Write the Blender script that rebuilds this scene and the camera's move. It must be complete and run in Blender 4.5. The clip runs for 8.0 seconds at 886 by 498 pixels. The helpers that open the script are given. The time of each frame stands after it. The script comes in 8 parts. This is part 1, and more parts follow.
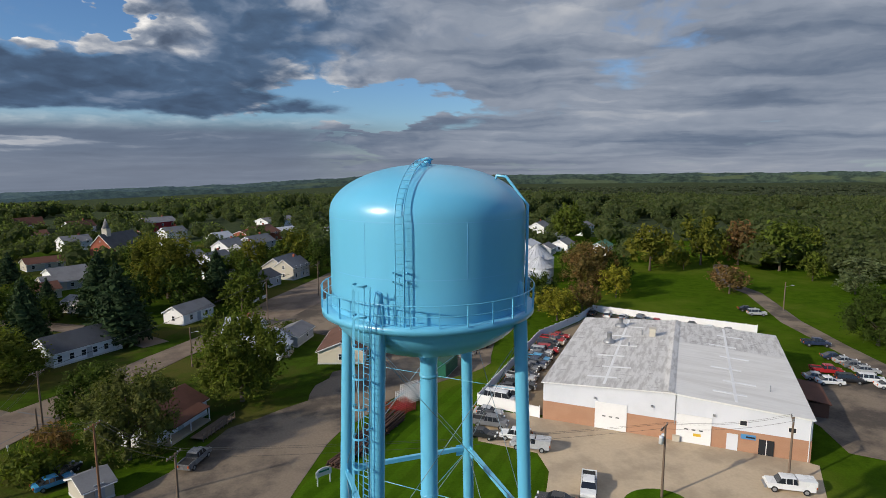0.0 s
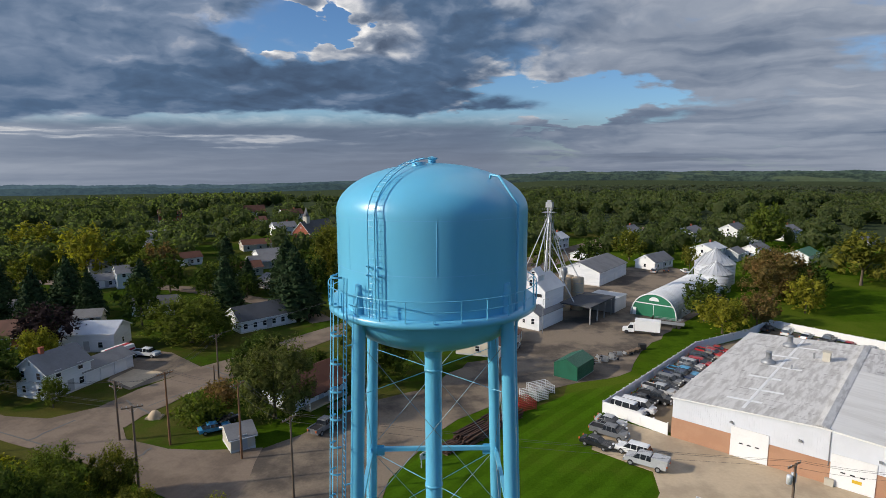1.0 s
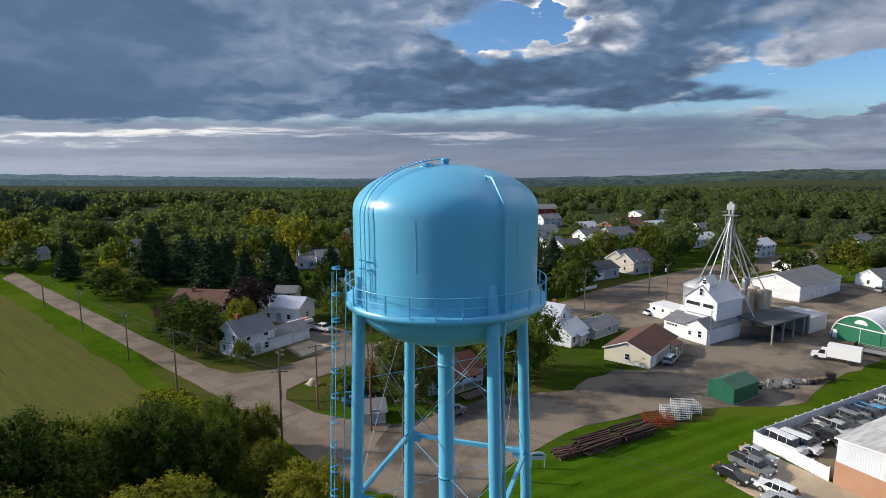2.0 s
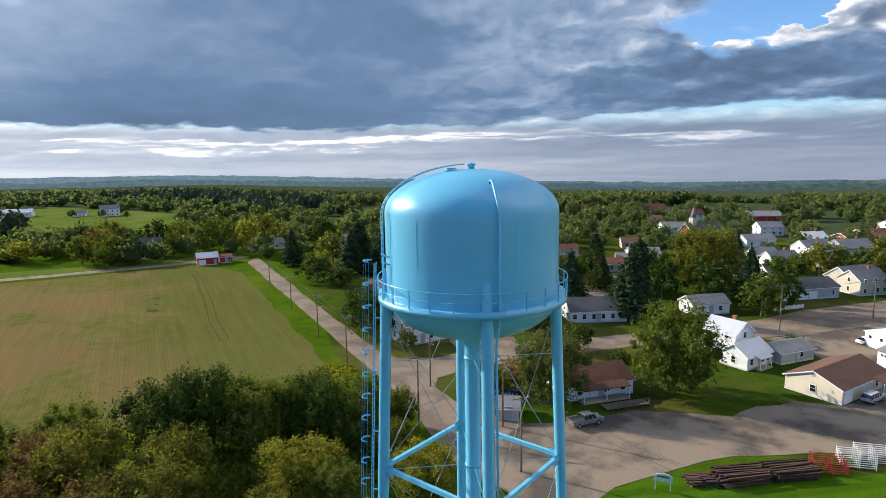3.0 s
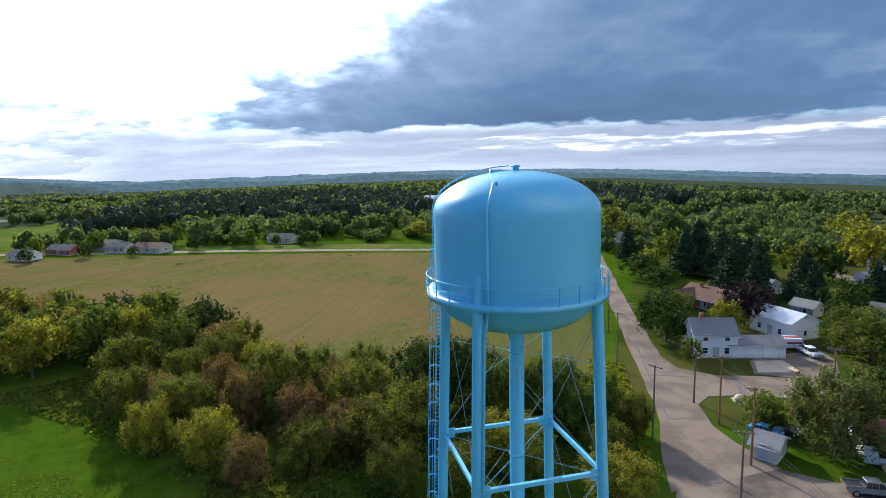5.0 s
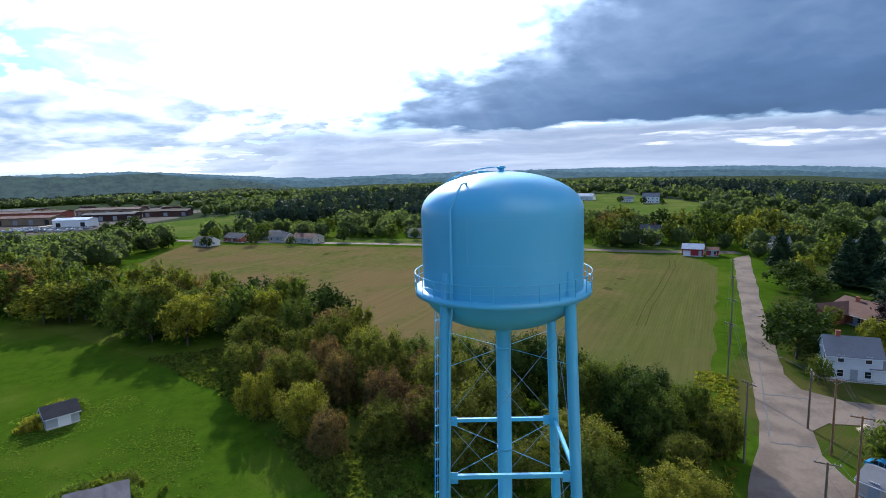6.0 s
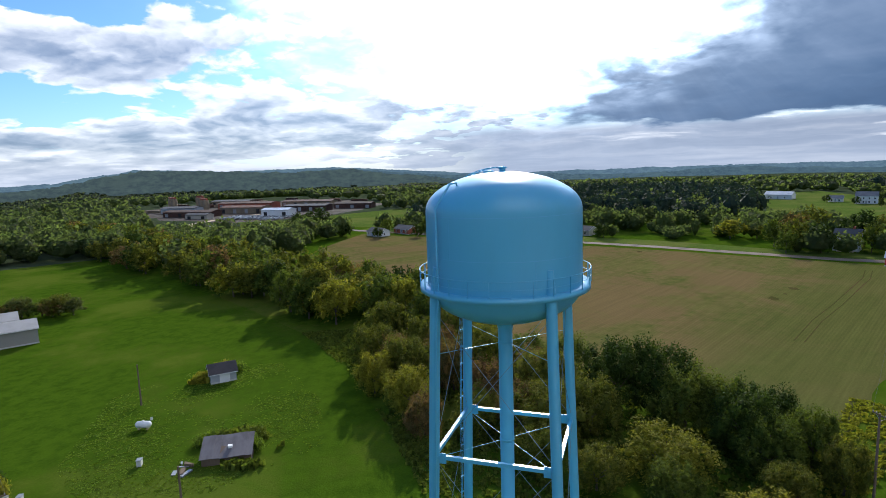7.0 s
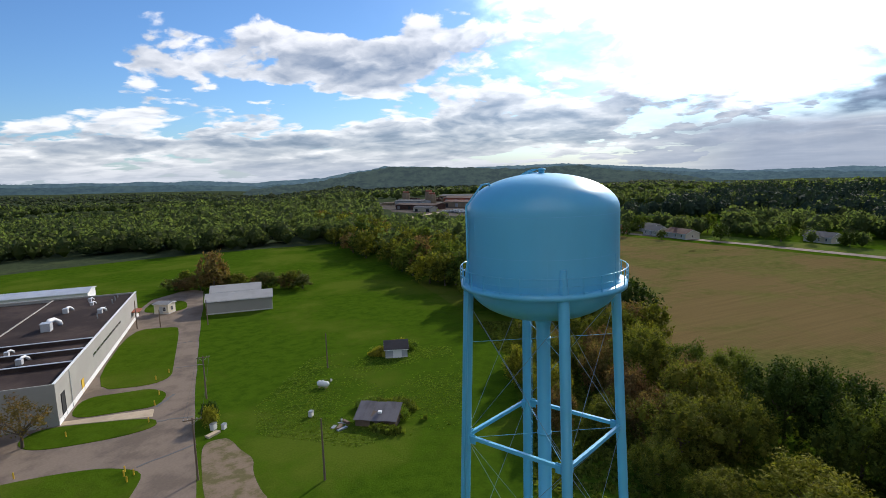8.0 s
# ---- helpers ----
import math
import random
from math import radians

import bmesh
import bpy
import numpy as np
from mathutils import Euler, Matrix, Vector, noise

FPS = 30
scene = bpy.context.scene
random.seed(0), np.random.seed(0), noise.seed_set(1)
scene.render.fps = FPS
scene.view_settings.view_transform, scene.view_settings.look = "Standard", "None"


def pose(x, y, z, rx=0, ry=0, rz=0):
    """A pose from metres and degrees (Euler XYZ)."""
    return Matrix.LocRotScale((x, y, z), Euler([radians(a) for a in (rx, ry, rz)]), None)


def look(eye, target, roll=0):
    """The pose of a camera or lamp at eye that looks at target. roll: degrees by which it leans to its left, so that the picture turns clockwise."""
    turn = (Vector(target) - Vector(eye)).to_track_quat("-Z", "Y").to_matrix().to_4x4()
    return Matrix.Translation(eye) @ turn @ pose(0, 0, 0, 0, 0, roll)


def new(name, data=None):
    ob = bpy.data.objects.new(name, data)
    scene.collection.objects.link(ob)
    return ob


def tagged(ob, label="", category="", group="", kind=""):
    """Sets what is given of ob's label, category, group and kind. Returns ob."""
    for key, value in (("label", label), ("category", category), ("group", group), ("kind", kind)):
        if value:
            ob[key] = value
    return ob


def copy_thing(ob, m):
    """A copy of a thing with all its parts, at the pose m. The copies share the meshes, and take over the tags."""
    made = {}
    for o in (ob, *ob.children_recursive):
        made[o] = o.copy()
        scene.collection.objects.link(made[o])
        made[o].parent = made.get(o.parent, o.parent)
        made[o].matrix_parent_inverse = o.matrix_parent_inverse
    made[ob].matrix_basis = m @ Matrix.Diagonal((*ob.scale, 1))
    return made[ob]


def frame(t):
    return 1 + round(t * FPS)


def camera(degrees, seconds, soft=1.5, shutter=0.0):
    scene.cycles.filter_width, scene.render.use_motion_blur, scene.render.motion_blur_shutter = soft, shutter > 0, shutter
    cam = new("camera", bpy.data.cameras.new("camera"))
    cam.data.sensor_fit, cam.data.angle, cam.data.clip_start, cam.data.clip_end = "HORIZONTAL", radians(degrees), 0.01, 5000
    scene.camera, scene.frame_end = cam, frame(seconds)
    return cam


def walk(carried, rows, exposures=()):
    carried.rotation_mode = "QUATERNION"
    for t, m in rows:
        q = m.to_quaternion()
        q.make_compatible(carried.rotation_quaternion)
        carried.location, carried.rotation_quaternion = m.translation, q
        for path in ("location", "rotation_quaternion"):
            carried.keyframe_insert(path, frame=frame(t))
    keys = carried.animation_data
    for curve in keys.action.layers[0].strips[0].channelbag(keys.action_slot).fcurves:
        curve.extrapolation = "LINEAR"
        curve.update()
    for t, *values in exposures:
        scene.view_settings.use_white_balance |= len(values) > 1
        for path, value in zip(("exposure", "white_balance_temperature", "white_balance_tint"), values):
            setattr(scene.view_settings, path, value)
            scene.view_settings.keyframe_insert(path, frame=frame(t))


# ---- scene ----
cam = camera(73.7, 8.0, soft=0.55)
PATH = [
    (0, (9.269, 2.969, 40.771), (9.94, 4.83, 40.479), -0.1),
    (0.5, (14.242, 1.443, 40.847), (14.581, 3.392, 40.548), -0.2),
    (1, (19.404, 0.563, 40.954), (19.445, 2.539, 40.648), -0.2),
    (1.5, (24.732, 0.682, 41.116), (24.439, 2.635, 40.803), -0.1),
    (3, (41.118, 4.491, 41.244), (39.868, 6.023, 40.944), -0.9),
    (3.5, (45.907, 7.265, 41.309), (44.397, 8.542, 41.012), -1.0),
    (4, (49.763, 11.02, 41.358), (48.067, 12.038, 41.062), -1.3),
    (4.5, (52.833, 15.366, 41.375), (50.999, 16.105, 41.078), -1.3),
    (6, (58.707, 30.697, 41.378), (56.728, 30.654, 41.086), -1.6),
    (6.5, (59.488, 36.644, 41.43), (57.537, 36.316, 41.137), -1.7),
    (7, (59.249, 42.844, 41.373), (57.375, 42.208, 41.084), -1.9),
    (7.5, (57.886, 49.412, 41.267), (56.168, 48.428, 40.985), -1.9),
    (8, (55.895, 55.692, 41.333), (54.392, 54.401, 41.057), -2.0),
]
walk(cam, [(t, look(eye, target, roll)) for t, eye, target, roll in PATH],
     exposures=[(0.0, 0.1, 6750, 10), (1.0, 0.18, 6700, 10), (2.0, 0.45, 6700, 10), (3.0, 0.98, 6850, 10), (3.75, 1.18, 6750, 10), (4.5, 1.08, 6450, 10), (6.0, 0.8, 5700, 11), (7.0, 0.53, 6000, 11), (8.0, 0.31, 6350, 11)])

# ---------------------------------------------------------------- world and sun
SUN_AZ, SUN_EL = 191.0, 25.0        # degrees, counter-clockwise from +x
sun_dir = Vector((math.cos(radians(SUN_AZ)) * math.cos(radians(SUN_EL)),
                  math.sin(radians(SUN_AZ)) * math.cos(radians(SUN_EL)), math.sin(radians(SUN_EL))))
sun_data = bpy.data.lights.new("sun", "SUN")
sun_data.energy, sun_data.angle, sun_data.color = 3.5, radians(0.6), (1.0, 0.90, 0.75)
sun = new("sun", sun_data)
sun.matrix_world = look(sun_dir * 500, (0, 0, 0))


class Nodes:
    """Short hand for a node tree: sockets in, sockets out."""

    def __init__(self, tree):
        self.tree = tree
        tree.nodes.clear()

    def add(self, kind):
        return self.tree.nodes.new(kind)

    def put(self, socket, value):
        if isinstance(value, bpy.types.NodeSocket):
            self.tree.links.new(value, socket)
        elif isinstance(value, tuple) and len(value) == 3 and socket.type == "RGBA":
            socket.default_value = (*value, 1)
        else:
            socket.default_value = value

    def math(self, op, a, b=0.0, c=0.0, clamp=False):
        n = self.add("ShaderNodeMath")
        n.operation, n.use_clamp = op, clamp
        for s, v in zip(n.inputs, (a, b, c)):
            self.put(s, v)
        return n.outputs[0]

    def step(self, x, lo, hi, a=0.0, b=1.0):
        n = self.add("ShaderNodeMapRange")
        n.interpolation_type = "SMOOTHSTEP"
        for s, v in zip(n.inputs[:5], (x, lo, hi, a, b)):
            self.put(s, v)
        return n.outputs[0]

    def mix(self, f, a, b, blend="MIX"):
        n = self.add("ShaderNodeMix")
        n.data_type, n.blend_type = "RGBA", blend
        for s, v in ((n.inputs[0], f), (n.inputs[6], a), (n.inputs[7], b)):
            self.put(s, v)
        return n.outputs[2]

    def noise(self, vector, scale, detail=4.0, rough=0.55, distortion=0.0):
        n = self.add("ShaderNodeTexNoise")
        self.put(n.inputs["Vector"], vector)
        n.inputs["Scale"].default_value, n.inputs["Detail"].default_value = scale, detail
        n.inputs["Roughness"].default_value, n.inputs["Distortion"].default_value = rough, distortion
        return n.outputs[0]

    def mapped(self, vector, scale=(1, 1, 1), location=(0, 0, 0), rotation=(0, 0, 0)):
        n = self.add("ShaderNodeMapping")
        self.put(n.inputs[0], vector)
        n.inputs[1].default_value, n.inputs[2].default_value, n.inputs[3].default_value = location, rotation, scale
        return n.outputs[0]


world = bpy.data.worlds.new("sky")
scene.world = world
world.use_nodes = True
W = Nodes(world.node_tree)
way = W.add("ShaderNodeTexCoord").outputs["Generated"]
split = W.add("ShaderNodeSeparateXYZ")
W.put(split.inputs[0], way)
dx, dy, dz = split.outputs
az = W.math("ADD", W.math("MULTIPLY", W.math("ARCTAN2", W.math("MULTIPLY", dy, -1), W.math("MULTIPLY", dx, -1)), 57.29578), 180)
el = W.math("MULTIPLY", W.math("ARCSINE", dz), 57.29578)
level = W.math("SQRT", W.math("ADD", W.math("MULTIPLY", dx, dx), W.math("ADD", W.math("MULTIPLY", dy, dy), 1e-6)))
rise_ = W.math("MULTIPLY", W.math("LOGARITHM", W.math("ADD", 1.0, W.math("DIVIDE", W.math("MAXIMUM", el, -3.0), 6.0)), math.e), 2.1)
drum = W.add("ShaderNodeCombineXYZ")           # the sky laid on a drum: clouds are longer than high, and flatter towards the horizon
W.put(drum.inputs[0], W.math("MULTIPLY", W.math("DIVIDE", dx, level), 3.3))
W.put(drum.inputs[1], W.math("MULTIPLY", W.math("DIVIDE", dy, level), 3.3))
W.put(drum.inputs[2], rise_)
sky_at = drum.outputs[0]


def moved(vector, colour, k):
    n = W.add("ShaderNodeVectorMath")
    n.operation = "MULTIPLY_ADD"
    W.put(n.inputs[0], colour)
    n.inputs[1].default_value = (k, k, k)
    W.put(n.inputs[2], vector)
    return n.outputs[0]


def colour_noise(vector, scale, detail):
    n = W.add("ShaderNodeTexNoise")
    W.put(n.inputs["Vector"], vector)
    n.inputs["Scale"].default_value, n.inputs["Detail"].default_value = scale, detail
    return n.outputs[1]


warp = colour_noise(sky_at, 1.9, 5)
curl = colour_noise(W.mapped(sky_at, location=(5, 1, 2)), 7.0, 5)
bent = moved(moved(sky_at, warp, 0.42), curl, 0.09)
wsplit = W.add("ShaderNodeSeparateColor")
W.put(wsplit.inputs[0], warp)
csplit = W.add("ShaderNodeSeparateColor")
W.put(csplit.inputs[0], curl)


def ragged(first, second, k1, k2):
    return W.math("ADD", W.math("MULTIPLY", W.math("SUBTRACT", first, 0.5), k1), W.math("MULTIPLY", W.math("SUBTRACT", second, 0.5), k2))


az_bent = W.math("ADD", az, ragged(wsplit.outputs[0], csplit.outputs[0], 26, 9))
el_bent = W.math("ADD", el, ragged(wsplit.outputs[1], csplit.outputs[1], 5.5, 2.4))
el_calm = W.math("ADD", el, ragged(wsplit.outputs[1], csplit.outputs[1], 2.4, 1.0))


def patch(a, e, ra, re, soft=1.0):
    """1 at the heart of a ragged region of the sky round azimuth a and height e, falling to 0 at its rim."""
    x = W.math("DIVIDE", W.math("SUBTRACT", az_bent, a), ra)
    y = W.math("DIVIDE", W.math("SUBTRACT", el_bent, e), re)
    return W.step(W.math("ADD", W.math("MULTIPLY", x, x), W.math("MULTIPLY", y, y)), 1.0, 1.0 - soft)


def less(a, b):
    return W.math("SUBTRACT", a, b)


def times(a, b):
    return W.math("MULTIPLY", a, b)


def plus(a, b):
    return W.math("ADD", a, b)


air = W.add("ShaderNodeTexSky")
air.sky_type, air.sun_disc = "NISHITA", False
air.sun_elevation, air.sun_rotation = radians(SUN_EL), radians(90 - SUN_AZ)
air.altitude, air.air_density, air.dust_density, air.ozone_density = 250, 1.0, 0.4, 3.0
clear = W.mix(1.0, air.outputs[0], (0.060, 0.080, 0.104), "MULTIPLY")


def heap(vector):
    """Thickness of the heaped cloud: a broad field with rounded heads on it."""
    v = W.add("ShaderNodeTexVoronoi")
    v.feature = "SMOOTH_F1"
    W.put(v.inputs["Vector"], vector)
    v.inputs["Scale"].default_value, v.inputs["Smoothness"].default_value = 3.4, 0.45
    v.inputs["Detail"].default_value, v.inputs["Roughness"].default_value = 2.5, 0.55
    return plus(W.noise(vector, 1.25, 9, 0.57), times(less(0.40, v.outputs["Distance"]), 0.24))


body = heap(bent)
above = heap(W.mapped(bent, location=(-0.05, 0.0, 0.12)))        # the same cloud a little higher: what hides it from the light
soft_tone = W.noise(W.mapped(bent, location=(3.1, 9.4, 0)), 0.9, 4, 0.5)
streak = W.noise(W.mapped(bent, location=(1.1, 4.4, 0), scale=(0.5, 0.5, 2.4)), 1.35, 7, 0.52)
shape = times(less(body, above), 3.4)

north = W.step(az, 86, 70)                                       # even streaky cloud in the north-east
south = W.step(az, 192, 212)
# the dark deck: its base level, its end towards the sun leaning back
end_az = less(188.0, times(W.math("MAXIMUM", less(el, 5.0), 0.0), 2.3))
deck = times(W.step(less(el_calm, plus(3.0, times(W.step(az, 128, 96), 1.2))), -0.22, 0.30), times(W.step(az_bent, 70, 88), W.step(less(end_az, az_bent), -4.0, 4.0)))
deck = times(deck, less(1.0, patch(101.0, 11.2, 9.5, 3.4, 0.85)))
deck = times(deck, less(1.0, patch(76.5, 6.2, 13.5, 2.9, 0.85)))
deck = times(deck, W.step(el_bent, 30, 19))
# where heaped cloud stands outside the deck
bias = plus(times(north, 0.34), times(less(1.0, south), 0.10))
bias = less(bias, times(patch(75.5, 5.3, 13.0, 2.6, 1.0), 0.62))
bias = less(bias, times(patch(104.0, 11.6, 6.5, 2.6, 1.0), 0.42))
bias = plus(bias, times(patch(97.0, 11.6, 8.0, 3.4, 1.0), 0.24))
bias = plus(bias, times(patch(247, 4.4, 19, 3.8, 1.0), 0.24))
bias = plus(bias, times(patch(238, 1.4, 56, 3.0, 0.9), 0.34))
bias = plus(bias, times(patch(239, 9.6, 16, 3.6, 1.0), 0.20))
bias = plus(bias, times(patch(219, 7.5, 20, 8, 1.0), 0.30))
bias = less(bias, times(patch(236, 6.4, 14, 1.8, 1.0), 0.14))
bias = less(bias, times(patch(256, 12.0, 14, 5.5, 0.9), 0.10))
bias = plus(bias, times(patch(206, 3.6, 20, 2.6, 0.8), 0.20))
full = plus(body, bias)
cover = W.step(full, less(0.515, times(north, 0.04)), plus(0.60, times(north, 0.13)))
depth = W.step(full, 0.54, 0.84)
low = times(W.step(el, 4.6, 2.4), times(W.step(az, 66, 86), less(1.0, south)))
cover = W.math("MAXIMUM", times(cover, less(1.0, times(south, 0.12))), low)
# light on the heaped cloud: bright heads and rims, grey undersides
light = plus(plus(0.50, times(shape, less(0.85, times(south, 0.32)))), times(less(0.45, depth), 0.30))
light = plus(light, times(south, 0.29))
light = plus(light, W.step(el, 15, 32, 0.0, 0.45))
pale = plus(0.43, plus(times(W.math("MINIMUM", less(streak, 0.5), 0.04), 1.1), plus(times(less(soft_tone, 0.5), 0.5), times(shape, 0.10))))
pale = plus(pale, W.step(el, 15, 32, 0.0, 0.45))
light = plus(times(light, less(1.0, north)), times(pale, north))
band = plus(less(0.38, times(W.step(az, 132, 100), 0.17)), plus(times(less(streak, 0.52), 0.5), plus(times(shape, 0.09), times(W.step(az, 120, 172), 0.14))))
band = plus(band, times(W.step(streak, 0.53, 0.62), times(patch(140, 2.2, 55, 1.5, 0.9), 0.40)))
light = W.math("ADD", plus(times(light, less(1.0, low)), times(band, low)), 0.0, clamp=True)
ramp = W.add("ShaderNodeValToRGB")
W.put(ramp.inputs[0], light)
els = ramp.color_ramp.elements
els[0].position, els[0].color = 0.0, (0.075, 0.105, 0.165, 1)
els[1].position, els[1].color = 1.0, (0.88, 0.87, 0.87, 1)
for pos, col in ((0.25, (0.130, 0.172, 0.250, 1)), (0.50, (0.262, 0.305, 0.385, 1)), (0.75, (0.52, 0.54, 0.58, 1))):
    e = els.new(pos)
    e.color = col
sky_col = W.mix(cover, clear, ramp.outputs[0])
# the deck itself: lumpy and part lit in the north-west, smooth and leaden towards the sun
smooth_ = W.step(az, 108, 140)
dark = plus(plus(0.30, times(shape, plus(0.42, times(smooth_, -0.35)))), plus(times(less(soft_tone, 0.48), less(0.95, times(smooth_, 0.35))), times(less(1.0, deck), 0.30)))
dark = plus(dark, times(W.step(el, 5.5, 14.0), 0.10))
dark = less(dark, times(patch(96, 6.9, 24, 3.0, 0.9), 0.14))
dark = W.math("ADD", dark, less(times(patch(116, 8, 22, 9, 1.0), 0.12), times(smooth_, 0.06)), clamp=True)
lead = W.add("ShaderNodeValToRGB")
W.put(lead.inputs[0], dark)
lels = lead.color_ramp.elements
lels[0].position, lels[0].color = 0.0, (0.052, 0.086, 0.150, 1)
lels[1].position, lels[1].color = 1.0, (0.56, 0.57, 0.62, 1)
for pos, col in ((0.30, (0.074, 0.128, 0.222, 1)), (0.60, (0.178, 0.236, 0.342, 1))):
    e = lels.new(pos)
    e.color = col
sky_col = W.mix(deck, sky_col, lead.outputs[0])
# the sun behind thin cloud, with its light fanning out below it
turn_ = W.math("ARCTAN2", less(az, 191.0), less(27.0, el))
fan = W.add("ShaderNodeCombineXYZ")
W.put(fan.inputs[0], times(turn_, 4.0))
rays = W.noise(fan.outputs[0], 2.2, 5, 0.6)
gx, gy = W.math("DIVIDE", less(plus(az, times(less(az_bent, az), 0.5)), 190.0), 33.0), W.math("DIVIDE", less(el_bent, 25.0), 23.0)
glow = W.step(plus(times(gx, gx), times(gy, gy)), 1.0, 0.12)
puffy = W.step(shape, 0.06, 0.34, 0.0, 0.55)
veil = times(plus(glow, times(puffy, times(glow, 0.5))), times(W.step(plus(shape, times(less(soft_tone, 0.5), 0.8)), -0.40, 0.22, 0.34, 1.15), less(1.0, times(deck, 0.62))))
veil = plus(times(veil, 1.25), times(times(W.step(plus(times(gx, gx), times(gy, gy)), 1.7, 0.2), W.step(rays, 0.30, 0.72, 0.55, 1.0)), 0.10))
sky_col = W.mix(1.0, sky_col, W.mix(veil, (0, 0, 0), (1.42, 1.62, 1.86)), "ADD")
haze = times(W.step(el, 2.2, -0.8), plus(0.34, times(south, 0.36)))
sky_col = W.mix(haze, sky_col, W.mix(W.step(az, 90, 170), (0.23, 0.255, 0.315), (0.40, 0.45, 0.54)))
back = W.add("ShaderNodeBackground")
W.put(back.inputs[0], sky_col)
back.inputs[1].default_value = 1.0
W.put(W.add("ShaderNodeOutputWorld").inputs[0], back.outputs[0])

# ---------------------------------------------------------------- materials
def surface(name, color, rough=0.7, metal=0.0, var=0.25, scale=1.0, fine_scale=14.0, bump=0.15, second=None, amount=0.5,
            stretch=(1, 1, 1), per_object=0.0, per_island=0.0, spec=0.35):
    """A painted or natural surface with stains and grain at two sizes. second: a colour that comes in as patches."""
    m = bpy.data.materials.new(name)
    m.use_nodes = True
    n = Nodes(m.node_tree)
    co = n.mapped(n.add("ShaderNodeTexCoord").outputs["Object"], scale=stretch)
    a, b = n.noise(co, 0.35 * scale, 5, 0.6), n.noise(co, fine_scale, 3, 0.6)
    col = n.mix(n.step(a, 0.42, 0.62, 0, amount), color, second or tuple(c * (1 - var) for c in color))
    shade = n.math("ADD", 1 - var * 0.5, n.math("MULTIPLY", b, var))
    if per_object:
        r = n.add("ShaderNodeObjectInfo").outputs["Random"]
        shade = n.math("MULTIPLY", shade, n.math("ADD", 1 - per_object, n.math("MULTIPLY", r, 2 * per_object)))
    if per_island:
        r = n.add("ShaderNodeNewGeometry").outputs["Random Per Island"]
        shade = n.math("MULTIPLY", shade, n.math("ADD", 1 - per_island, n.math("MULTIPLY", r, 2 * per_island)))
    col = n.mix(1.0, col, shade, "MULTIPLY")
    p = n.add("ShaderNodeBsdfPrincipled")
    n.put(p.inputs["Base Color"], col)
    n.put(p.inputs["Roughness"], n.math("ADD", rough - 0.06, n.math("MULTIPLY", a, 0.12), clamp=True))
    p.inputs["Metallic"].default_value = metal
    p.inputs["Specular IOR Level"].default_value = spec
    if bump:
        k = n.add("ShaderNodeBump")
        k.inputs["Strength"].default_value, k.inputs["Distance"].default_value = bump, 0.05
        n.put(k.inputs["Height"], b)
        n.put(p.inputs["Normal"], k.outputs[0])
    n.put(n.add("ShaderNodeOutputMaterial").inputs[0], p.outputs[0])
    return m


def foliage(name, color, tint, dry=None, dry_amount=0.0, thin=0.45, vary=0.9):
    """Leaves: every clump a little different, light shining through, and each tree with a tint of its own."""
    m = bpy.data.materials.new(name)
    m.use_nodes = True
    n = Nodes(m.node_tree)
    island = n.add("ShaderNodeNewGeometry").outputs["Random Per Island"]
    own = n.add("ShaderNodeObjectInfo").outputs["Random"]
    co = n.add("ShaderNodeTexCoord").outputs["Object"]
    col = n.mix(own, color, tint)
    if dry:
        col = n.mix(n.step(n.math("ADD", n.noise(co, 0.3, 3), n.math("MULTIPLY", island, 0.25)), 0.58, 0.8, 0, dry_amount), col, dry)
    col = n.mix(1.0, col, n.math("ADD", 1 - vary / 2, n.math("MULTIPLY", island, vary)), "MULTIPLY")
    d, t = n.add("ShaderNodeBsdfPrincipled"), n.add("ShaderNodeBsdfTranslucent")
    n.put(d.inputs["Base Color"], col)
    d.inputs["Roughness"].default_value, d.inputs["Specular IOR Level"].default_value = 0.8, 0.08
    n.put(t.inputs[0], n.mix(1.0, col, (1.0, 1.1, 0.5), "MULTIPLY"))
    mx = n.add("ShaderNodeMixShader")
    mx.inputs[0].default_value = thin
    n.put(mx.inputs[1], d.outputs[0])
    n.put(mx.inputs[2], t.outputs[0])
    n.put(n.add("ShaderNodeOutputMaterial").inputs[0], mx.outputs[0])
    return m


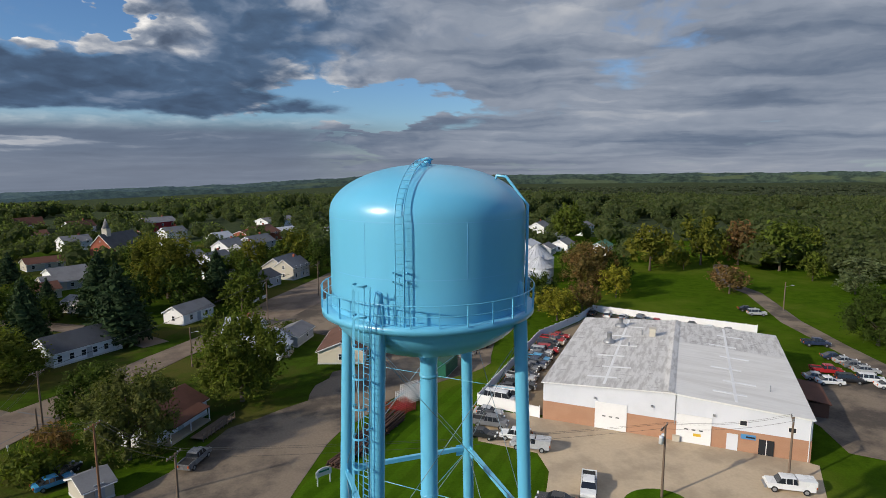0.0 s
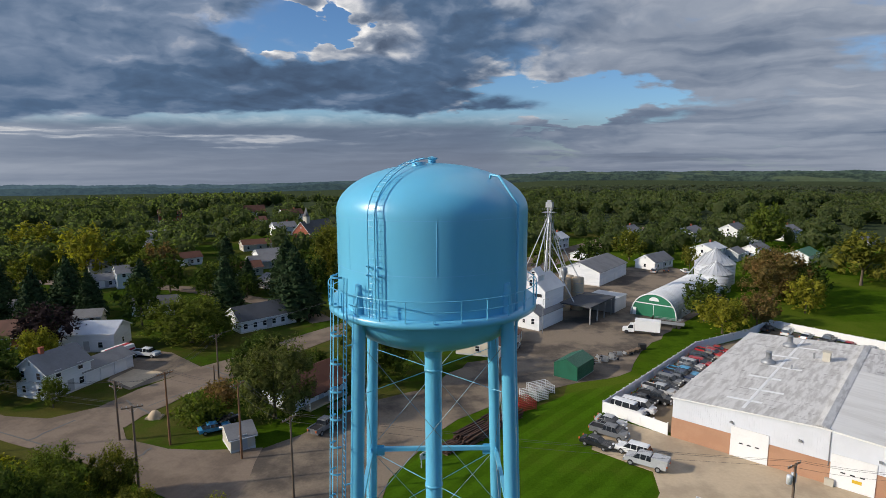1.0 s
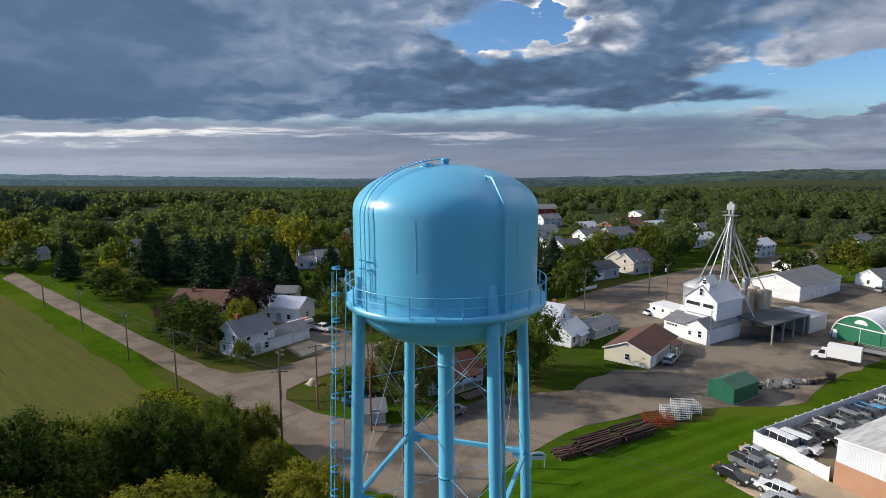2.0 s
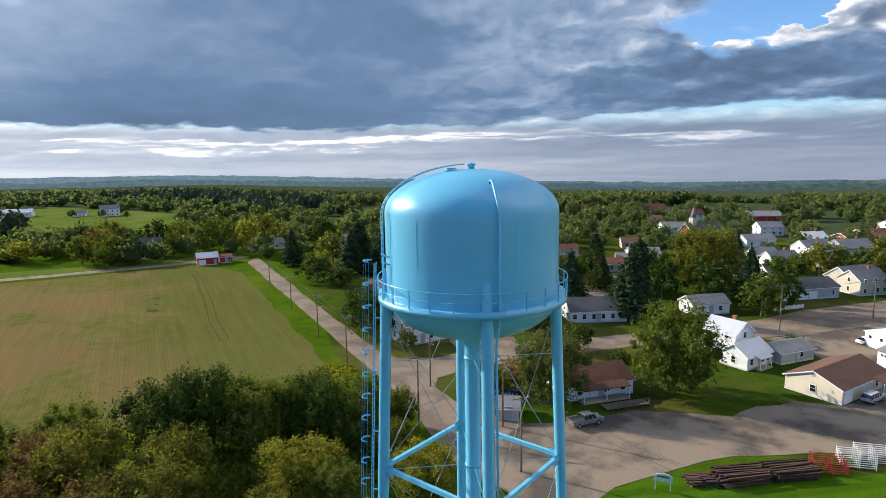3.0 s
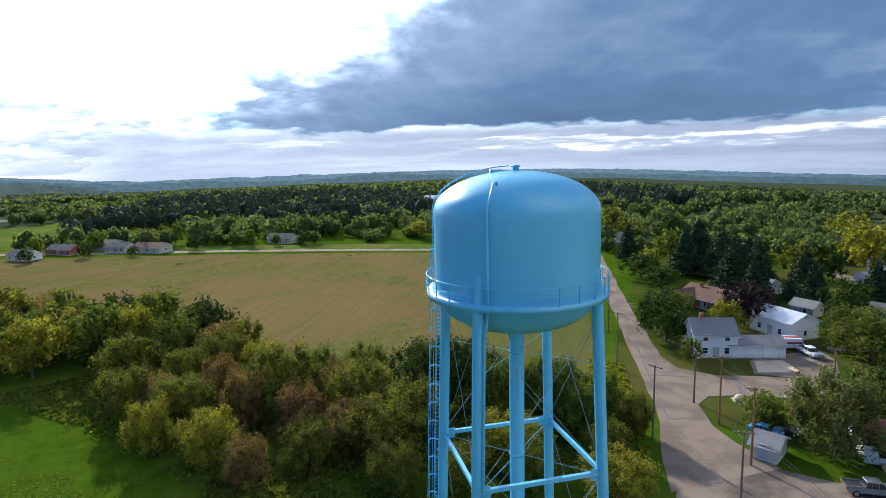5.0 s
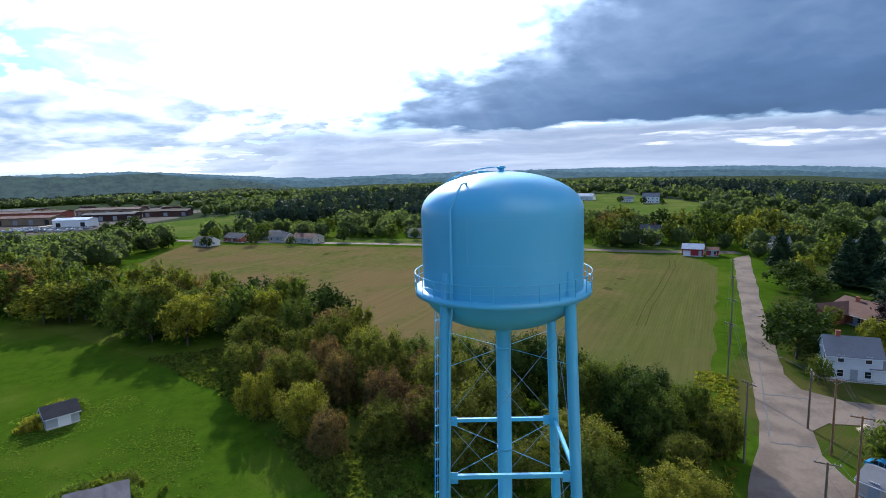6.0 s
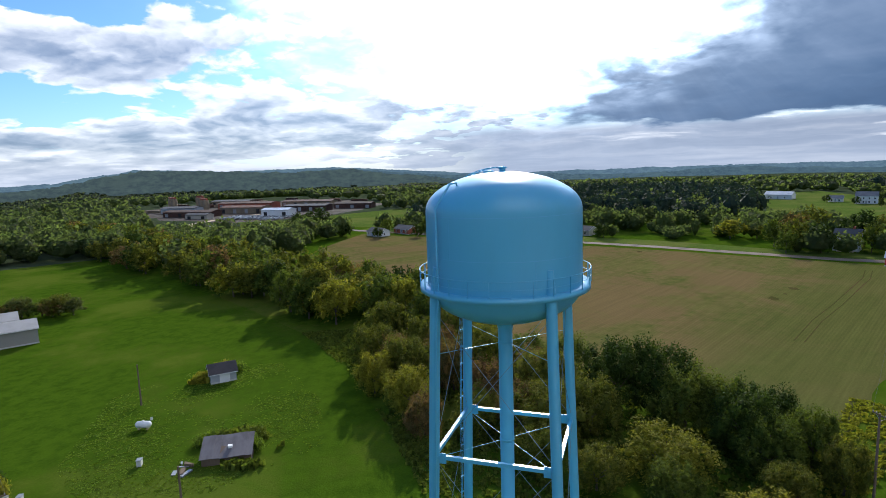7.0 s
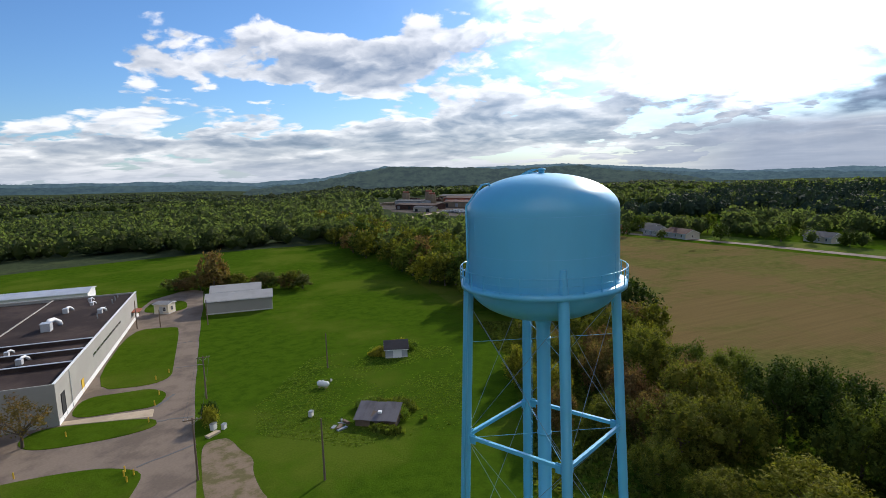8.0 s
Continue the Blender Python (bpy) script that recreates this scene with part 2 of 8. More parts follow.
M = dict(
    tank=surface("tank_paint", (0.122, 0.462, 0.67), 0.30, var=0.06, scale=0.8, fine_scale=0.9, bump=0.03, second=(0.12, 0.42, 0.60), amount=0.35, stretch=(1, 1, 0.3), spec=0.6),
    tank_band=surface("tank_weld", (0.17, 0.49, 0.73), 0.4, var=0.1, bump=0.05),
    rod=surface("galvanised_rod", (0.22, 0.30, 0.35), 0.5, metal=0.4, var=0.15),
    concrete=surface("concrete", (0.52, 0.415, 0.29), 0.9, var=0.25, scale=0.35, fine_scale=2.2, second=(0.37, 0.295, 0.21), amount=0.8, spec=0.08),
    asphalt=surface("worn_asphalt", (0.215, 0.168, 0.130), 0.92, var=0.36, scale=0.45, fine_scale=2.5, second=(0.140, 0.110, 0.086), amount=0.85, spec=0.08),
    patchtar=surface("asphalt_patch", (0.13, 0.125, 0.12), 0.9, var=0.2),
    gravel=surface("gravel", (0.225, 0.180, 0.135), 0.95, var=0.5, scale=0.25, fine_scale=3, bump=0.4, second=(0.082, 0.070, 0.060), amount=0.95, spec=0.08),
    dirt=surface("dirt", (0.24, 0.19, 0.13), 0.95, var=0.35, scale=0.5, fine_scale=6, bump=0.4, spec=0.08),
    stony=surface("stony_earth", (0.215, 0.160, 0.112), 0.95, var=0.5, scale=1.1, fine_scale=3, bump=0.4, second=(0.105, 0.100, 0.034), amount=0.8, spec=0.08),
    factorywall=surface("grey_block", (0.34, 0.325, 0.295), 0.85, var=0.15, scale=0.3, second=(0.29, 0.275, 0.25)),
    oldroof=surface("weathered_sheet", (0.165, 0.150, 0.155), 0.7, var=0.35, scale=1.2, fine_scale=3, second=(0.10, 0.09, 0.09), amount=0.8, stretch=(1, 0.3, 1)),
    shedroof=surface("old_brown_shingle", (0.085, 0.072, 0.068), 0.9, var=0.35, scale=1.2, fine_scale=4),
    white=surface("white_paint", (0.78, 0.78, 0.77), 0.6, var=0.10, scale=0.7, fine_scale=5),
    whitesiding=surface("white_siding", (0.72, 0.73, 0.74), 0.6, var=0.12, scale=0.5, fine_scale=3, second=(0.58, 0.60, 0.62), stretch=(1, 1, 6)),
    cream=surface("cream_siding", (0.66, 0.60, 0.47), 0.7, var=0.1, scale=0.5, stretch=(1, 1, 4)),
    beige=surface("beige_siding", (0.50, 0.46, 0.38), 0.7, var=0.12, stretch=(1, 1, 4)),
    greysiding=surface("grey_siding", (0.38, 0.40, 0.42), 0.7, var=0.12, stretch=(1, 1, 4)),
    blockwall=surface("painted_block", (0.60, 0.59, 0.56), 0.85, var=0.15, scale=0.3, second=(0.50, 0.48, 0.45)),
    brick=surface("brick", (0.42, 0.235, 0.145), 0.9, var=0.3, scale=1.0, fine_scale=9, second=(0.36, 0.19, 0.115)),
    redbrick=surface("red_brick", (0.33, 0.10, 0.06), 0.9, var=0.3, scale=1.0, fine_scale=9),
    redpaint=surface("red_paint", (0.42, 0.03, 0.035), 0.6, var=0.25, scale=0.8),
    redroof=surface("brown_shingle", (0.13, 0.065, 0.045), 0.9, var=0.3, scale=1.0, fine_scale=4, bump=0.3),
    rustroof=surface("rust_shingle", (0.125, 0.052, 0.034), 0.9, var=0.3, scale=1.0, fine_scale=4, bump=0.3),
    darkroof=surface("dark_shingle", (0.085, 0.088, 0.095), 0.9, var=0.3, scale=0.8, fine_scale=4, bump=0.3),
    greyroof=surface("grey_shingle", (0.20, 0.20, 0.205), 0.9, var=0.3, scale=0.8, fine_scale=4, bump=0.3),
    metalroof=surface("light_metal_roof", (0.55, 0.57, 0.60), 0.45, metal=0.2, var=0.2, scale=0.6, second=(0.42, 0.44, 0.47)),
    membrane=surface("roof_membrane", (0.62, 0.605, 0.58), 0.8, var=0.38, scale=1.6, fine_scale=2.2, second=(0.34, 0.32, 0.30), amount=0.62, stretch=(2.4, 0.42, 1)),
    membrane2=surface("newer_roof_membrane", (0.70, 0.685, 0.65), 0.8, var=0.20, scale=0.8, fine_scale=1.6, second=(0.58, 0.56, 0.52), amount=0.6, stretch=(0.25, 1.6, 1)),
    tarroof=surface("tar_roof", (0.040, 0.029, 0.026), 0.9, var=0.45, scale=0.25, fine_scale=1.2, second=(0.075, 0.054, 0.046), amount=0.8, spec=0.08),
    metalwall=surface("ribbed_white_metal", (0.68, 0.70, 0.74), 0.5, var=0.1, scale=0.6, second=(0.60, 0.62, 0.65)),
    quonset=surface("galvanised_arch", (0.66, 0.68, 0.70), 0.42, metal=0.25, var=0.15, scale=0.5, second=(0.50, 0.51, 0.52)),
    binsteel=surface("bin_steel", (0.60, 0.61, 0.62), 0.4, metal=0.35, var=0.15, scale=0.5),
    green=surface("green_paint", (0.02, 0.16, 0.085), 0.5, var=0.2, scale=0.6),
    tarp=surface("green_tarpaulin", (0.015, 0.11, 0.065), 0.45, var=0.3, scale=1.2, bump=0.5),
    steel=surface("dull_steel", (0.33, 0.34, 0.35), 0.5, metal=0.5, var=0.2),
    wood=surface("weathered_pole", (0.17, 0.12, 0.085), 0.9, var=0.35, fine_scale=9, stretch=(1, 1, 0.1)),
    newwood=surface("brown_pole", (0.22, 0.11, 0.055), 0.9, var=0.3, fine_scale=9, stretch=(1, 1, 0.1)),
    lumber=surface("rusty_stock", (0.078, 0.040, 0.029), 0.9, var=0.5, scale=2, per_object=0.45),
    bark=surface("bark", (0.115, 0.09, 0.065), 0.95, var=0.4, fine_scale=6, bump=0.5, stretch=(1, 1, 0.3)),
    black=surface("black_rubber", (0.022, 0.022, 0.023), 0.8, var=0.2),
    wire=surface("wire", (0.05, 0.05, 0.05), 0.7, var=0.1, bump=0),
    glass=surface("window_glass", (0.018, 0.022, 0.028), 0.08, var=0.1, bump=0, spec=0.7),
    carlot=surface("parked_car_paint", (0.26, 0.265, 0.27), 0.35, var=0.2, bump=0, per_island=0.85),
    works_earth=surface("works_earth", (0.070, 0.055, 0.045), 0.95, var=0.4, scale=0.05, fine_scale=0.4, bump=0.3, second=(0.045, 0.040, 0.030), amount=0.9, spec=0.08),
    barnroof=surface("dull_barn_roof", (0.46, 0.44, 0.40), 0.55, metal=0.1, var=0.2, scale=0.6, second=(0.36, 0.34, 0.31)),
    oldstain=surface("roof_lap_stain", (0.27, 0.255, 0.24), 0.9, var=0.3, per_object=0.35),
    yellow=surface("yellow_paint", (0.65, 0.42, 0.03), 0.6, var=0.2),
    orange=surface("lamp_lens", (0.55, 0.12, 0.03), 0.4, var=0.1),
    bluesign=surface("blue_sign", (0.08, 0.26, 0.50), 0.5, var=0.1),
    rowstuff=surface("row_stubble", (0.22, 0.175, 0.07), 0.95, var=0.4, scale=1, fine_scale=3, per_island=0.3),
)
LEAF = dict(
    oak=foliage("leaves_green", (0.118, 0.135, 0.020), (0.150, 0.155, 0.024), (0.22, 0.165, 0.03), 0.3),
    maple=foliage("leaves_mid_green", (0.090, 0.122, 0.020), (0.130, 0.152, 0.024)),
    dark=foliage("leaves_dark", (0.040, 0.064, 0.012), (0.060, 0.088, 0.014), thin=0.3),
    yellow=foliage("leaves_yellowing", (0.20, 0.205, 0.024), (0.25, 0.235, 0.028), (0.30, 0.24, 0.03), 0.3),
    turning=foliage("leaves_turning", (0.170, 0.135, 0.045), (0.190, 0.125, 0.052), (0.24, 0.10, 0.05), 0.45),
    pine=foliage("needles", (0.026, 0.046, 0.019), (0.036, 0.060, 0.024), thin=0.12),
    purple=foliage("leaves_purple", (0.032, 0.020, 0.020), (0.036, 0.024, 0.022), thin=0.15),
    olive=foliage("leaves_olive", (0.110, 0.125, 0.036), (0.122, 0.136, 0.040), (0.13, 0.12, 0.04), 0.4),
    silver=foliage("leaves_grey_green", (0.120, 0.150, 0.066), (0.135, 0.165, 0.076)),
    # haze put into the colour: far leaves lifted, ridge leaves greyed and bluer
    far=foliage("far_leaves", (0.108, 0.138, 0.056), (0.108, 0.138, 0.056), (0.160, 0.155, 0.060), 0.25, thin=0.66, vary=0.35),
    ridge=foliage("hazed_ridge_leaves", (0.088, 0.110, 0.066), (0.088, 0.110, 0.066), (0.110, 0.116, 0.066), 0.3, thin=0.62, vary=0.4),
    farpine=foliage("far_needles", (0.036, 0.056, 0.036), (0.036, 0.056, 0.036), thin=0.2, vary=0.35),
    weed=foliage("weeds", (0.150, 0.215, 0.030), (0.165, 0.225, 0.034), thin=0.55),
)

# ---------------------------------------------------------------- building kit
class Mesher:
    """Collects simple solids into one mesh."""

    def __init__(self):
        self.v, self.f, self.smooth = [], [], []

    def solid(self, verts, faces, smooth=False):
        k = len(self.v)
        self.v.extend(tuple(p) for p in verts)
        self.f.extend(tuple(k + i for i in f) for f in faces)
        self.smooth.extend([smooth] * len(faces))
        return self

    def box(self, x, y, z, sx, sy, sz, turn=0.0, tilt=0.0):
        """A box with its middle at x, y and its underside at z."""
        m = Matrix.Translation((x, y, z + sz / 2)) @ Euler((0, radians(tilt), radians(turn))).to_matrix().to_4x4()
        c = [m @ Vector((a * sx / 2, b * sy / 2, d * sz / 2)) for a in (-1, 1) for b in (-1, 1) for d in (-1, 1)]
        return self.solid(c, [(0, 1, 3, 2), (4, 6, 7, 5), (0, 4, 5, 1), (2, 3, 7, 6), (0, 2, 6, 4), (1, 5, 7, 3)])

    def tube(self, p, q, r, n=8, r2=None, caps=True):
        p, q = Vector(p), Vector(q)
        d = (q - p).normalized()
        a = d.orthogonal().normalized()
        b = d.cross(a)
        r2 = r if r2 is None else r2
        ring = [a * math.cos(2 * math.pi * i / n) + b * math.sin(2 * math.pi * i / n) for i in range(n)]
        self.solid([p + u * r for u in ring] + [q + u * r2 for u in ring], [(i, (i + 1) % n, n + (i + 1) % n, n + i) for i in range(n)], True)
        if caps:
            self.solid([p + u * r for u in ring], [tuple(reversed(range(n)))])
            self.solid([q + u * r2 for u in ring], [tuple(range(n))])
        return self

    def beam(self, p, q, w, h):
        """A square bar from p to q, h high."""
        p, q = Vector(p), Vector(q)
        d = (q - p).normalized()
        a = d.cross(Vector((0, 0, 1)))
        a = a.normalized() if a.length > 1e-4 else Vector((1, 0, 0))
        b = a.cross(d)
        c = [e + a * s * w / 2 + b * t * h / 2 for e in (p, q) for s in (-1, 1) for t in (-1, 1)]
        return self.solid(c, [(0, 1, 3, 2), (4, 6, 7, 5), (0, 4, 5, 1), (2, 3, 7, 6), (0, 2, 6, 4), (1, 5, 7, 3)])

    def lathe(self, profile, n=48, x=0.0, y=0.0):
        """Turns a profile of (radius, height) round the upright axis."""
        k, rows = len(profile), []
        for i in range(n):
            a = 2 * math.pi * i / n
            rows += [(x + r * math.cos(a), y + r * math.sin(a), z) for r, z in profile]
        return self.solid(rows, [(i * k + j, ((i + 1) % n) * k + j, ((i + 1) % n) * k + j + 1, i * k + j + 1) for i in range(n) for j in range(k - 1)], True)

    def prism(self, outline, y0, y1, smooth=False):
        """An outline in x and z, drawn out along y."""
        n = len(outline)
        self.solid([(x, y0, z) for x, z in outline] + [(x, y1, z) for x, z in outline],
                   [(i, (i + 1) % n, n + (i + 1) % n, n + i) for i in range(n)], smooth)
        return self.solid([(x, y0, z) for x, z in outline] + [(x, y1, z) for x, z in outline], [tuple(range(n)), tuple(reversed(range(n, 2 * n)))])

    def slab(self, outline, z0, z1):
        """An outline in x and y, given a thickness."""
        n = len(outline)
        return self.solid([(x, y, z0) for x, y in outline] + [(x, y, z1) for x, y in outline],
                          [(i, (i + 1) % n, n + (i + 1) % n, n + i) for i in range(n)] + [tuple(reversed(range(n))), tuple(range(n, 2 * n))])

    def mesh(self, name, material):
        me = bpy.data.meshes.new(name)
        me.from_pydata(self.v, [], self.f)
        me.polygons.foreach_set("use_smooth", self.smooth)
        bm = bmesh.new()
        bm.from_mesh(me)
        bmesh.ops.recalc_face_normals(bm, faces=bm.faces)
        bm.to_mesh(me)
        bm.free()
        me.materials.append(material)
        return me


def part(name, mesher, material, parent, label=""):
    """One mesh under a thing or a part."""
    ob = new(name, mesher if isinstance(mesher, bpy.types.Mesh) else mesher.mesh(name, material))
    ob.parent = parent
    return tagged(ob, label)


def thing(name, m, label, category, group=""):
    ob = new(name)
    ob.empty_display_size = 0.3
    ob.matrix_basis = m
    return tagged(ob, label, category, group)


def solid_thing(name, mesher, material, m, label, category, group="", kind=""):
    ob = new(name, mesher.mesh(name, material))
    ob.matrix_basis = m
    return tagged(ob, label, category, group, kind)


def at(x, y, z=0.0, turn=0.0, size=(1, 1, 1)):
    return pose(x, y, z, 0, 0, turn) @ Matrix.Diagonal((*size, 1))


def ring_arc(r, z, a0, a1, n):
    return [(r * math.cos(radians(a0 + (a1 - a0) * i / n)), r * math.sin(radians(a0 + (a1 - a0) * i / n)), z) for i in range(n + 1)]


def chain(mesher, points, r, n=6):
    """A round bar bent along the points, in one piece."""
    pts, rings = [Vector(p) for p in points], []
    side = None
    for i, p in enumerate(pts):
        d = (pts[min(i + 1, len(pts) - 1)] - pts[max(i - 1, 0)]).normalized()
        side = d.orthogonal().normalized() if side is None else (side - d * side.dot(d)).normalized()
        up_ = d.cross(side)
        rings.extend(p + (side * math.cos(2 * math.pi * k / n) + up_ * math.sin(2 * math.pi * k / n)) * r for k in range(n))
    faces = [(i * n + k, i * n + (k + 1) % n, (i + 1) * n + (k + 1) % n, (i + 1) * n + k) for i in range(len(pts) - 1) for k in range(n)]
    last = (len(pts) - 1) * n
    return mesher.solid(rings, faces + [tuple(reversed(range(n))), tuple(range(last, last + n))], True)

# ---------------------------------------------------------------- ground, field, roads
CX, CY = 19.5, 33.8                 # foot of the tower's axis
RIDGE_AZ = [0, 34, 46, 61, 78, 90, 108, 118, 135, 151, 166, 178, 194, 201, 209, 218, 226, 232, 238, 243, 251, 258, 300, 360]
RIDGE_EL = [-0.8, -0.75, -1.0, -1.2, -1.35, -2.0, -2.35, -2.2, -1.7, -1.05, -0.9, -1.0, -1.15, -0.65, -0.05, -0.15, 0.25, -0.6, -0.85, -0.5, -0.35, -0.15, -0.5, -0.8]


def land(x, y):
    """Height of the land: flat round the town, falling and rising to the ridges of the horizon."""
    d = math.hypot(x - CX, y - CY)
    if -610 < x < -335 and abs(y - 2) < 125:
        return 2.5 * math.exp(-((x + 475) / 118) ** 6 - ((y - 2) / 92) ** 6)
    a = math.degrees(math.atan2(y - CY, x - CX)) % 360
    start = float(np.interp(a, (140, 152, 226, 238), (420, 760, 760, 420)))
    if d < start:
        return 0.0
    top = 41 + 3300 * math.tan(radians(float(np.interp(a, RIDGE_AZ, RIDGE_EL)) - 0.70)) - 9
    top = min(top, float(np.interp(a, (188, 198, 228, 240), (60, -52, -52, 60))))
    k = min(1.0, (d - start) / 1450)
    k = k * k * (3 - 2 * k)
    z = top * k
    roll = noise.noise(Vector((x / 420, y / 420, 0.3))) * 26 - 6 + noise.noise(Vector((x / 170, y / 170, 4.3))) * 5
    z += roll * min(1.0, (d - start) / 900) * (1 - 0.75 * k)
    if d > 3300:
        z -= (d - 3300) * 0.05
    return z


rings = [0, 60, 120, 200, 300, 420] + [420 + 60 * i for i in range(1, 15)] + [1260 + 130 * i for i in range(1, 17)] + [3500, 3900, 4500]
sheet, SEG = Mesher(), 220
gv, gf = [(CX, CY, 0.0)], []
for j, r in enumerate(rings[1:]):
    for i in range(SEG):
        a = 2 * math.pi * i / SEG
        gx, gy = CX + r * math.cos(a), CY + r * math.sin(a)
        gv.append((gx, gy, land(gx, gy)))
for i in range(SEG):
    gf.append((0, 1 + i, 1 + (i + 1) % SEG))
for j in range(len(rings) - 2):
    for i in range(SEG):
        p, q = 1 + j * SEG + i, 1 + j * SEG + (i + 1) % SEG
        gf.append((p, p + SEG, q + SEG, q))
sheet.solid(gv, gf, True)


def turf(name, green, other, dry, dry_at, rows=None, mown=None):
    """Grass or crop: broad patches, tufts and, if rows is given, drilled rows in that direction."""
    m = bpy.data.materials.new(name)
    m.use_nodes = True
    n = Nodes(m.node_tree)
    co = n.add("ShaderNodeTexCoord").outputs["Object"]
    broad = n.noise(n.mapped(co, scale=(1, 1, 1)), 0.03, 5, 0.6)
    mid, tuft = n.noise(co, 0.35, 5, 0.65), n.noise(co, 3.0, 5, 0.75)
    col = n.mix(n.step(mid, 0.38, 0.66), green, other)
    col = n.mix(n.step(n.math("ADD", broad, n.math("MULTIPLY", mid, 0.25)), dry_at, dry_at + 0.16), col, dry)
    shade = n.math("ADD", 0.55, n.math("MULTIPLY", tuft, 0.9))
    if mown is not None:
        w = n.add("ShaderNodeTexWave")
        w.wave_type, w.bands_direction = "BANDS", "Y"
        n.put(w.inputs["Vector"], n.mapped(co, rotation=(0, 0, radians(mown))))
        w.inputs["Scale"].default_value, w.inputs["Distortion"].default_value = 0.10, 0.5
        shade = n.math("MULTIPLY", shade, n.math("ADD", 0.90, n.math("MULTIPLY", n.step(w.outputs[1], 0.3, 0.7), 0.2)))
    h = tuft
    if rows is not None:
        turned = n.mapped(co, rotation=(0, 0, radians(rows)))
        long = n.noise(n.mapped(turned, scale=(0.02, 0.16, 1)), 1.0, 5, 0.6)
        col = n.mix(n.step(long, 0.43, 0.62, 0, 0.35), col, dry)
        blotch = n.noise(n.mapped(co, location=(37, 11, 0)), 0.021, 6, 0.62, 0.6)
        col = n.mix(n.step(blotch, 0.47, 0.60, 0, 0.95), col, dry)
        col = n.mix(n.step(n.noise(n.mapped(co, location=(5, 70, 0)), 0.05, 5, 0.6), 0.52, 0.66, 0, 0.6), col, other)
        spot = n.add("ShaderNodeSeparateXYZ")
        n.put(spot.inputs[0], co)
        from_road = n.math("ADD", n.math("ADD", n.math("MULTIPLY", spot.outputs[0], -0.40), n.math("MULTIPLY", spot.outputs[1], -0.92)), 54.0)
        from_road = n.math("ADD", from_road, n.math("MULTIPLY", n.math("SUBTRACT", blotch, 0.5), 60.0))
        col = n.mix(n.step(from_road, 46, 16, 0, 0.8), col, green)
        w = n.add("ShaderNodeTexWave")
        w.wave_type, w.bands_direction = "BANDS", "Y"
        n.put(w.inputs["Vector"], turned)
        w.inputs["Scale"].default_value, w.inputs["Distortion"].default_value = 0.42, 1.2
        w.inputs["Detail"].default_value, w.inputs["Detail Scale"].default_value = 3, 0.8
        near = n.step(n.noise(n.mapped(turned, scale=(0.012, 0.012, 1), location=(0.6, 0.2, 0)), 1.0, 2), 0.40, 0.62, 0.25, 0.9)
        streaks = n.noise(n.mapped(turned, scale=(0.03, 0.7, 1), location=(3.0, 1.0, 0)), 1.0, 5, 0.65)
        shade = n.math("MULTIPLY", shade, n.math("ADD", 0.72, n.math("MULTIPLY", streaks, 0.56)))
        shade = n.math("MULTIPLY", shade, n.math("SUBTRACT", 1.12, n.math("MULTIPLY", n.math("MULTIPLY", w.outputs[1], near), 0.13)))
    p = n.add("ShaderNodeBsdfPrincipled")
    n.put(p.inputs["Base Color"], n.mix(1.0, col, shade, "MULTIPLY"))
    p.inputs["Roughness"].default_value, p.inputs["Specular IOR Level"].default_value = 0.95, 0.0
    k = n.add("ShaderNodeBump")
    k.inputs["Strength"].default_value, k.inputs["Distance"].default_value = 0.6, 0.12
    n.put(k.inputs["Height"], h)
    n.put(p.inputs["Normal"], k.outputs[0])
    n.put(n.add("ShaderNodeOutputMaterial").inputs[0], p.outputs[0])
    return m


M["grass"] = turf("grass", (0.053, 0.099, 0.0065), (0.036, 0.072, 0.005), (0.078, 0.112, 0.012), 0.60)
M["bed"] = turf("lawn_bed", (0.058, 0.102, 0.007), (0.042, 0.078, 0.005), (0.076, 0.106, 0.012), 0.60)
M["lawn"] = turf("mown_lawn", (0.050, 0.108, 0.006), (0.040, 0.088, 0.005), (0.068, 0.112, 0.010), 0.64, mown=-46.5)
M["weedy"] = turf("rough_grass", (0.062, 0.104, 0.009), (0.036, 0.070, 0.005), (0.092, 0.112, 0.017), 0.58)
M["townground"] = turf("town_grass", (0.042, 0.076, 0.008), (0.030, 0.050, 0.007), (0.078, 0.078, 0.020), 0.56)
M["pasture"] = turf("pasture_grass", (0.088, 0.132, 0.024), (0.070, 0.108, 0.020), (0.120, 0.140, 0.034), 0.56)
# distant ground in the canopy's tone, greyed a little for haze
M["woodland"] = turf("woodland_floor", (0.042, 0.057, 0.030), (0.055, 0.070, 0.036), (0.064, 0.078, 0.036), 0.66)
M["crop"] = turf("ripe_field", (0.082, 0.090, 0.024), (0.118, 0.110, 0.034), (0.142, 0.102, 0.044), 0.60, rows=24)
M["track"] = turf("pressed_crop", (0.062, 0.064, 0.018), (0.076, 0.066, 0.022), (0.090, 0.062, 0.028), 0.60)
ground_mesh = sheet.mesh("ground", M["grass"])
ground_mesh.materials.append(M["woodland"])
ground_mesh.materials.append(M["townground"])
for f in ground_mesh.polygons:
    away, side = math.hypot(f.center.x - CX, f.center.y - CY), math.degrees(math.atan2(f.center.y - CY, f.center.x - CX)) % 360
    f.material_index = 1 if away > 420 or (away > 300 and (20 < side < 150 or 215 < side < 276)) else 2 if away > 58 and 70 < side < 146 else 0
ground = new("ground", ground_mesh)
tagged(ground, "green grassland running out to wooded ridges", "ground", kind="structure")


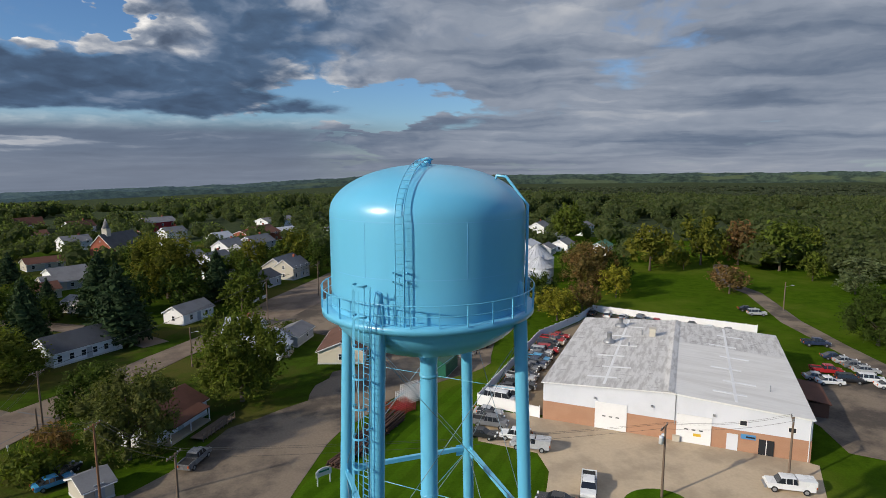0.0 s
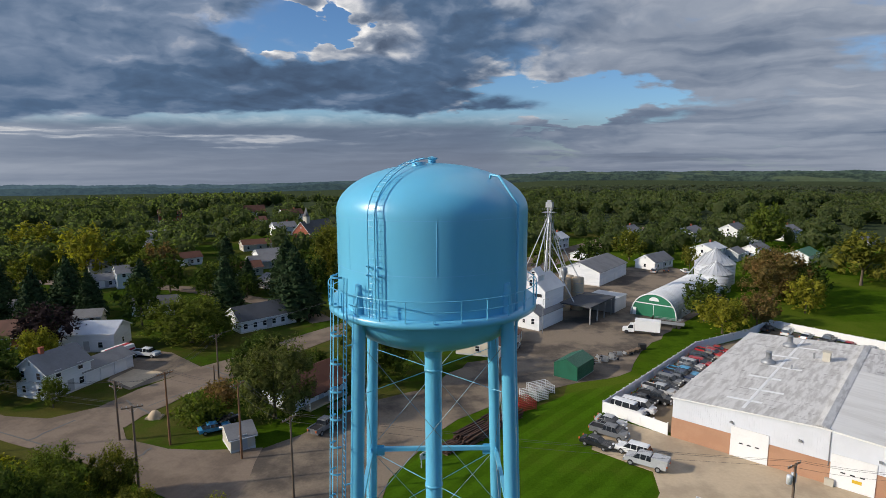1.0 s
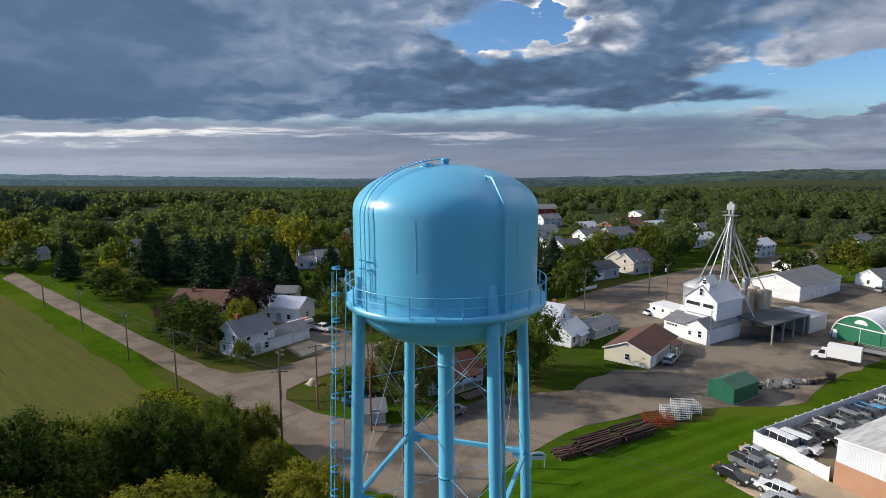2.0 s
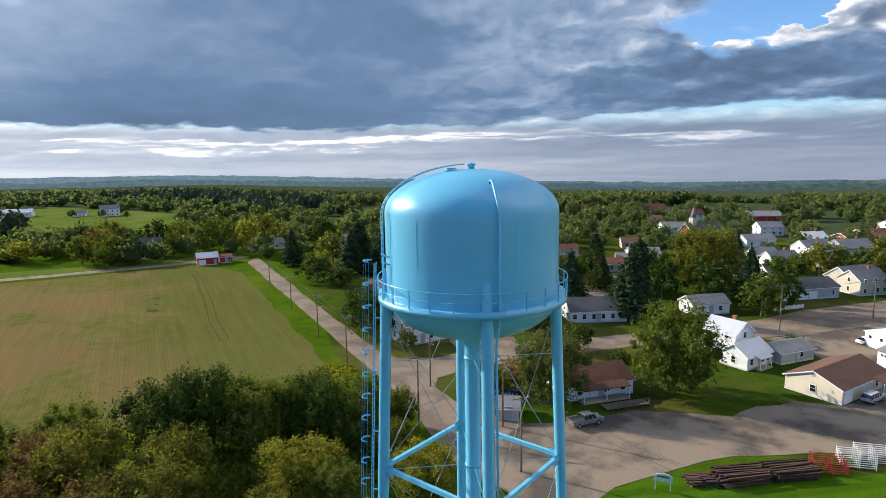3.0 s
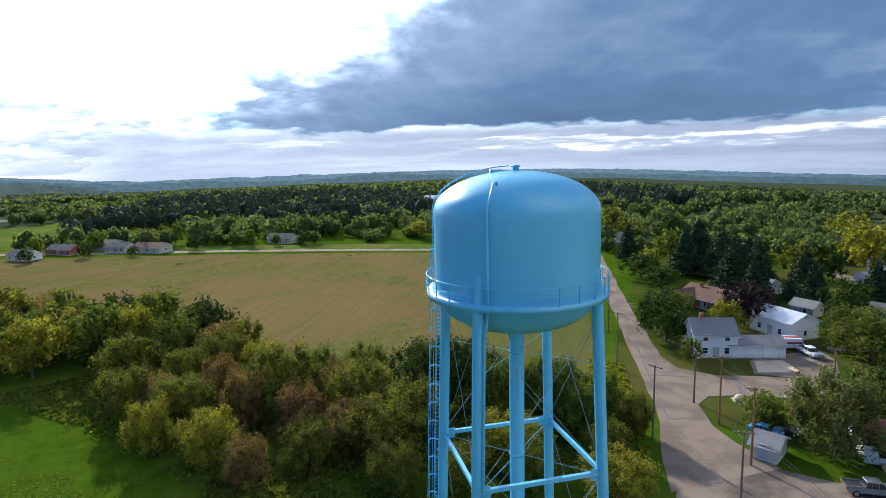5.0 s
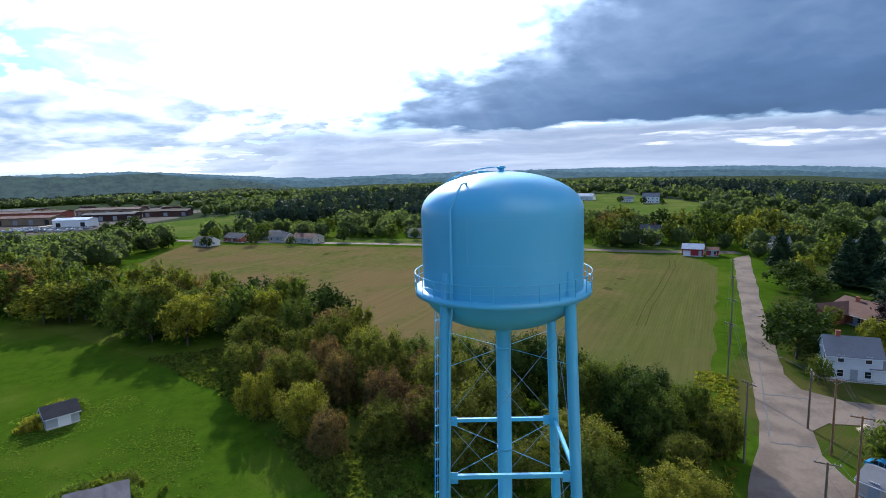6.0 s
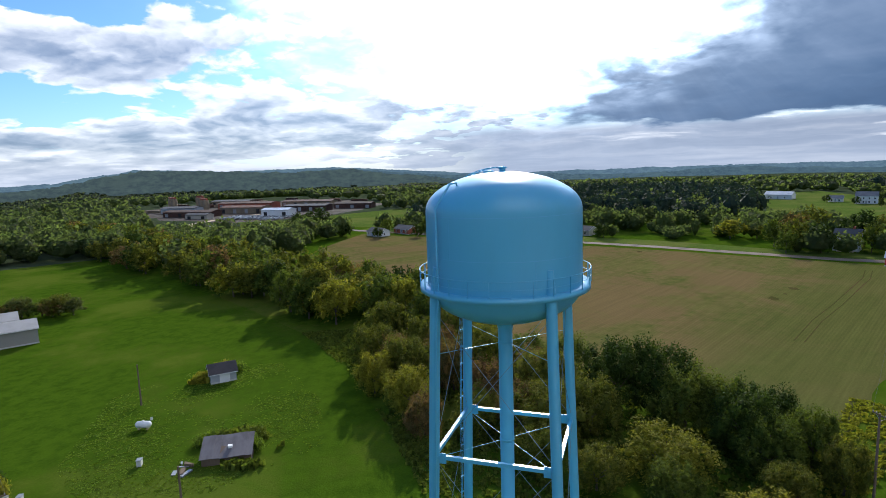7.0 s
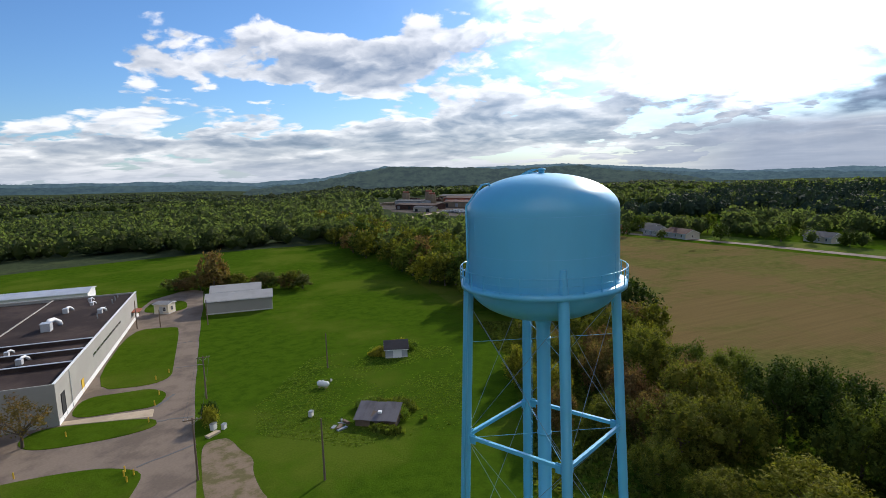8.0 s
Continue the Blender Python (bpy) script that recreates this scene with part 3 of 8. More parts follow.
# the hazy last ridges, far beyond the land that the camera moves over: three ranges, the further the paler
HILL_AZ = [0, 190, 194, 197, 201, 204, 207, 211, 214, 218, 222, 226, 229, 232, 235, 239, 243, 360]
HILL_EL = [-4, -4, -2.2, -1.7, -1.1, -0.85, -0.35, -0.32, -0.5, -0.12, 0.0, 0.12, -0.3, -0.95, -1.15, -1.6, -4, -4]


def ridge_range(RB, heights, bumps, dim, glow, seed, label):
    """One range of wooded hills as a ring; its air light is haze painted as emission, stronger towards the sun."""
    ring_, bv, bf, steps = Mesher(), [], [], 2880
    for i in range(steps):
        deg = i * 360 / steps
        a = radians(deg)
        z = 41 + RB * math.tan(radians(heights(deg))) + bumps * (noise.noise(Vector((deg / 2.2, seed, 0))) + 0.55 * noise.noise(Vector((deg * 1.7, 3, seed))) + 0.55 * noise.noise(Vector((deg * 9.0, 7, seed))))
        for r_, z_ in ((RB - 30, -420), (RB - 30, z - 60), (RB, z)):
            bv.append((CX + r_ * math.cos(a), CY + r_ * math.sin(a), z_))
        j = (i + 1) % steps
        bf += [(3 * j + k, 3 * i + k, 3 * i + k + 1, 3 * j + k + 1) for k in (0, 1)]
    ring_.solid(bv, bf, True)
    m = bpy.data.materials.new("hazy_hills")
    m.use_nodes = True
    n = Nodes(m.node_tree)
    p = n.add("ShaderNodeBsdfPrincipled")
    co = n.add("ShaderNodeTexCoord").outputs["Object"]
    wooded = n.noise(n.mapped(co, scale=(1, 1, 2.2)), 0.022, 9, 0.74)
    clearing = n.step(n.noise(n.mapped(co, scale=(1, 1, 7), location=(40, 9, 0)), 0.0035, 4, 0.5), 0.57, 0.62, 0.0, 0.6)
    tone_ = n.step(wooded, 0.36, 0.66)
    n.put(p.inputs["Base Color"], n.mix(clearing, n.mix(tone_, tuple(c * 0.35 for c in dim), tuple(c * 1.5 for c in dim)), (0.075, 0.092, 0.038)))
    p.inputs["Roughness"].default_value, p.inputs["Specular IOR Level"].default_value = 1.0, 0.0
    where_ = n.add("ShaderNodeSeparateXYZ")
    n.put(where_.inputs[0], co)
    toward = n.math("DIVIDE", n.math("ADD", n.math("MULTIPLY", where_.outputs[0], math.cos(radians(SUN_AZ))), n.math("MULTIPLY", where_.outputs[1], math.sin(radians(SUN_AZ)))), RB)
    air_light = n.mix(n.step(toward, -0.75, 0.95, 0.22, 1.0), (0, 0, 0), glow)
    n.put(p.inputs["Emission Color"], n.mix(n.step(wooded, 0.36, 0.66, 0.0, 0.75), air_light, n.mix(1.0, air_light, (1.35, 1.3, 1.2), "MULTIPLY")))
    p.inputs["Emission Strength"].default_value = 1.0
    n.put(n.add("ShaderNodeOutputMaterial").inputs[0], p.outputs[0])
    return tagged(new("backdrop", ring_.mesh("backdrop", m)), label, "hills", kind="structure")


def skyline(deg):
    return float(np.interp(deg, RIDGE_AZ, RIDGE_EL)) - 0.03


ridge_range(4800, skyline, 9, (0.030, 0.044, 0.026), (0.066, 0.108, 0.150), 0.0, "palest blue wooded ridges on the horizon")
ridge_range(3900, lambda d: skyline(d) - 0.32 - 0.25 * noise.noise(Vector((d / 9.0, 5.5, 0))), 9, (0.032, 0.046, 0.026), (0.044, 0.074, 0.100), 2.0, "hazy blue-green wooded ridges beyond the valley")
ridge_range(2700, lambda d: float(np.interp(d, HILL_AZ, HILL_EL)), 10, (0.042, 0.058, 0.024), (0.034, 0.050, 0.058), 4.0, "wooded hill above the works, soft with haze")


def paving(name, outline, top, material, label, category="road"):
    ob = new(name, Mesher().slab(outline, -0.25, top).mesh(name, material))
    return tagged(ob, label, category, kind="structure")


def worn(outline, rough=0.5, step=3.5, seed=2):
    """An outline whose edges wander a little, as gravel and worn paving do against grass."""
    rng_, out = random.Random(seed), []
    for (ax, ay), (bx, by) in zip(outline, outline[1:] + outline[:1]):
        pieces = max(1, int(math.hypot(bx - ax, by - ay) / step))
        for k in range(pieces):
            out.append((ax + (bx - ax) * k / pieces + rng_.uniform(-rough, rough), ay + (by - ay) * k / pieces + rng_.uniform(-rough, rough)))
    return out


MEADOW = [(-318, 108), (-290, 150), (-330, 190), (-440, 250), (-640, 215), (-600, 150), (-470, 128)]
FIELD = [(-31, 69.8), (-79, 92.3), (-158, 126.8), (-186, 127.5), (-190, 118), (-215, 50), (-236, -13), (-252, -75), (-262, -118), (-200, -112), (-138, -58), (-93, -14), (-57, 22), (-46, 45)]
MAIN_ROAD = [(-177, 141.8), (-79.2, 99), (-45.8, 84.3), (-24.9, 75.2), (-11, 66.7), (-4, 63), (-4.8, 80.2), (-12.8, 79.7), (-18.1, 80.1), (-25.5, 83.5), (-28.9, 88.4), (-33, 93), (-42.2, 91), (-49, 92), (-75.4, 103.1), (-104.9, 116.1), (-183.4, 151.2)]
TOWN_ROAD = [(-42, 90.5), (-28, 87.5), (-27.2, 91.3), (-22.9, 100.5), (-17.3, 109.4), (-11.3, 118.8), (-0.5, 135.6), (14, 149), (30, 170), (55, 205), (95, 262), (150, 340), (144, 345), (84, 270), (44, 222), (19, 184), (8, 160), (-1.6, 146.5), (-12.8, 132), (-21.1, 119.9), (-26.5, 114), (-33.2, 102.9), (-36, 95)]
YARD = [(-5, 63.5), (13, 60.5), (13.2, 71.4), (18.3, 79.6), (20.9, 85.4), (32, 96.8), (40.8, 101.3), (55, 105.9), (64, 120), (71, 129), (83, 143.9), (105, 165), (112, 213), (103, 222), (84, 211), (57, 207), (45, 192), (28, 168), (22, 160), (16, 151), (24, 147), (38.2, 128), (32.7, 116.2), (26.4, 115.2), (19.8, 102), (7.7, 95.4), (0.5, 83.9), (-4.8, 79.5)]
FORECOURT = [(42, 78.5), (46.5, 89.8), (54.7, 82.2), (81.7, 57.2), (82.4, 56), (76, 50), (70, 44), (58, 48), (44, 53), (43.2, 61), (47.4, 67.3), (48.4, 72.3)]
EAST_LOT = [(93, 64), (99, 76), (110, 80), (127, 72), (137, 62), (124, 34), (98, 47), (89, 57.5)]
SOUTH_ROAD = [(31, -2), (27.5, -7), (23.2, -15.8), (16.9, -28.4), (5.7, -50.8), (-25.2, -107.7), (-33.5, -122), (-45.8, -145.6), (-45.5, -151.5), (-41, -152.5), (-28.5, -147), (-21, -138), (-15.9, -127.7), (26.5, -56.6), (35, -61), (64, -70), (64, -10), (44, -2)]
paving("field", worn(FIELD, 0.6, 5.0), 0.03, M["crop"], "ripening brown and olive crop field with drilled rows", "field")
paving("road_main", worn(MAIN_ROAD, 0.22, 4.0), 0.06, M["asphalt"], "worn grey asphalt country road beside the field")
paving("road_town", worn(TOWN_ROAD, 0.22, 4.0), 0.075, M["asphalt"], "worn grey asphalt street into the town")
paving("yard", worn(YARD, 0.7), 0.045, M["gravel"], "patchy gravel and asphalt yard of the feed mill", "yard")
paving("forecourt", FORECOURT, 0.055, M["concrete"], "tan concrete forecourt before the warehouse", "pavement")
paving("lot_east", worn(EAST_LOT, 0.8), 0.05, M["gravel"], "gravel car park beside the warehouse", "pavement")


def rounded(outline, times=2):
    """Cuts the corners of an outline until they are round."""
    for _ in range(times):
        outline = [((ax * k + bx * (1 - k)), (ay * k + by * (1 - k))) for (ax, ay), (bx, by) in zip(outline, outline[1:] + outline[:1]) for k in (0.78, 0.22)]
    return outline


paving("road_south", worn(SOUTH_ROAD, 0.15, 4.0), 0.055, M["asphalt"], "pale asphalt lane and turning place")
paving("lane", [(190, 186), (164, 157.5), (158.5, 139.5), (140.5, 112), (132.8, 94), (126.5, 79), (117, 58), (122, 56), (131, 77), (137.2, 92), (146, 110.5), (164, 139), (169, 156), (194, 182)], 0.06, M["gravel"], "pale gravel lane across the grass")
paving("road_west", [(-187, 150), (-196, 112), (-223, 48), (-244, -13), (-260, -72), (-281, -140), (-330, -215), (-336, -212), (-287, -138), (-266, -71), (-250, -12), (-229, 50), (-202, 114), (-194, 150)], 0.06, M["asphalt"], "pale road along the far side of the field")
paving("driveway", [(-41.2, 107), (-42.5, 114), (-41.8, 125), (-36, 123), (-26, 113.6), (-34.8, 102.5)], 0.05, M["gravel"], "gravel drive before the white garage", "driveway")
paving("apron", [(-40.6, 107.6), (-39.2, 113.2), (-32.6, 111.2), (-35, 103.5)], 0.085, M["concrete"], "concrete apron before the garage", "driveway")
paving("island_lawn", [(55.5 + 4.2 * math.cos(radians(a)), 55.8 + 3.6 * math.sin(radians(a))) for a in range(0, 360, 15)], 0.14, M["lawn"], "round grass island with a kerb", "lawn")
SOUTH_LAWNS = [[(-7.2, -111.8), (-15.6, -105.2), (-16.4, -102.4), (-0.9, -73.1), (3.6, -64.6), (8.8, -63.4), (17.4, -70.6)],
               [(19.4, -67.2), (13, -63.4), (9.0, -61.4), (8.2, -56), (12.4, -51.2), (17, -53.6), (25.0, -58.2)],
               [(26.6, -56.2), (14.9, -46.6), (16.4, -42.3), (22.9, -43.5), (32.5, -49.0), (33.6, -54.4), (30, -57.4)],
               [(60, -50), (38.4, -41.1), (32.3, -37.9), (27.4, -34.2), (24.3, -28.6), (28.2, -23.4), (36, -15), (62, -14)],
               [(-28.0, -121.6), (-35, -136), (-27.5, -144), (-20, -134), (-18.6, -128.6)]]
for lawn_edge in SOUTH_LAWNS:
    paving("lawn", rounded(lawn_edge), 0.12, M["bed"], "mown lawn bed with rounded corners beside the lane", "lawn")
paving("path", [(13.4, -50.4), (25.6, -58.0), (26.6, -56.6), (15.1, -47.2)], 0.09, M["concrete"], "concrete path to the long building", "path")
STREET = [(-123.5, 200), (-74, 190.5), (-59.5, 186.2), (-40.3, 175.7), (-18, 160), (-8.5, 147)]
for (ax, ay), (bx, by) in zip(STREET, STREET[1:]):
    along = Vector((bx - ax, by - ay)).normalized()
    ax, ay, bx, by = ax - along.x * 0.9, ay - along.y * 0.9, bx + along.x * 0.9, by + along.y * 0.9
    paving("street_west", [(ax + along.y * 3, ay - along.x * 3), (bx + along.y * 3, by - along.x * 3), (bx - along.y * 3, by + along.x * 3), (ax - along.y * 3, ay + along.x * 3)], 0.062 + 0.004 * (len(scene.objects) % 2), M["asphalt"], "stretch of grey side street between lawns")
rag = random.Random(21)
TRACK = [(p + rag.uniform(-0.7, 0.7), q + rag.uniform(-0.7, 0.7)) for p, q in [(16.6, -28.6), (14, -30), (11.9, -29.4), (11.3, -26.5), (12.4, -23.4), (13.4, -19), (14.8, -15.5), (16.6, -10.5), (18, -7), (21, -4), (27, -5.5), (24.5, -11), (22, -16)]]
paving("dirt_track", rounded(TRACK), 0.03, M["stony"], "bare stony earth beside the lane", "track")
paving("mown_lawn", [(13.5, 60), (13.6, 70.8), (18.8, 79), (24, 83), (33, 90), (44, 99), (57, 104), (75, 122.5), (74.5, 121), (46.6, 91.3), (41.8, 78.5), (48, 72), (47, 67.5), (42.8, 61), (43.4, 52), (30, 42), (12, 45)], 0.015, M["lawn"], "mown lawn round the foot of the tower", "lawn")
paving("rough_grass", [(-46, 43), (-57, 20), (-93, -16), (-138, -60), (-160, -165), (-128, -142), (-84, -66), (-66, -38), (-45, -14), (-22, 5), (-2, 20), (6, 40), (0, 58), (-12, 65), (-30, 67)], 0.012, M["weedy"], "rough grass under the belt of trees", "grass")
paving("weedy_plot", [(-45, -30), (-38, -44), (-20, -50), (2, -36), (8, -26), (2, -12), (-14, -4), (-30, -14)], 0.01, M["grass"], "weedy grass round the old sheds", "grass")
paving("verge", [(-177, 138.5), (-79, 94.5), (-45, 80.5), (-20, 69), (-28, 67.8), (-45, 76.8), (-79, 93.2), (-160, 128.6)], 0.035, M["grass"], "green verge between field and road", "grass")
PASTURE = [(-300, -120), (-312, -40), (-390, -70), (-470, -160), (-420, -190), (-345, -225), (-330, -260), (-300, -230)]
paving("pasture", PASTURE, 0.03, M["pasture"], "open green pasture before the works", "pasture")
paving("meadow", MEADOW, 0.03, M["pasture"], "green meadow slope below the farmhouse", "meadow")

paving("verge_west", [(-196, 140), (-204, 112), (-231, 49), (-252, -13), (-268, -72), (-284, -130), (-300, -128), (-286, -70), (-268, -10), (-246, 54), (-222, 100), (-210, 136)], 0.02, M["pasture"], "bright mown verge along the far road", "grass")

# tar repairs on the roads
for (ax, ay), (bx, by), wide in [((-60, 92.2), (-58.2, 96.4), 0.35), ((-92, 106.4), (-90, 111), 0.3), ((-40, 83.2), (-37, 90), 0.4), ((-22.5, 75.4), (-20.5, 80.5), 0.4), ((-26, 92), (-33, 97.5), 0.4), ((-18.6, 108.6), (-25.4, 114), 0.35), ((-8, 124), (-14.6, 128.8), 0.35),
                                 ((-24, 76.2), (-60, 92.4), 0.22), ((-28, 95), (-11.8, 121.4), 0.25), ((7.9, -55), (12.6, -51), 0.5), ((-4.6, -66.8), (0.4, -70), 0.3), ((15.6, -30.6), (24.6, -30.6), 0.4), ((10.6, -41.6), (15.5, -44.6), 0.45), ((-13, -86), (-8.2, -88.5), 0.3)]:
    run = Vector((bx - ax, by - ay, 0))
    side = Vector((-run.y, run.x, 0)).normalized() * wide / 2
    line = [Vector((ax, ay, 0)) + run * k / 6 + side * rag.uniform(-1.5, 1.5) for k in range(7)]
    paving("tar_seam", [tuple((p + side)[:2]) for p in line] + [tuple((p - side)[:2]) for p in reversed(line)], 0.085, M["patchtar"], "dark tar repair across the road", "tar seam")

paving("compound", [(47.3, 90.5), (55.3, 83.2), (85, 114.6), (101.5, 131), (113, 117), (125, 107), (101.4, 136.6), (92.5, 130.0), (75.8, 120.4)], 0.055, M["dirt"], "bare earth of the fenced car compound", "yard")

# ---------------------------------------------------------------- the water tower
def tower():
    T = thing("water_tower", at(CX, CY), "sky-blue steel water tower on four braced legs", "water tower")
    R, BR, FLOOR = 5.33, 5.88, 33.08
    dome = [(R * math.sin(a), 38.1 + 2.55 * math.cos(a)) for a in [math.pi / 2 * i / 16 for i in range(17)]]
    bowl = [(R * math.cos(a), 32.9 - 2.62 * math.sin(a)) for a in [math.pi / 2 * i / 14 for i in range(14)]] + [(0.8, 30.28), (0.62, 30.1), (0.5, 29.5)]
    tank = part("tank", Mesher().lathe([(0.001, 40.65)] + dome[1:] + [(R, 36.9), (R, 35.2), (R, 33.6)] + bowl, 96), M["tank"], T, "round-shouldered blue steel tank")
    seams = Mesher()
    for z in (35.25, 37.95):
        seams.lathe([(R + 0.002, z - 0.02), (R + 0.007, z), (R + 0.002, z + 0.02)], 96)
    part("weld_seam", seams, M["tank_band"], tank)
    for k, (z0, z1) in enumerate(((35.25, 37.9), (35.25, 37.9), (33.0, 35.25), (33.0, 35.25), (33.0, 35.25), (35.25, 37.9))):
        a = radians(272 + k * 61)
        part("weld_seam", Mesher().tube(((R + 0.0) * math.cos(a), (R + 0.0) * math.sin(a), z0), ((R + 0.0) * math.cos(a), (R + 0.0) * math.sin(a), z1), 0.012, 6), M["tank_band"], tank)
    part("riser_pipe", Mesher().lathe([(0.55, 30.1), (0.5, 29.5), (0.5, 0.3), (0.75, 0.3), (0.75, 0.0)], 32), M["tank"], T)
    # balcony
    part("balcony_deck", Mesher().lathe([(R + 0.005, FLOOR), (BR, FLOOR), (BR, FLOOR - 0.36), (BR - 0.05, FLOOR - 0.36), (BR - 0.05, FLOOR - 0.05), (R + 0.005, FLOOR - 0.05)], 72), M["tank"], T)
    posts = 27
    for name, z in (("top_rail", FLOOR + 1.07), ("mid_rail", FLOOR + 0.55)):
        ring = Mesher()
        chain(ring, [(BR * math.cos(2 * math.pi * i / 81 + 0.06), BR * math.sin(2 * math.pi * i / 81 + 0.06), z) for i in range(82)], 0.03 if name == "top_rail" else 0.02, 6)
        part(name, ring, M["tank"], T)
    stake = Mesher().box(0, 0, FLOOR, 0.07, 0.045, 1.07).mesh("rail_post", M["tank"])
    for i in range(posts):
        a = 2 * math.pi * i / posts + 0.06
        p = part("rail_post", stake, None, T)
        p.matrix_basis = pose(BR * math.cos(a), BR * math.sin(a), 0, 0, 0, math.degrees(a))
    # legs, footings, struts and rods
    def half(z):
        return 3.83 + (32.0 - z) * 0.0307
    corners = [(-1, -1), (1, -1), (1, 1), (-1, 1)]
    for sx, sy in corners:
        h0, h1 = half(0.35), half(34.6)
        part("leg", Mesher().tube((sx * h0, sy * h0, 0.35), (sx * half(32.9), sy * half(32.9), 32.9), 0.36, 20), M["tank"], T)
        part("leg_cap", Mesher().tube((sx * (half(32.9)), sy * (half(32.9)), 32.9), (sx * (h1 - 0.05), sy * (h1 - 0.05), 34.6), 0.33, 16, 0.24), M["tank"], T)
        part("footing", Mesher().lathe([(0.001, 0.4), (0.62, 0.4), (0.85, 0.1), (0.85, -0.3)], 20, sx * half(0.2), sy * half(0.2)), M["concrete"], T, "concrete footing")
    levels = (21.56, 11.0)
    for k in range(4):
        (ax, ay), (bx, by) = corners[k], corners[(k + 1) % 4]
        for z in levels:
            h = half(z)
            part("strut", Mesher().beam((ax * h, ay * h, z), (bx * h, by * h, z), 0.24, 0.27), M["tank"], T)
            for (px, py), (qx, qy) in (((ax, ay), (bx, by)), ((bx, by), (ax, ay))):
                part("gusset", Mesher().beam((px * h, py * h, z - 0.1), (px * h + (qx - px) * 0.42, py * h + (qy - py) * 0.42, z - 0.1), 0.03, 0.75), M["tank"], T)
        for z0, z1 in ((21.7, 31.6), (11.1, 21.4), (0.7, 10.9)):
            for (px, py), (qx, qy) in (((ax, ay), (bx, by)), ((bx, by), (ax, ay))):
                part("brace_rod", Mesher().tube((px * half(z0), py * half(z0), z0), (qx * half(z1), qy * half(z1), z1), 0.019, 6), M["rod"], T, "thin grey brace rod")
    for z in (28.7, 21.4, 11.0):
        part("riser_collar", Mesher().lathe([(0.5, z + 0.09), (0.53, z + 0.09), (0.53, z - 0.09), (0.5, z - 0.09)], 24), M["tank"], T)
        for sx, sy in corners:
            h = half(z)
            part("riser_stay", Mesher().tube((sx * 0.36, sy * 0.36, z), (sx * h * 0.96, sy * h * 0.96, z), 0.018, 6), M["tank"], T)
    # ladder on the shell and over the roof
    LA = radians(238.0)
    u, s = Vector((math.cos(LA), math.sin(LA), 0)), Vector((-math.sin(LA), math.cos(LA), 0))
    run = [u * (R + 0.32) + Vector((0, 0, z)) for z in (33.0, 35.5, 38.1)] + [u * ((R + 0.30) * math.sin(a)) + Vector((0, 0, 38.1 + 2.85 * math.cos(a))) for a in [radians(d) for d in range(82, 4, -7)]]
    ladder = part("roof_ladder", Mesher().tube(run[0], run[1], 0.02, 6), M["tank"], T, "blue ladder over the shell and dome")
    for side in (-0.21, 0.21):
        part("stile", chain(Mesher(), [p + s * side for p in run], 0.032, 6), M["tank"], ladder)
    length, marks = 0.0, [0.0]
    for p, q in zip(run, run[1:]):
        marks.append(marks[-1] + (q - p).length)
    rung, d = Mesher().tube((0, -0.21, 0), (0, 0.21, 0), 0.02, 6).mesh("rung", M["tank"]), 0.3
    while d < marks[-1]:
        k = max(i for i in range(len(marks) - 1) if marks[i] <= d)
        p = run[k].lerp(run[k + 1], (d - marks[k]) / (marks[k + 1] - marks[k]))
        o = part("rung", rung, None, ladder)
        o.matrix_basis = pose(*p, 0, 0, math.degrees(LA))
        d += 0.31
    for z in (35.15, 35.6):
        for side in (-0.35, 0.35):
            part("bracket", Mesher().beam(u * R + s * side + Vector((0, 0, z)), u * (R + 0.36) + s * side + Vector((0, 0, z + 0.1)), 0.05, 0.07), M["tank"], ladder)
    # vent and hatch on the dome
    vent = part("roof_vent", Mesher().lathe([(0.001, 41.02), (0.16, 41.0), (0.31, 40.93), (0.31, 40.87), (0.2, 40.83), (0.2, 40.78), (0.24, 40.76), (0.2, 40.74), (0.2, 40.6)], 24), M["tank"], T, "mushroom vent at the top")
    part("roof_hatch", Mesher().lathe([(0.001, 40.72), (0.38, 40.72), (0.38, 40.3)], 20, u.x * 1.35, u.y * 1.35), M["tank"], T)
    # caged ladder at one leg
    CA = radians(209)
    off = Vector((math.cos(CA), math.sin(CA), 0))
    across = Vector((-off.y, off.x, 0))
    def foot(z):
        return Vector((-half(z), -half(z), z)) + off * 0.74
    cage = part("caged_ladder", Mesher().tube(foot(0.4) + across * -0.21, foot(35.0) + across * -0.21, 0.03, 6), M["tank"], T, "blue ladder in a hooped safety cage")
    part("stile", Mesher().tube(foot(0.4) + across * 0.21, foot(35.0) + across * 0.21, 0.03, 6), M["tank"], cage)
    rung2 = Mesher().tube(-across * 0.21, across * 0.21, 0.015, 6).mesh("rung", M["tank"])
    for i in range(112):
        o = part("rung", rung2, None, cage)
        o.matrix_basis = Matrix.Translation(foot(0.6 + 0.305 * i))
    hoop = Mesher()
    for i in range(14):
        a0, a1 = radians(-100 + 200 * i / 14), radians(-100 + 200 * (i + 1) / 14)
        c0, c1 = off * (0.38 + 0.38 * math.cos(a0)) + across * 0.38 * math.sin(a0), off * (0.38 + 0.38 * math.cos(a1)) + across * 0.38 * math.sin(a1)
        hoop.beam(c0, c1, 0.02, 0.10)
    hoop_mesh, z = hoop.mesh("hoop", M["tank"]), 3.0
    while z < 35.2:
        o = part("hoop", hoop_mesh, None, cage)
        o.matrix_basis = Matrix.Translation(foot(z))
        z += 1.46
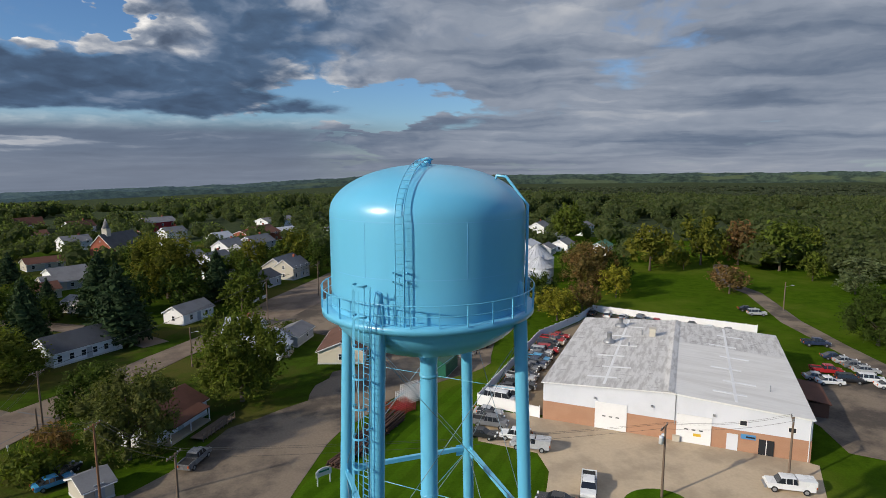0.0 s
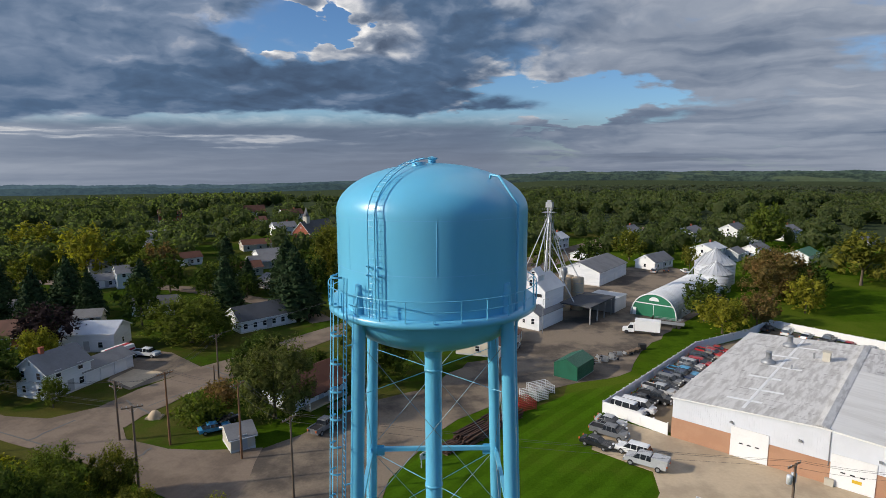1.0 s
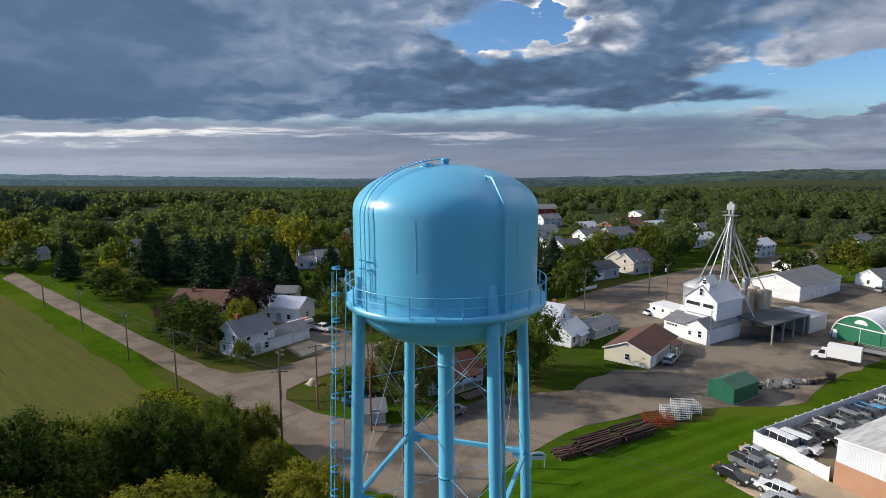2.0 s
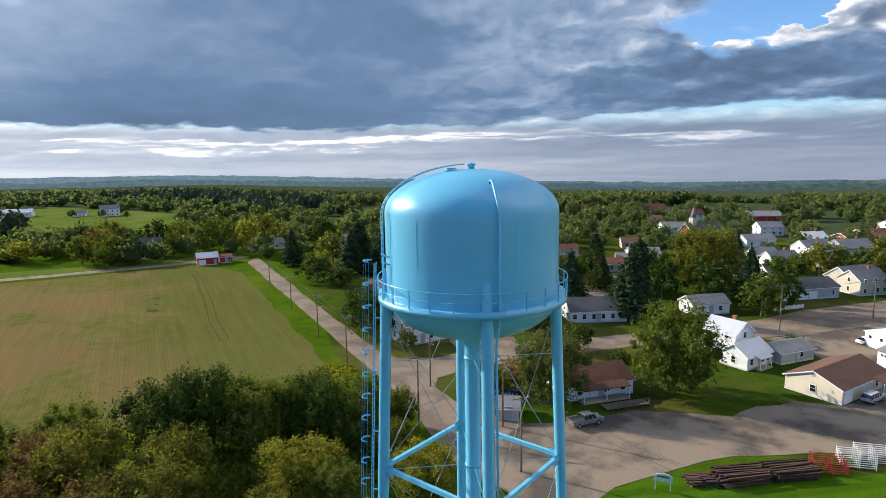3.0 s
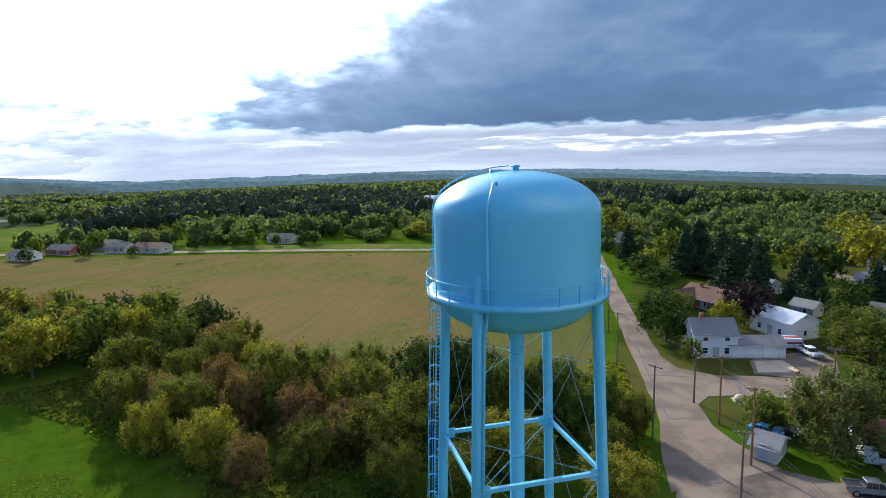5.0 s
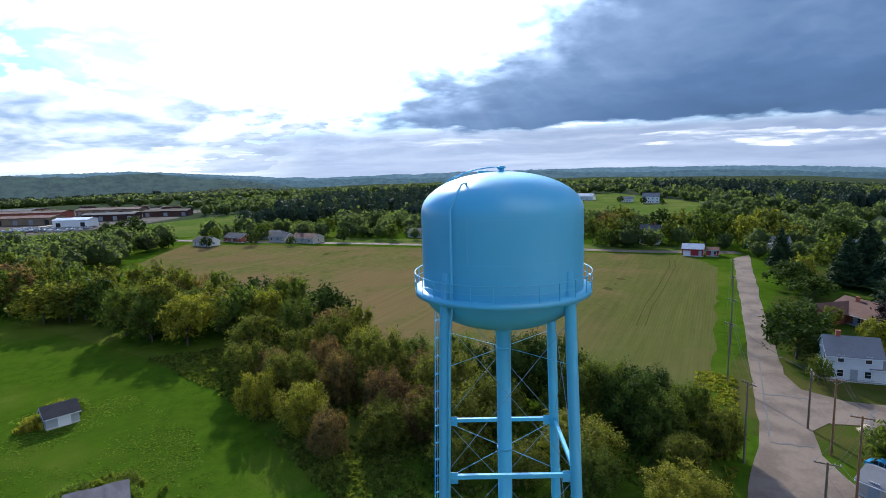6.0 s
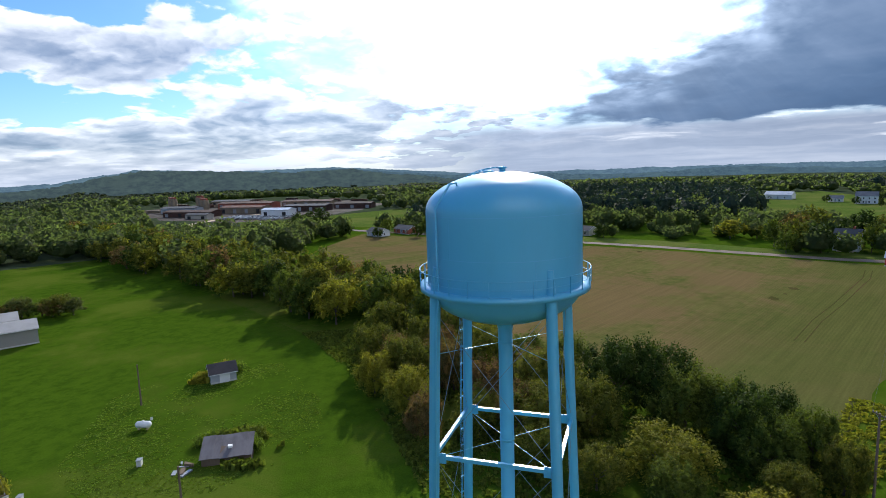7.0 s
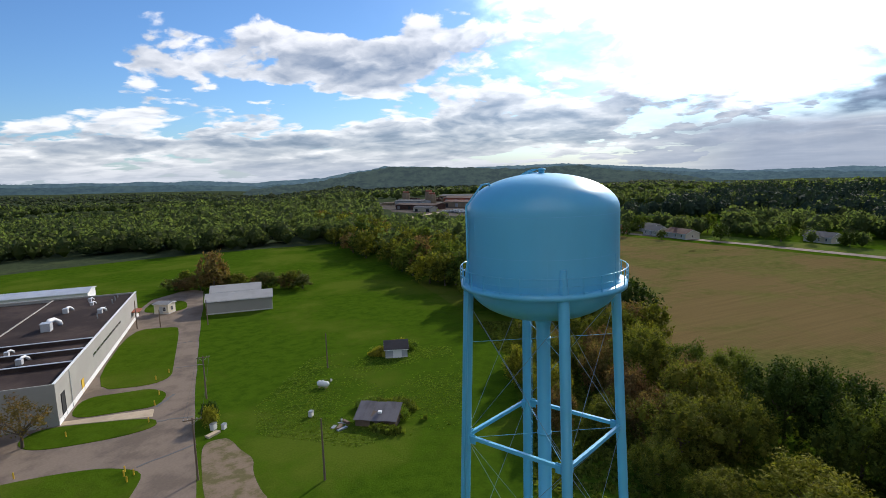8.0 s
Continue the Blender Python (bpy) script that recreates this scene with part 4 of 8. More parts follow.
    for d in (-70, -35, 0, 35, 70):
        a = radians(d)
        c = off * (0.38 + 0.38 * math.cos(a)) + across * 0.38 * math.sin(a)
        part("cage_bar", Mesher().beam(foot(3.0) + c, foot(34.9) + c, 0.035, 0.02), M["tank"], cage)
    for z in (4, 8, 12, 16, 20, 24, 28, 31.5):
        part("stand_off", Mesher().beam(foot(z) - off * 0.74, foot(z), 0.06, 0.06), M["tank"], cage)
    # overflow pipe
    PA = radians(322)
    v = Vector((math.cos(PA), math.sin(PA), 0))
    pts = [v * 3.75 + Vector((0, 0, 39.6)), v * 3.85 + Vector((0, 0, 40.06)), v * 4.35 + Vector((0, 0, 40.0)), v * 5.52 + Vector((0, 0, 38.55)), v * 5.52 + Vector((0, 0, FLOOR - 0.5)), Vector((half(31) + 0.42, -half(31) + 0.25, 31.0)), Vector((half(0.5) + 0.45, -half(0.5) + 0.25, 0.4))]
    part("overflow_pipe", chain(Mesher(), pts, 0.075, 10), M["tank"], T)


tower()

# ---------------------------------------------------------------- buildings
def window(parent, x, y, z, w, h, turn, frame_mat=None, bars=1):
    """A window set on a wall: frame proud of it, dark pane, sill. turn: the way it faces, 0 is along -y."""
    f, d = Mesher(), 0.07
    f.box(0, -0.03, h - 0.04, w + 0.16, 0.10, 0.10).box(0, -0.05, -0.06, w + 0.22, 0.16, 0.08)
    f.box(-w / 2 - 0.03, -0.03, 0, 0.09, 0.10, h).box(w / 2 + 0.03, -0.03, 0, 0.09, 0.10, h)
    if bars:
        f.box(0, -0.025, h / 2, w, 0.06, 0.05)
    o = part("window", f, frame_mat or M["white"], parent)
    o.matrix_basis = at(x, y, z, turn)
    part("pane", Mesher().box(0, -0.005, 0.02, w, 0.05, h - 0.04), M["glass"], o)
    return o


def door(parent, x, y, z, w, h, turn, material=None, name="door", panels=0):
    o = part(name, Mesher().box(0, -0.03, 0, w, 0.08, h), material or M["white"], parent)
    o.matrix_basis = at(x, y, z, turn)
    part("lintel", Mesher().box(0, -0.05, h, w + 0.2, 0.12, 0.12), material or M["white"], o)
    for sg in (-1, 1):
        part("jamb", Mesher().box(sg * (w / 2 + 0.05), -0.05, 0, 0.1, 0.12, h), material or M["white"], o)
    for i in range(panels):
        part("panel", Mesher().box(0, -0.08, h * i / panels + 0.02, w - 0.04, 0.03, h / panels - 0.04), material or M["white"], o)
    return o


def gable_wall(mesher, length, width, eave, rise):
    """Four walls and two gables; the ridge runs along x."""
    l, w = length / 2, width / 2
    return mesher.solid([(-l, -w, 0), (-l, w, 0), (-l, w, eave), (-l, 0, eave + rise), (-l, -w, eave),
                         (l, -w, 0), (l, w, 0), (l, w, eave), (l, 0, eave + rise), (l, -w, eave)],
                        [(0, 1, 2, 3, 4), (9, 8, 7, 6, 5), (0, 4, 9, 5), (1, 6, 7, 2), (0, 5, 6, 1), (4, 3, 8, 9), (3, 2, 7, 8)])


def roof_side(length, width, eave, rise, sign, over=0.35, thick=0.16):
    w = width / 2
    k = rise / w
    e = [(sign * (w + over), eave - k * over), (0, eave + rise), (0, eave + rise + thick), (sign * (w + over), eave - k * over + thick)]
    l = length / 2 + over
    v = [(x, y, z + 0.02) for x in (-l, l) for y, z in e]
    return Mesher().solid(v, [(0, 1, 2, 3), (7, 6, 5, 4), (0, 4, 5, 1), (1, 5, 6, 2), (2, 6, 7, 3), (3, 7, 4, 0)])


def house(x, y, turn, length, width, eave, rise, wall="whitesiding", roof="greyroof", label="", windows=(3, 3, 1, 1), doors=((0, 1),), chimney=None,
          storeys=1, garage=0, name="house", category="house", porch=None, ribs=0, group=""):
    """A gabled house: x, y and turn place its middle, the ridge runs along its length. windows: how many on front, back and both ends."""
    H = thing(name, at(x, y, 0, turn), label, category, group)
    l, w = length / 2, width / 2
    body = part("wall", gable_wall(Mesher(), length, width, eave, rise), M[wall], H)
    part("foundation", Mesher().box(0, 0, -0.2, length + 0.06, width + 0.06, 0.55), M["blockwall"], H)
    for sg in (-1, 1):
        part("roof", roof_side(length, width, eave, rise, sg), M[roof], H)
    for sg in (-1, 1):
        board = Mesher()
        for s2 in (-1, 1):
            board.beam((sg * (l + 0.33), s2 * (w + 0.33), eave - rise / w * 0.33), (sg * (l + 0.33), 0, eave + rise), 0.05, 0.2)
        part("bargeboard", board, M["white"], H)
    for sg in (-1, 1):
        part("gutter", Mesher().box(0, sg * (w + 0.40), eave - rise / w * 0.35 - 0.02, length + 0.5, 0.12, 0.11), M["white"], H)
    for s in range(storeys):
        zz = 0.95 + s * 2.7
        for side, count in zip((0, 1), windows[:2]):
            for i in range(count):
                if side == 0 and s == 0 and garage and i < garage:
                    continue
                px = -l + length * (i + 0.5) / count
                if s == 0 and side == 0 and any(abs(px + l - dl * length) < 0.9 for _, dl in ((0, 0.5),) if doors):
                    px += 1.0
                window(H, px if side == 0 else -px, -w if side == 0 else w, zz, 0.95, 1.25, 0 if side == 0 else 180)
        for side, count in zip((1, -1), windows[2:]):
            for i in range(count):
                py = -w + width * (i + 0.5) / count
                window(H, side * l, py, zz, 0.9, 1.2, 90 if side > 0 else -90)
    for i in range(garage):
        door(H, -l + 1.8 + i * 3.1, -w, 0.1, 2.6, 2.15, 0, M["white"], "garage_door", 4)
    for side, n in doors:
        door(H, 0.0 if not garage else l - 1.2, -w if side == 0 else w, 0.25, 0.95, 2.05, 0 if side == 0 else 180, M["greysiding"])
    if rise > 1.6:
        for sg in (-1, 1):
            part("gable_vent", Mesher().box(sg * (l + 0.02), 0, eave + rise * 0.45, 0.06, 0.5, 0.6), M["greysiding"], H)
    if chimney:
        part("chimney", Mesher().box(chimney[0], chimney[1], eave, 0.7, 0.6, rise + 1.0 - abs(chimney[1]) / w * rise * 0.6).box(chimney[0], chimney[1], eave + rise + 1.0 - abs(chimney[1]) / w * rise * 0.6, 0.8, 0.7, 0.12), M["redbrick"], H)
    else:
        part("vent_pipe", Mesher().tube((l * 0.4, w * 0.45, eave + rise * 0.45), (l * 0.4, w * 0.45, eave + rise * 0.55 + 0.5), 0.06, 8), M["steel"], H)
    if porch:
        px, pw, pd = porch
        P = part("porch_roof", Mesher().solid([(px - pw / 2, -w - pd, 2.25), (px + pw / 2, -w - pd, 2.25), (px + pw / 2, -w + 0.02, 2.75), (px - pw / 2, -w + 0.02, 2.75),
                                              (px - pw / 2, -w - pd, 2.4), (px + pw / 2, -w - pd, 2.4), (px + pw / 2, -w + 0.02, 2.9), (px - pw / 2, -w + 0.02, 2.9)],
                                             [(3, 2, 1, 0), (4, 5, 6, 7), (0, 1, 5, 4), (1, 2, 6, 5), (2, 3, 7, 6), (3, 0, 4, 7)]), M[roof], H)
        for q in (-pw / 2 + 0.15, 0, pw / 2 - 0.15):
            part("porch_post", Mesher().box(px + q, -w - pd + 0.15, 0, 0.12, 0.12, 2.3), M["white"], H)
        part("porch_floor", Mesher().box(px, -w - pd / 2, 0, pw, pd, 0.3), M["concrete"], H)
    return H


# the warehouse: brick below, ribbed metal above, low-pitched membrane roof
WH = thing("warehouse", at(54.7, 82.05, 0, -42.5), "brick and ribbed white metal warehouse with pale roof", "warehouse")
WL, WD, EAVE, PEAK, SILL = 37.0, 42.0, 6.05, 7.15, 3.1
walls = Mesher()
walls.box(WL / 2, 0.15, 0, WL, 0.3, SILL).box(WL / 2, WD - 0.15, 0, WL, 0.3, SILL)
walls.box(0.15, WD / 2, 0, 0.3, WD - 0.6, SILL).box(WL - 0.15, WD / 2, 0, 0.3, WD - 0.6, SILL)
part("brick_wall", walls, M["brick"], WH, "tan-red brick lower wall")
sheetwall = Mesher()
def top_at(x):
    return EAVE + (PEAK - EAVE) * (1 - abs(x - WL / 2) / (WL / 2))
for yy in (0.10, WD - 0.10):
    sheetwall.prism([(0.1, SILL), (WL - 0.1, SILL), (WL - 0.1, EAVE), (WL / 2, PEAK), (0.1, EAVE)], yy - 0.08, yy + 0.08)
for xx in (0.10, WL - 0.10):
    sheetwall.box(xx, WD / 2, SILL, 0.16, WD - 0.4, EAVE - SILL)
part("metal_wall", sheetwall, M["metalwall"], WH, "white ribbed metal upper wall")
rib_front, rib_side = Mesher(), Mesher()
for i in range(1, 122):
    x = i * WL / 122
    rib_front.box(x, 0.008, SILL, 0.09, 0.035, top_at(x) - SILL - 0.05)
for i in range(1, 140):
    y = i * WD / 140
    for xx in (0.0, WL):
        rib_side.box(xx, y, SILL, 0.05, 0.07, EAVE - SILL - 0.05)
tagged(part("metal_rib", rib_front, M["metalwall"], WH), kind="stuff")
tagged(part("metal_rib", rib_side, M["metalwall"], WH), kind="stuff")
for sg, mt in ((0, "membrane"), (1, "membrane2")):
    x0, x1 = (-0.25, WL / 2) if sg == 0 else (WL / 2, WL + 0.25)
    z0, z1 = (EAVE - 0.01, PEAK) if sg == 0 else (PEAK, EAVE - 0.01)
    part("roof", Mesher().prism([(x0, z0), (x1, z1), (x1, z1 + 0.22), (x0, z0 + 0.22)], -0.25, WD + 0.25 if sg == 0 else 27.0), M[mt], WH, "pale weathered roof membrane" if sg == 0 else "smoother pale roof membrane")
part("roof", Mesher().prism([(WL / 2, PEAK), (WL + 0.25, EAVE - 0.01), (WL + 0.25, EAVE + 0.205), (WL / 2, PEAK + 0.215)], 27.0, WD + 0.25), M["membrane"], WH, "streaky weathered roof membrane")
lap = Mesher().box(0, 0, 0, 1, 1, 1).mesh("roof_stain", M["oldstain"])
stain_rng = random.Random(12)
for k in range(150):
    left = stain_rng.random() < 0.62
    x, y = (stain_rng.uniform(0.5, WL / 2 - 1), stain_rng.uniform(1, WD - 1)) if left else (stain_rng.uniform(WL / 2 + 1, WL - 0.6), stain_rng.uniform(27.5, WD - 1))
    k_ = (PEAK - EAVE) / (WL / 2)
    o = part("roof_stain", lap, None, WH)
    o.matrix_basis = Matrix.Translation((x, y, top_at(x) + 0.213)) @ Euler((0, math.atan(k_) * (-1 if x < WL / 2 else 1), 0)).to_matrix().to_4x4() @ Matrix.Diagonal((stain_rng.uniform(0.5, 2.2), stain_rng.uniform(0.05, 0.16), 0.012, 1))
part("ridge_cap", Mesher().prism([(WL / 2 - 0.7, PEAK + 0.17), (WL / 2, PEAK + 0.40), (WL / 2 + 0.9, PEAK + 0.15), (WL / 2 + 0.9, PEAK + 0.22), (WL / 2, PEAK + 0.47), (WL / 2 - 0.7, PEAK + 0.25)], -0.2, WD + 0.2), M["membrane"], WH)
part("trim", Mesher().beam((-0.2, -0.28, EAVE + 0.1), (WL / 2, -0.28, PEAK + 0.12), 0.06, 0.16).beam((WL / 2, -0.28, PEAK + 0.12), (WL + 0.2, -0.28, EAVE + 0.1), 0.06, 0.16), M["white"], WH)
def roof_strip(x, y, sx, sy):
    z = top_at(x) + 0.225
    k = (PEAK - EAVE) / (WL / 2) * (1 if x < WL / 2 else -1)
    c = [(x - sx / 2, y - sy / 2, z - k * sx / 2), (x + sx / 2, y - sy / 2, z + k * sx / 2), (x + sx / 2, y + sy / 2, z + k * sx / 2), (x - sx / 2, y + sy / 2, z - k * sx / 2)]
    part("roof_patch", Mesher().solid([*c, *[(a, b, d + 0.03) for a, b, d in c]], [(3, 2, 1, 0), (4, 5, 6, 7), (0, 1, 5, 4), (1, 2, 6, 5), (2, 3, 7, 6), (3, 0, 4, 7)]), M["white"], WH, "bright white sealed roof seam")
for x0 in (9.2, 27.6):
    roof_strip(x0, WD / 2, 0.42, WD - 2)
    for i, y0 in enumerate((4.2, 9.4, 15.5, 22.0, 28.5, 35.5)):
        roof_strip(x0 + (0.9 if i % 2 else -0.7), y0, 4.6, 0.62)
def roof_vent(x, y, s=1.0):
    z = top_at(x) + 0.1
    V = part("roof_ventilator", Mesher().lathe([(0.001, z + 1.0 * s), (0.35 * s, z + 1.0 * s), (1.15 * s, z + 0.45 * s), (1.15 * s, z + 0.1), (0.9 * s, z)], 20, x, y), M["steel"], WH, "grey sheet-metal ventilator hood")
    part("flue", Mesher().lathe([(0.45 * s, z + 0.9 * s), (0.45 * s, z + 2.0 * s), (0.5 * s, z + 2.0 * s), (0.5 * s, z + 2.15 * s), (0.001, z + 2.15 * s)], 20, x, y), M["steel"], V)
roof_vent(7.2, 23.5)
roof_vent(8.0, 35.5)
part("roof_unit", Mesher().box(14.6, 29.5, top_at(14.6) + 0.2, 1.1, 1.1, 1.5).box(14.6, 29.5, top_at(14.6) + 1.7, 1.3, 1.3, 0.12), M["beige"], WH)
part("roof_pipe", Mesher().tube((12.7, 30.0, 6.6), (12.7, 30.0, 8.0), 0.16, 10), M["steel"], WH)
part("roof_pipe", Mesher().tube((10.9, 22.0, 6.5), (10.9, 22.0, 7.6), 0.14, 10), M["steel"], WH)
part("roof_pipe", Mesher().tube((32.6, 8.0, 6.2), (32.6, 8.0, 7.5), 0.08, 8), M["steel"], WH)
for gx in (10.5, 22.2):
    D = door(WH, gx, 0.0, 0.05, 4.5, 4.1, 0, M["white"], "overhead_door", 5)
    tagged(D, "white sectional overhead door")
    for q in (-1.0, 0.0, 1.0):
        part("pane", Mesher().box(q, -0.105, 2.0, 0.5, 0.03, 0.16), M["glass"], D)
sign = part("notice", Mesher().box(0.5, -0.11, 1.15, 1.0, 0.02, 0.42), M["yellow"], D)
for wx in (28.6, 34.6):
    window(WH, wx, 0.0, 3.95, 0.9, 0.7, 0, bars=0)
D = door(WH, 27.3, 0.0, 0.05, 1.25, 2.3, 0, M["metalwall"])
E_ = door(WH, 31.6, 0.0, 0.05, 1.7, 2.1, 0, M["glass"], "entrance_door")
part("jamb", Mesher().box(0, -0.09, 0, 0.09, 0.04, 2.3), M["white"], E_)
part("sign_board", Mesher().box(29.3, -0.06, 2.0, 1.9, 0.08, 0.7), M["bluesign"], WH, "blue and dark sign board")
part("sign_bar", Mesher().box(29.6, -0.11, 2.2, 1.2, 0.02, 0.24), M["black"], WH)
part("conduit", Mesher().tube((19.6, -0.08, 2.6), (19.6, -0.08, 7.4), 0.05, 8), M["steel"], WH)
part("gas_meter", Mesher().box(19.9, -0.35, 0.1, 1.0, 0.4, 0.9), M["beige"], WH)
for q in (16.4, 8.1, 24.8):
    part("wall_lamp", Mesher().box(q, -0.18, 4.7, 0.35, 0.3, 0.25), M["steel"], WH)
part("downpipe", Mesher().tube((36.7, -0.1, 0.1), (36.7, -0.1, 6.0), 0.06, 8), M["white"], WH)

# red lean-to beside the warehouse, and an air unit
lean = thing("lean_to", at(99.2, 71.2, 0, 47.5), "rusty red lean-to shed beside the warehouse", "shed")
part("wall", Mesher().box(0, 0, 0, 9.5, 4.2, 2.3), M["redroof"], lean)
part("roof", Mesher().solid([(-5, -2.4, 2.3), (5, -2.4, 2.3), (5, 2.4, 3.0), (-5, 2.4, 3.0), (-5, -2.4, 2.4), (5, -2.4, 2.4), (5, 2.4, 3.1), (-5, 2.4, 3.1)], [(3, 2, 1, 0), (4, 5, 6, 7), (0, 1, 5, 4), (1, 2, 6, 5), (2, 3, 7, 6), (3, 0, 4, 7)]), M["rustroof"], lean)

# white vinyl fence round the vehicle compound
def fence(points, height=1.9, step=2.4, label="white vinyl board fence round the car compound"):
    F = thing("fence", at(0, 0), label, "fence")
    for (ax, ay), (bx, by) in zip(points, points[1:]):
        n = max(1, round(math.hypot(bx - ax, by - ay) / step))
        ang = math.degrees(math.atan2(by - ay, bx - ax))
        panel = Mesher().box(0, 0, 0.08, math.hypot(bx - ax, by - ay) / n - 0.1, 0.06, height - 0.12).box(0, 0, height - 0.1, math.hypot(bx - ax, by - ay) / n - 0.1, 0.1, 0.1).mesh("fence_panel", M["white"])
        post = Mesher().box(0, 0, 0, 0.13, 0.13, height + 0.12).box(0, 0, height + 0.12, 0.17, 0.17, 0.06).mesh("fence_post", M["white"])
        for i in range(n):
            o = part("fence_panel", panel, None, F)
            o.matrix_basis = at(ax + (bx - ax) * (i + 0.5) / n, ay + (by - ay) * (i + 0.5) / n, 0, ang)
        for i in range(n + 1):
            o = part("fence_post", post, None, F)
            o.matrix_basis = at(ax + (bx - ax) * i / n, ay + (by - ay) * i / n, 0, ang)
    return F
fence([(54.3, 82.4), (47.1, 90.7), (75.6, 120.8), (92.5, 130.4), (101.5, 137.5), (126.5, 106.5)])

# small houses and farm buildings of the town: middle, turn, length, width, eave, rise
house(-23.0, 144.3, 42, 14.5, 8.8, 3.0, 2.5, "whitesiding", "darkroof", "long white bungalow with a dark shingle roof", (6, 5, 2, 2), group="town houses")
house(-2.2, 167.3, 49, 10.5, 6.6, 2.8, 1.8, "white", "greyroof", "small white garage with grey shingle roof", (2, 2, 1, 1), group="town houses")
house(-28.5, 187, -33, 13, 8, 2.5, 1.6, "beige", "greyroof", "low tan ranch house among trees", (3, 3, 1, 1), group="town houses")
house(14.5, 201, 51, 20, 9, 3.2, 2.0, "greysiding", "darkroof", "long grey garage row with white doors", (5, 4, 1, 1), garage=4, group="town houses")
house(26.5, 222, 57, 14, 9, 4.2, 3.0, "beige", "greyroof", "beige gabled house beside the street", (3, 3, 2, 2), storeys=1, porch=(-2, 5, 2), group="town houses")
house(11.0, 137.0, -20, 7.5, 6.5, 4.6, 2.2, "whitesiding", "metalroof", "white two-storey farmhouse with pale metal roof", (2, 2, 1, 1), storeys=2, chimney=(1, 0.5), group="town houses")
house(16.0, 130.3, 70, 8.0, 5.8, 2.7, 2.0, "whitesiding", "metalroof", "white low farmhouse wing with metal roof", (3, 2, 1, 1), porch=(0, 4, 1.5), group="town houses")
house(21.5, 138.5, 60, 9.0, 6.0, 2.4, 1.2, "greysiding", "greyroof", "grey shed with a low roof behind the farmhouse", (1, 1, 0, 0), name="shed", category="shed")
TAN = house(31.6, 126.2, 70, 15.5, 9.4, 2.7, 1.9, "cream", "redroof", "cream workshop with a brown shingle roof", (2, 3, 1, 1), garage=1, porch=(4, 4, 2), group="town houses")
house(-3.0, 99.5, 55, 12.5, 8.5, 2.7, 1.9, "whitesiding", "rustroof", "white bungalow with a rusty brown hip roof", (3, 3, 1, 1), porch=(0, 9, 2.0), group="town houses")
RANCH = house(-80.5, 130.5, 12, 17, 11.0, 2.5, 2.6, "redbrick", "redroof", "brick ranch house with brown roof", (5, 4, 1, 1), chimney=(-4, -1), group="town houses")
wing_ = part("wing", gable_wall(Mesher(), 10.0, 7.5, 2.5, 1.9), M["redbrick"], RANCH)
wing_.matrix_basis = at(-6.0, -6.0, 0, 90)
for sg in (-1, 1):
    part("wing_roof", roof_side(10.0, 7.5, 2.5, 1.9, sg, 0.5), M["redroof"], wing_)
house(-48.0, 103.0, 70, 8.5, 7.5, 4.8, 2.6, "whitesiding", "greyroof", "white two-storey house with grey roof", (2, 2, 2, 2), storeys=2, chimney=(-2, 0), group="town houses")
house(-44.6, 110.4, 70, 11.0, 6.0, 2.7, 1.2, "whitesiding", "greyroof", "white double garage with low grey roof", (0, 2, 0, 1), garage=3, doors=(), group="town houses")
house(-54.5, 127.8, 3, 11.5, 8.0, 4.0, 1.8, "whitesiding", "metalroof", "white metal-roofed barn beside the garage", (2, 2, 1, 0), name="barn", category="barn")
house(-78.5, 191, 35, 8, 7, 5.0, 1.9, "white", "greyroof", "white two-storey house across the lawn", (2, 2, 2, 2), storeys=2, group="town houses")
house(-54.5, 157, 12, 10.5, 7, 2.7, 1.8, "white", "darkroof", "white bungalow with dark roof under trees", (3, 2, 1, 1), group="town houses")
house(-93, 152, 20, 15, 9, 2.6, 2.0, "greysiding", "greyroof", "grey house with a broad grey roof", (3, 3, 1, 1), group="town houses")
house(-66, 146, 15, 6, 5, 2.4, 1.4, "beige", "greyroof", "small tan garden shed on the lawn", (1, 0, 0, 0), name="shed", category="shed")
SMALL = house(-8.6, 81.6, 32, 3.4, 4.8, 2.1, 1.0, "beige", "greyroof", "small pale garden shed at the road", (0, 0, 0, 0), name="shed", category="shed")

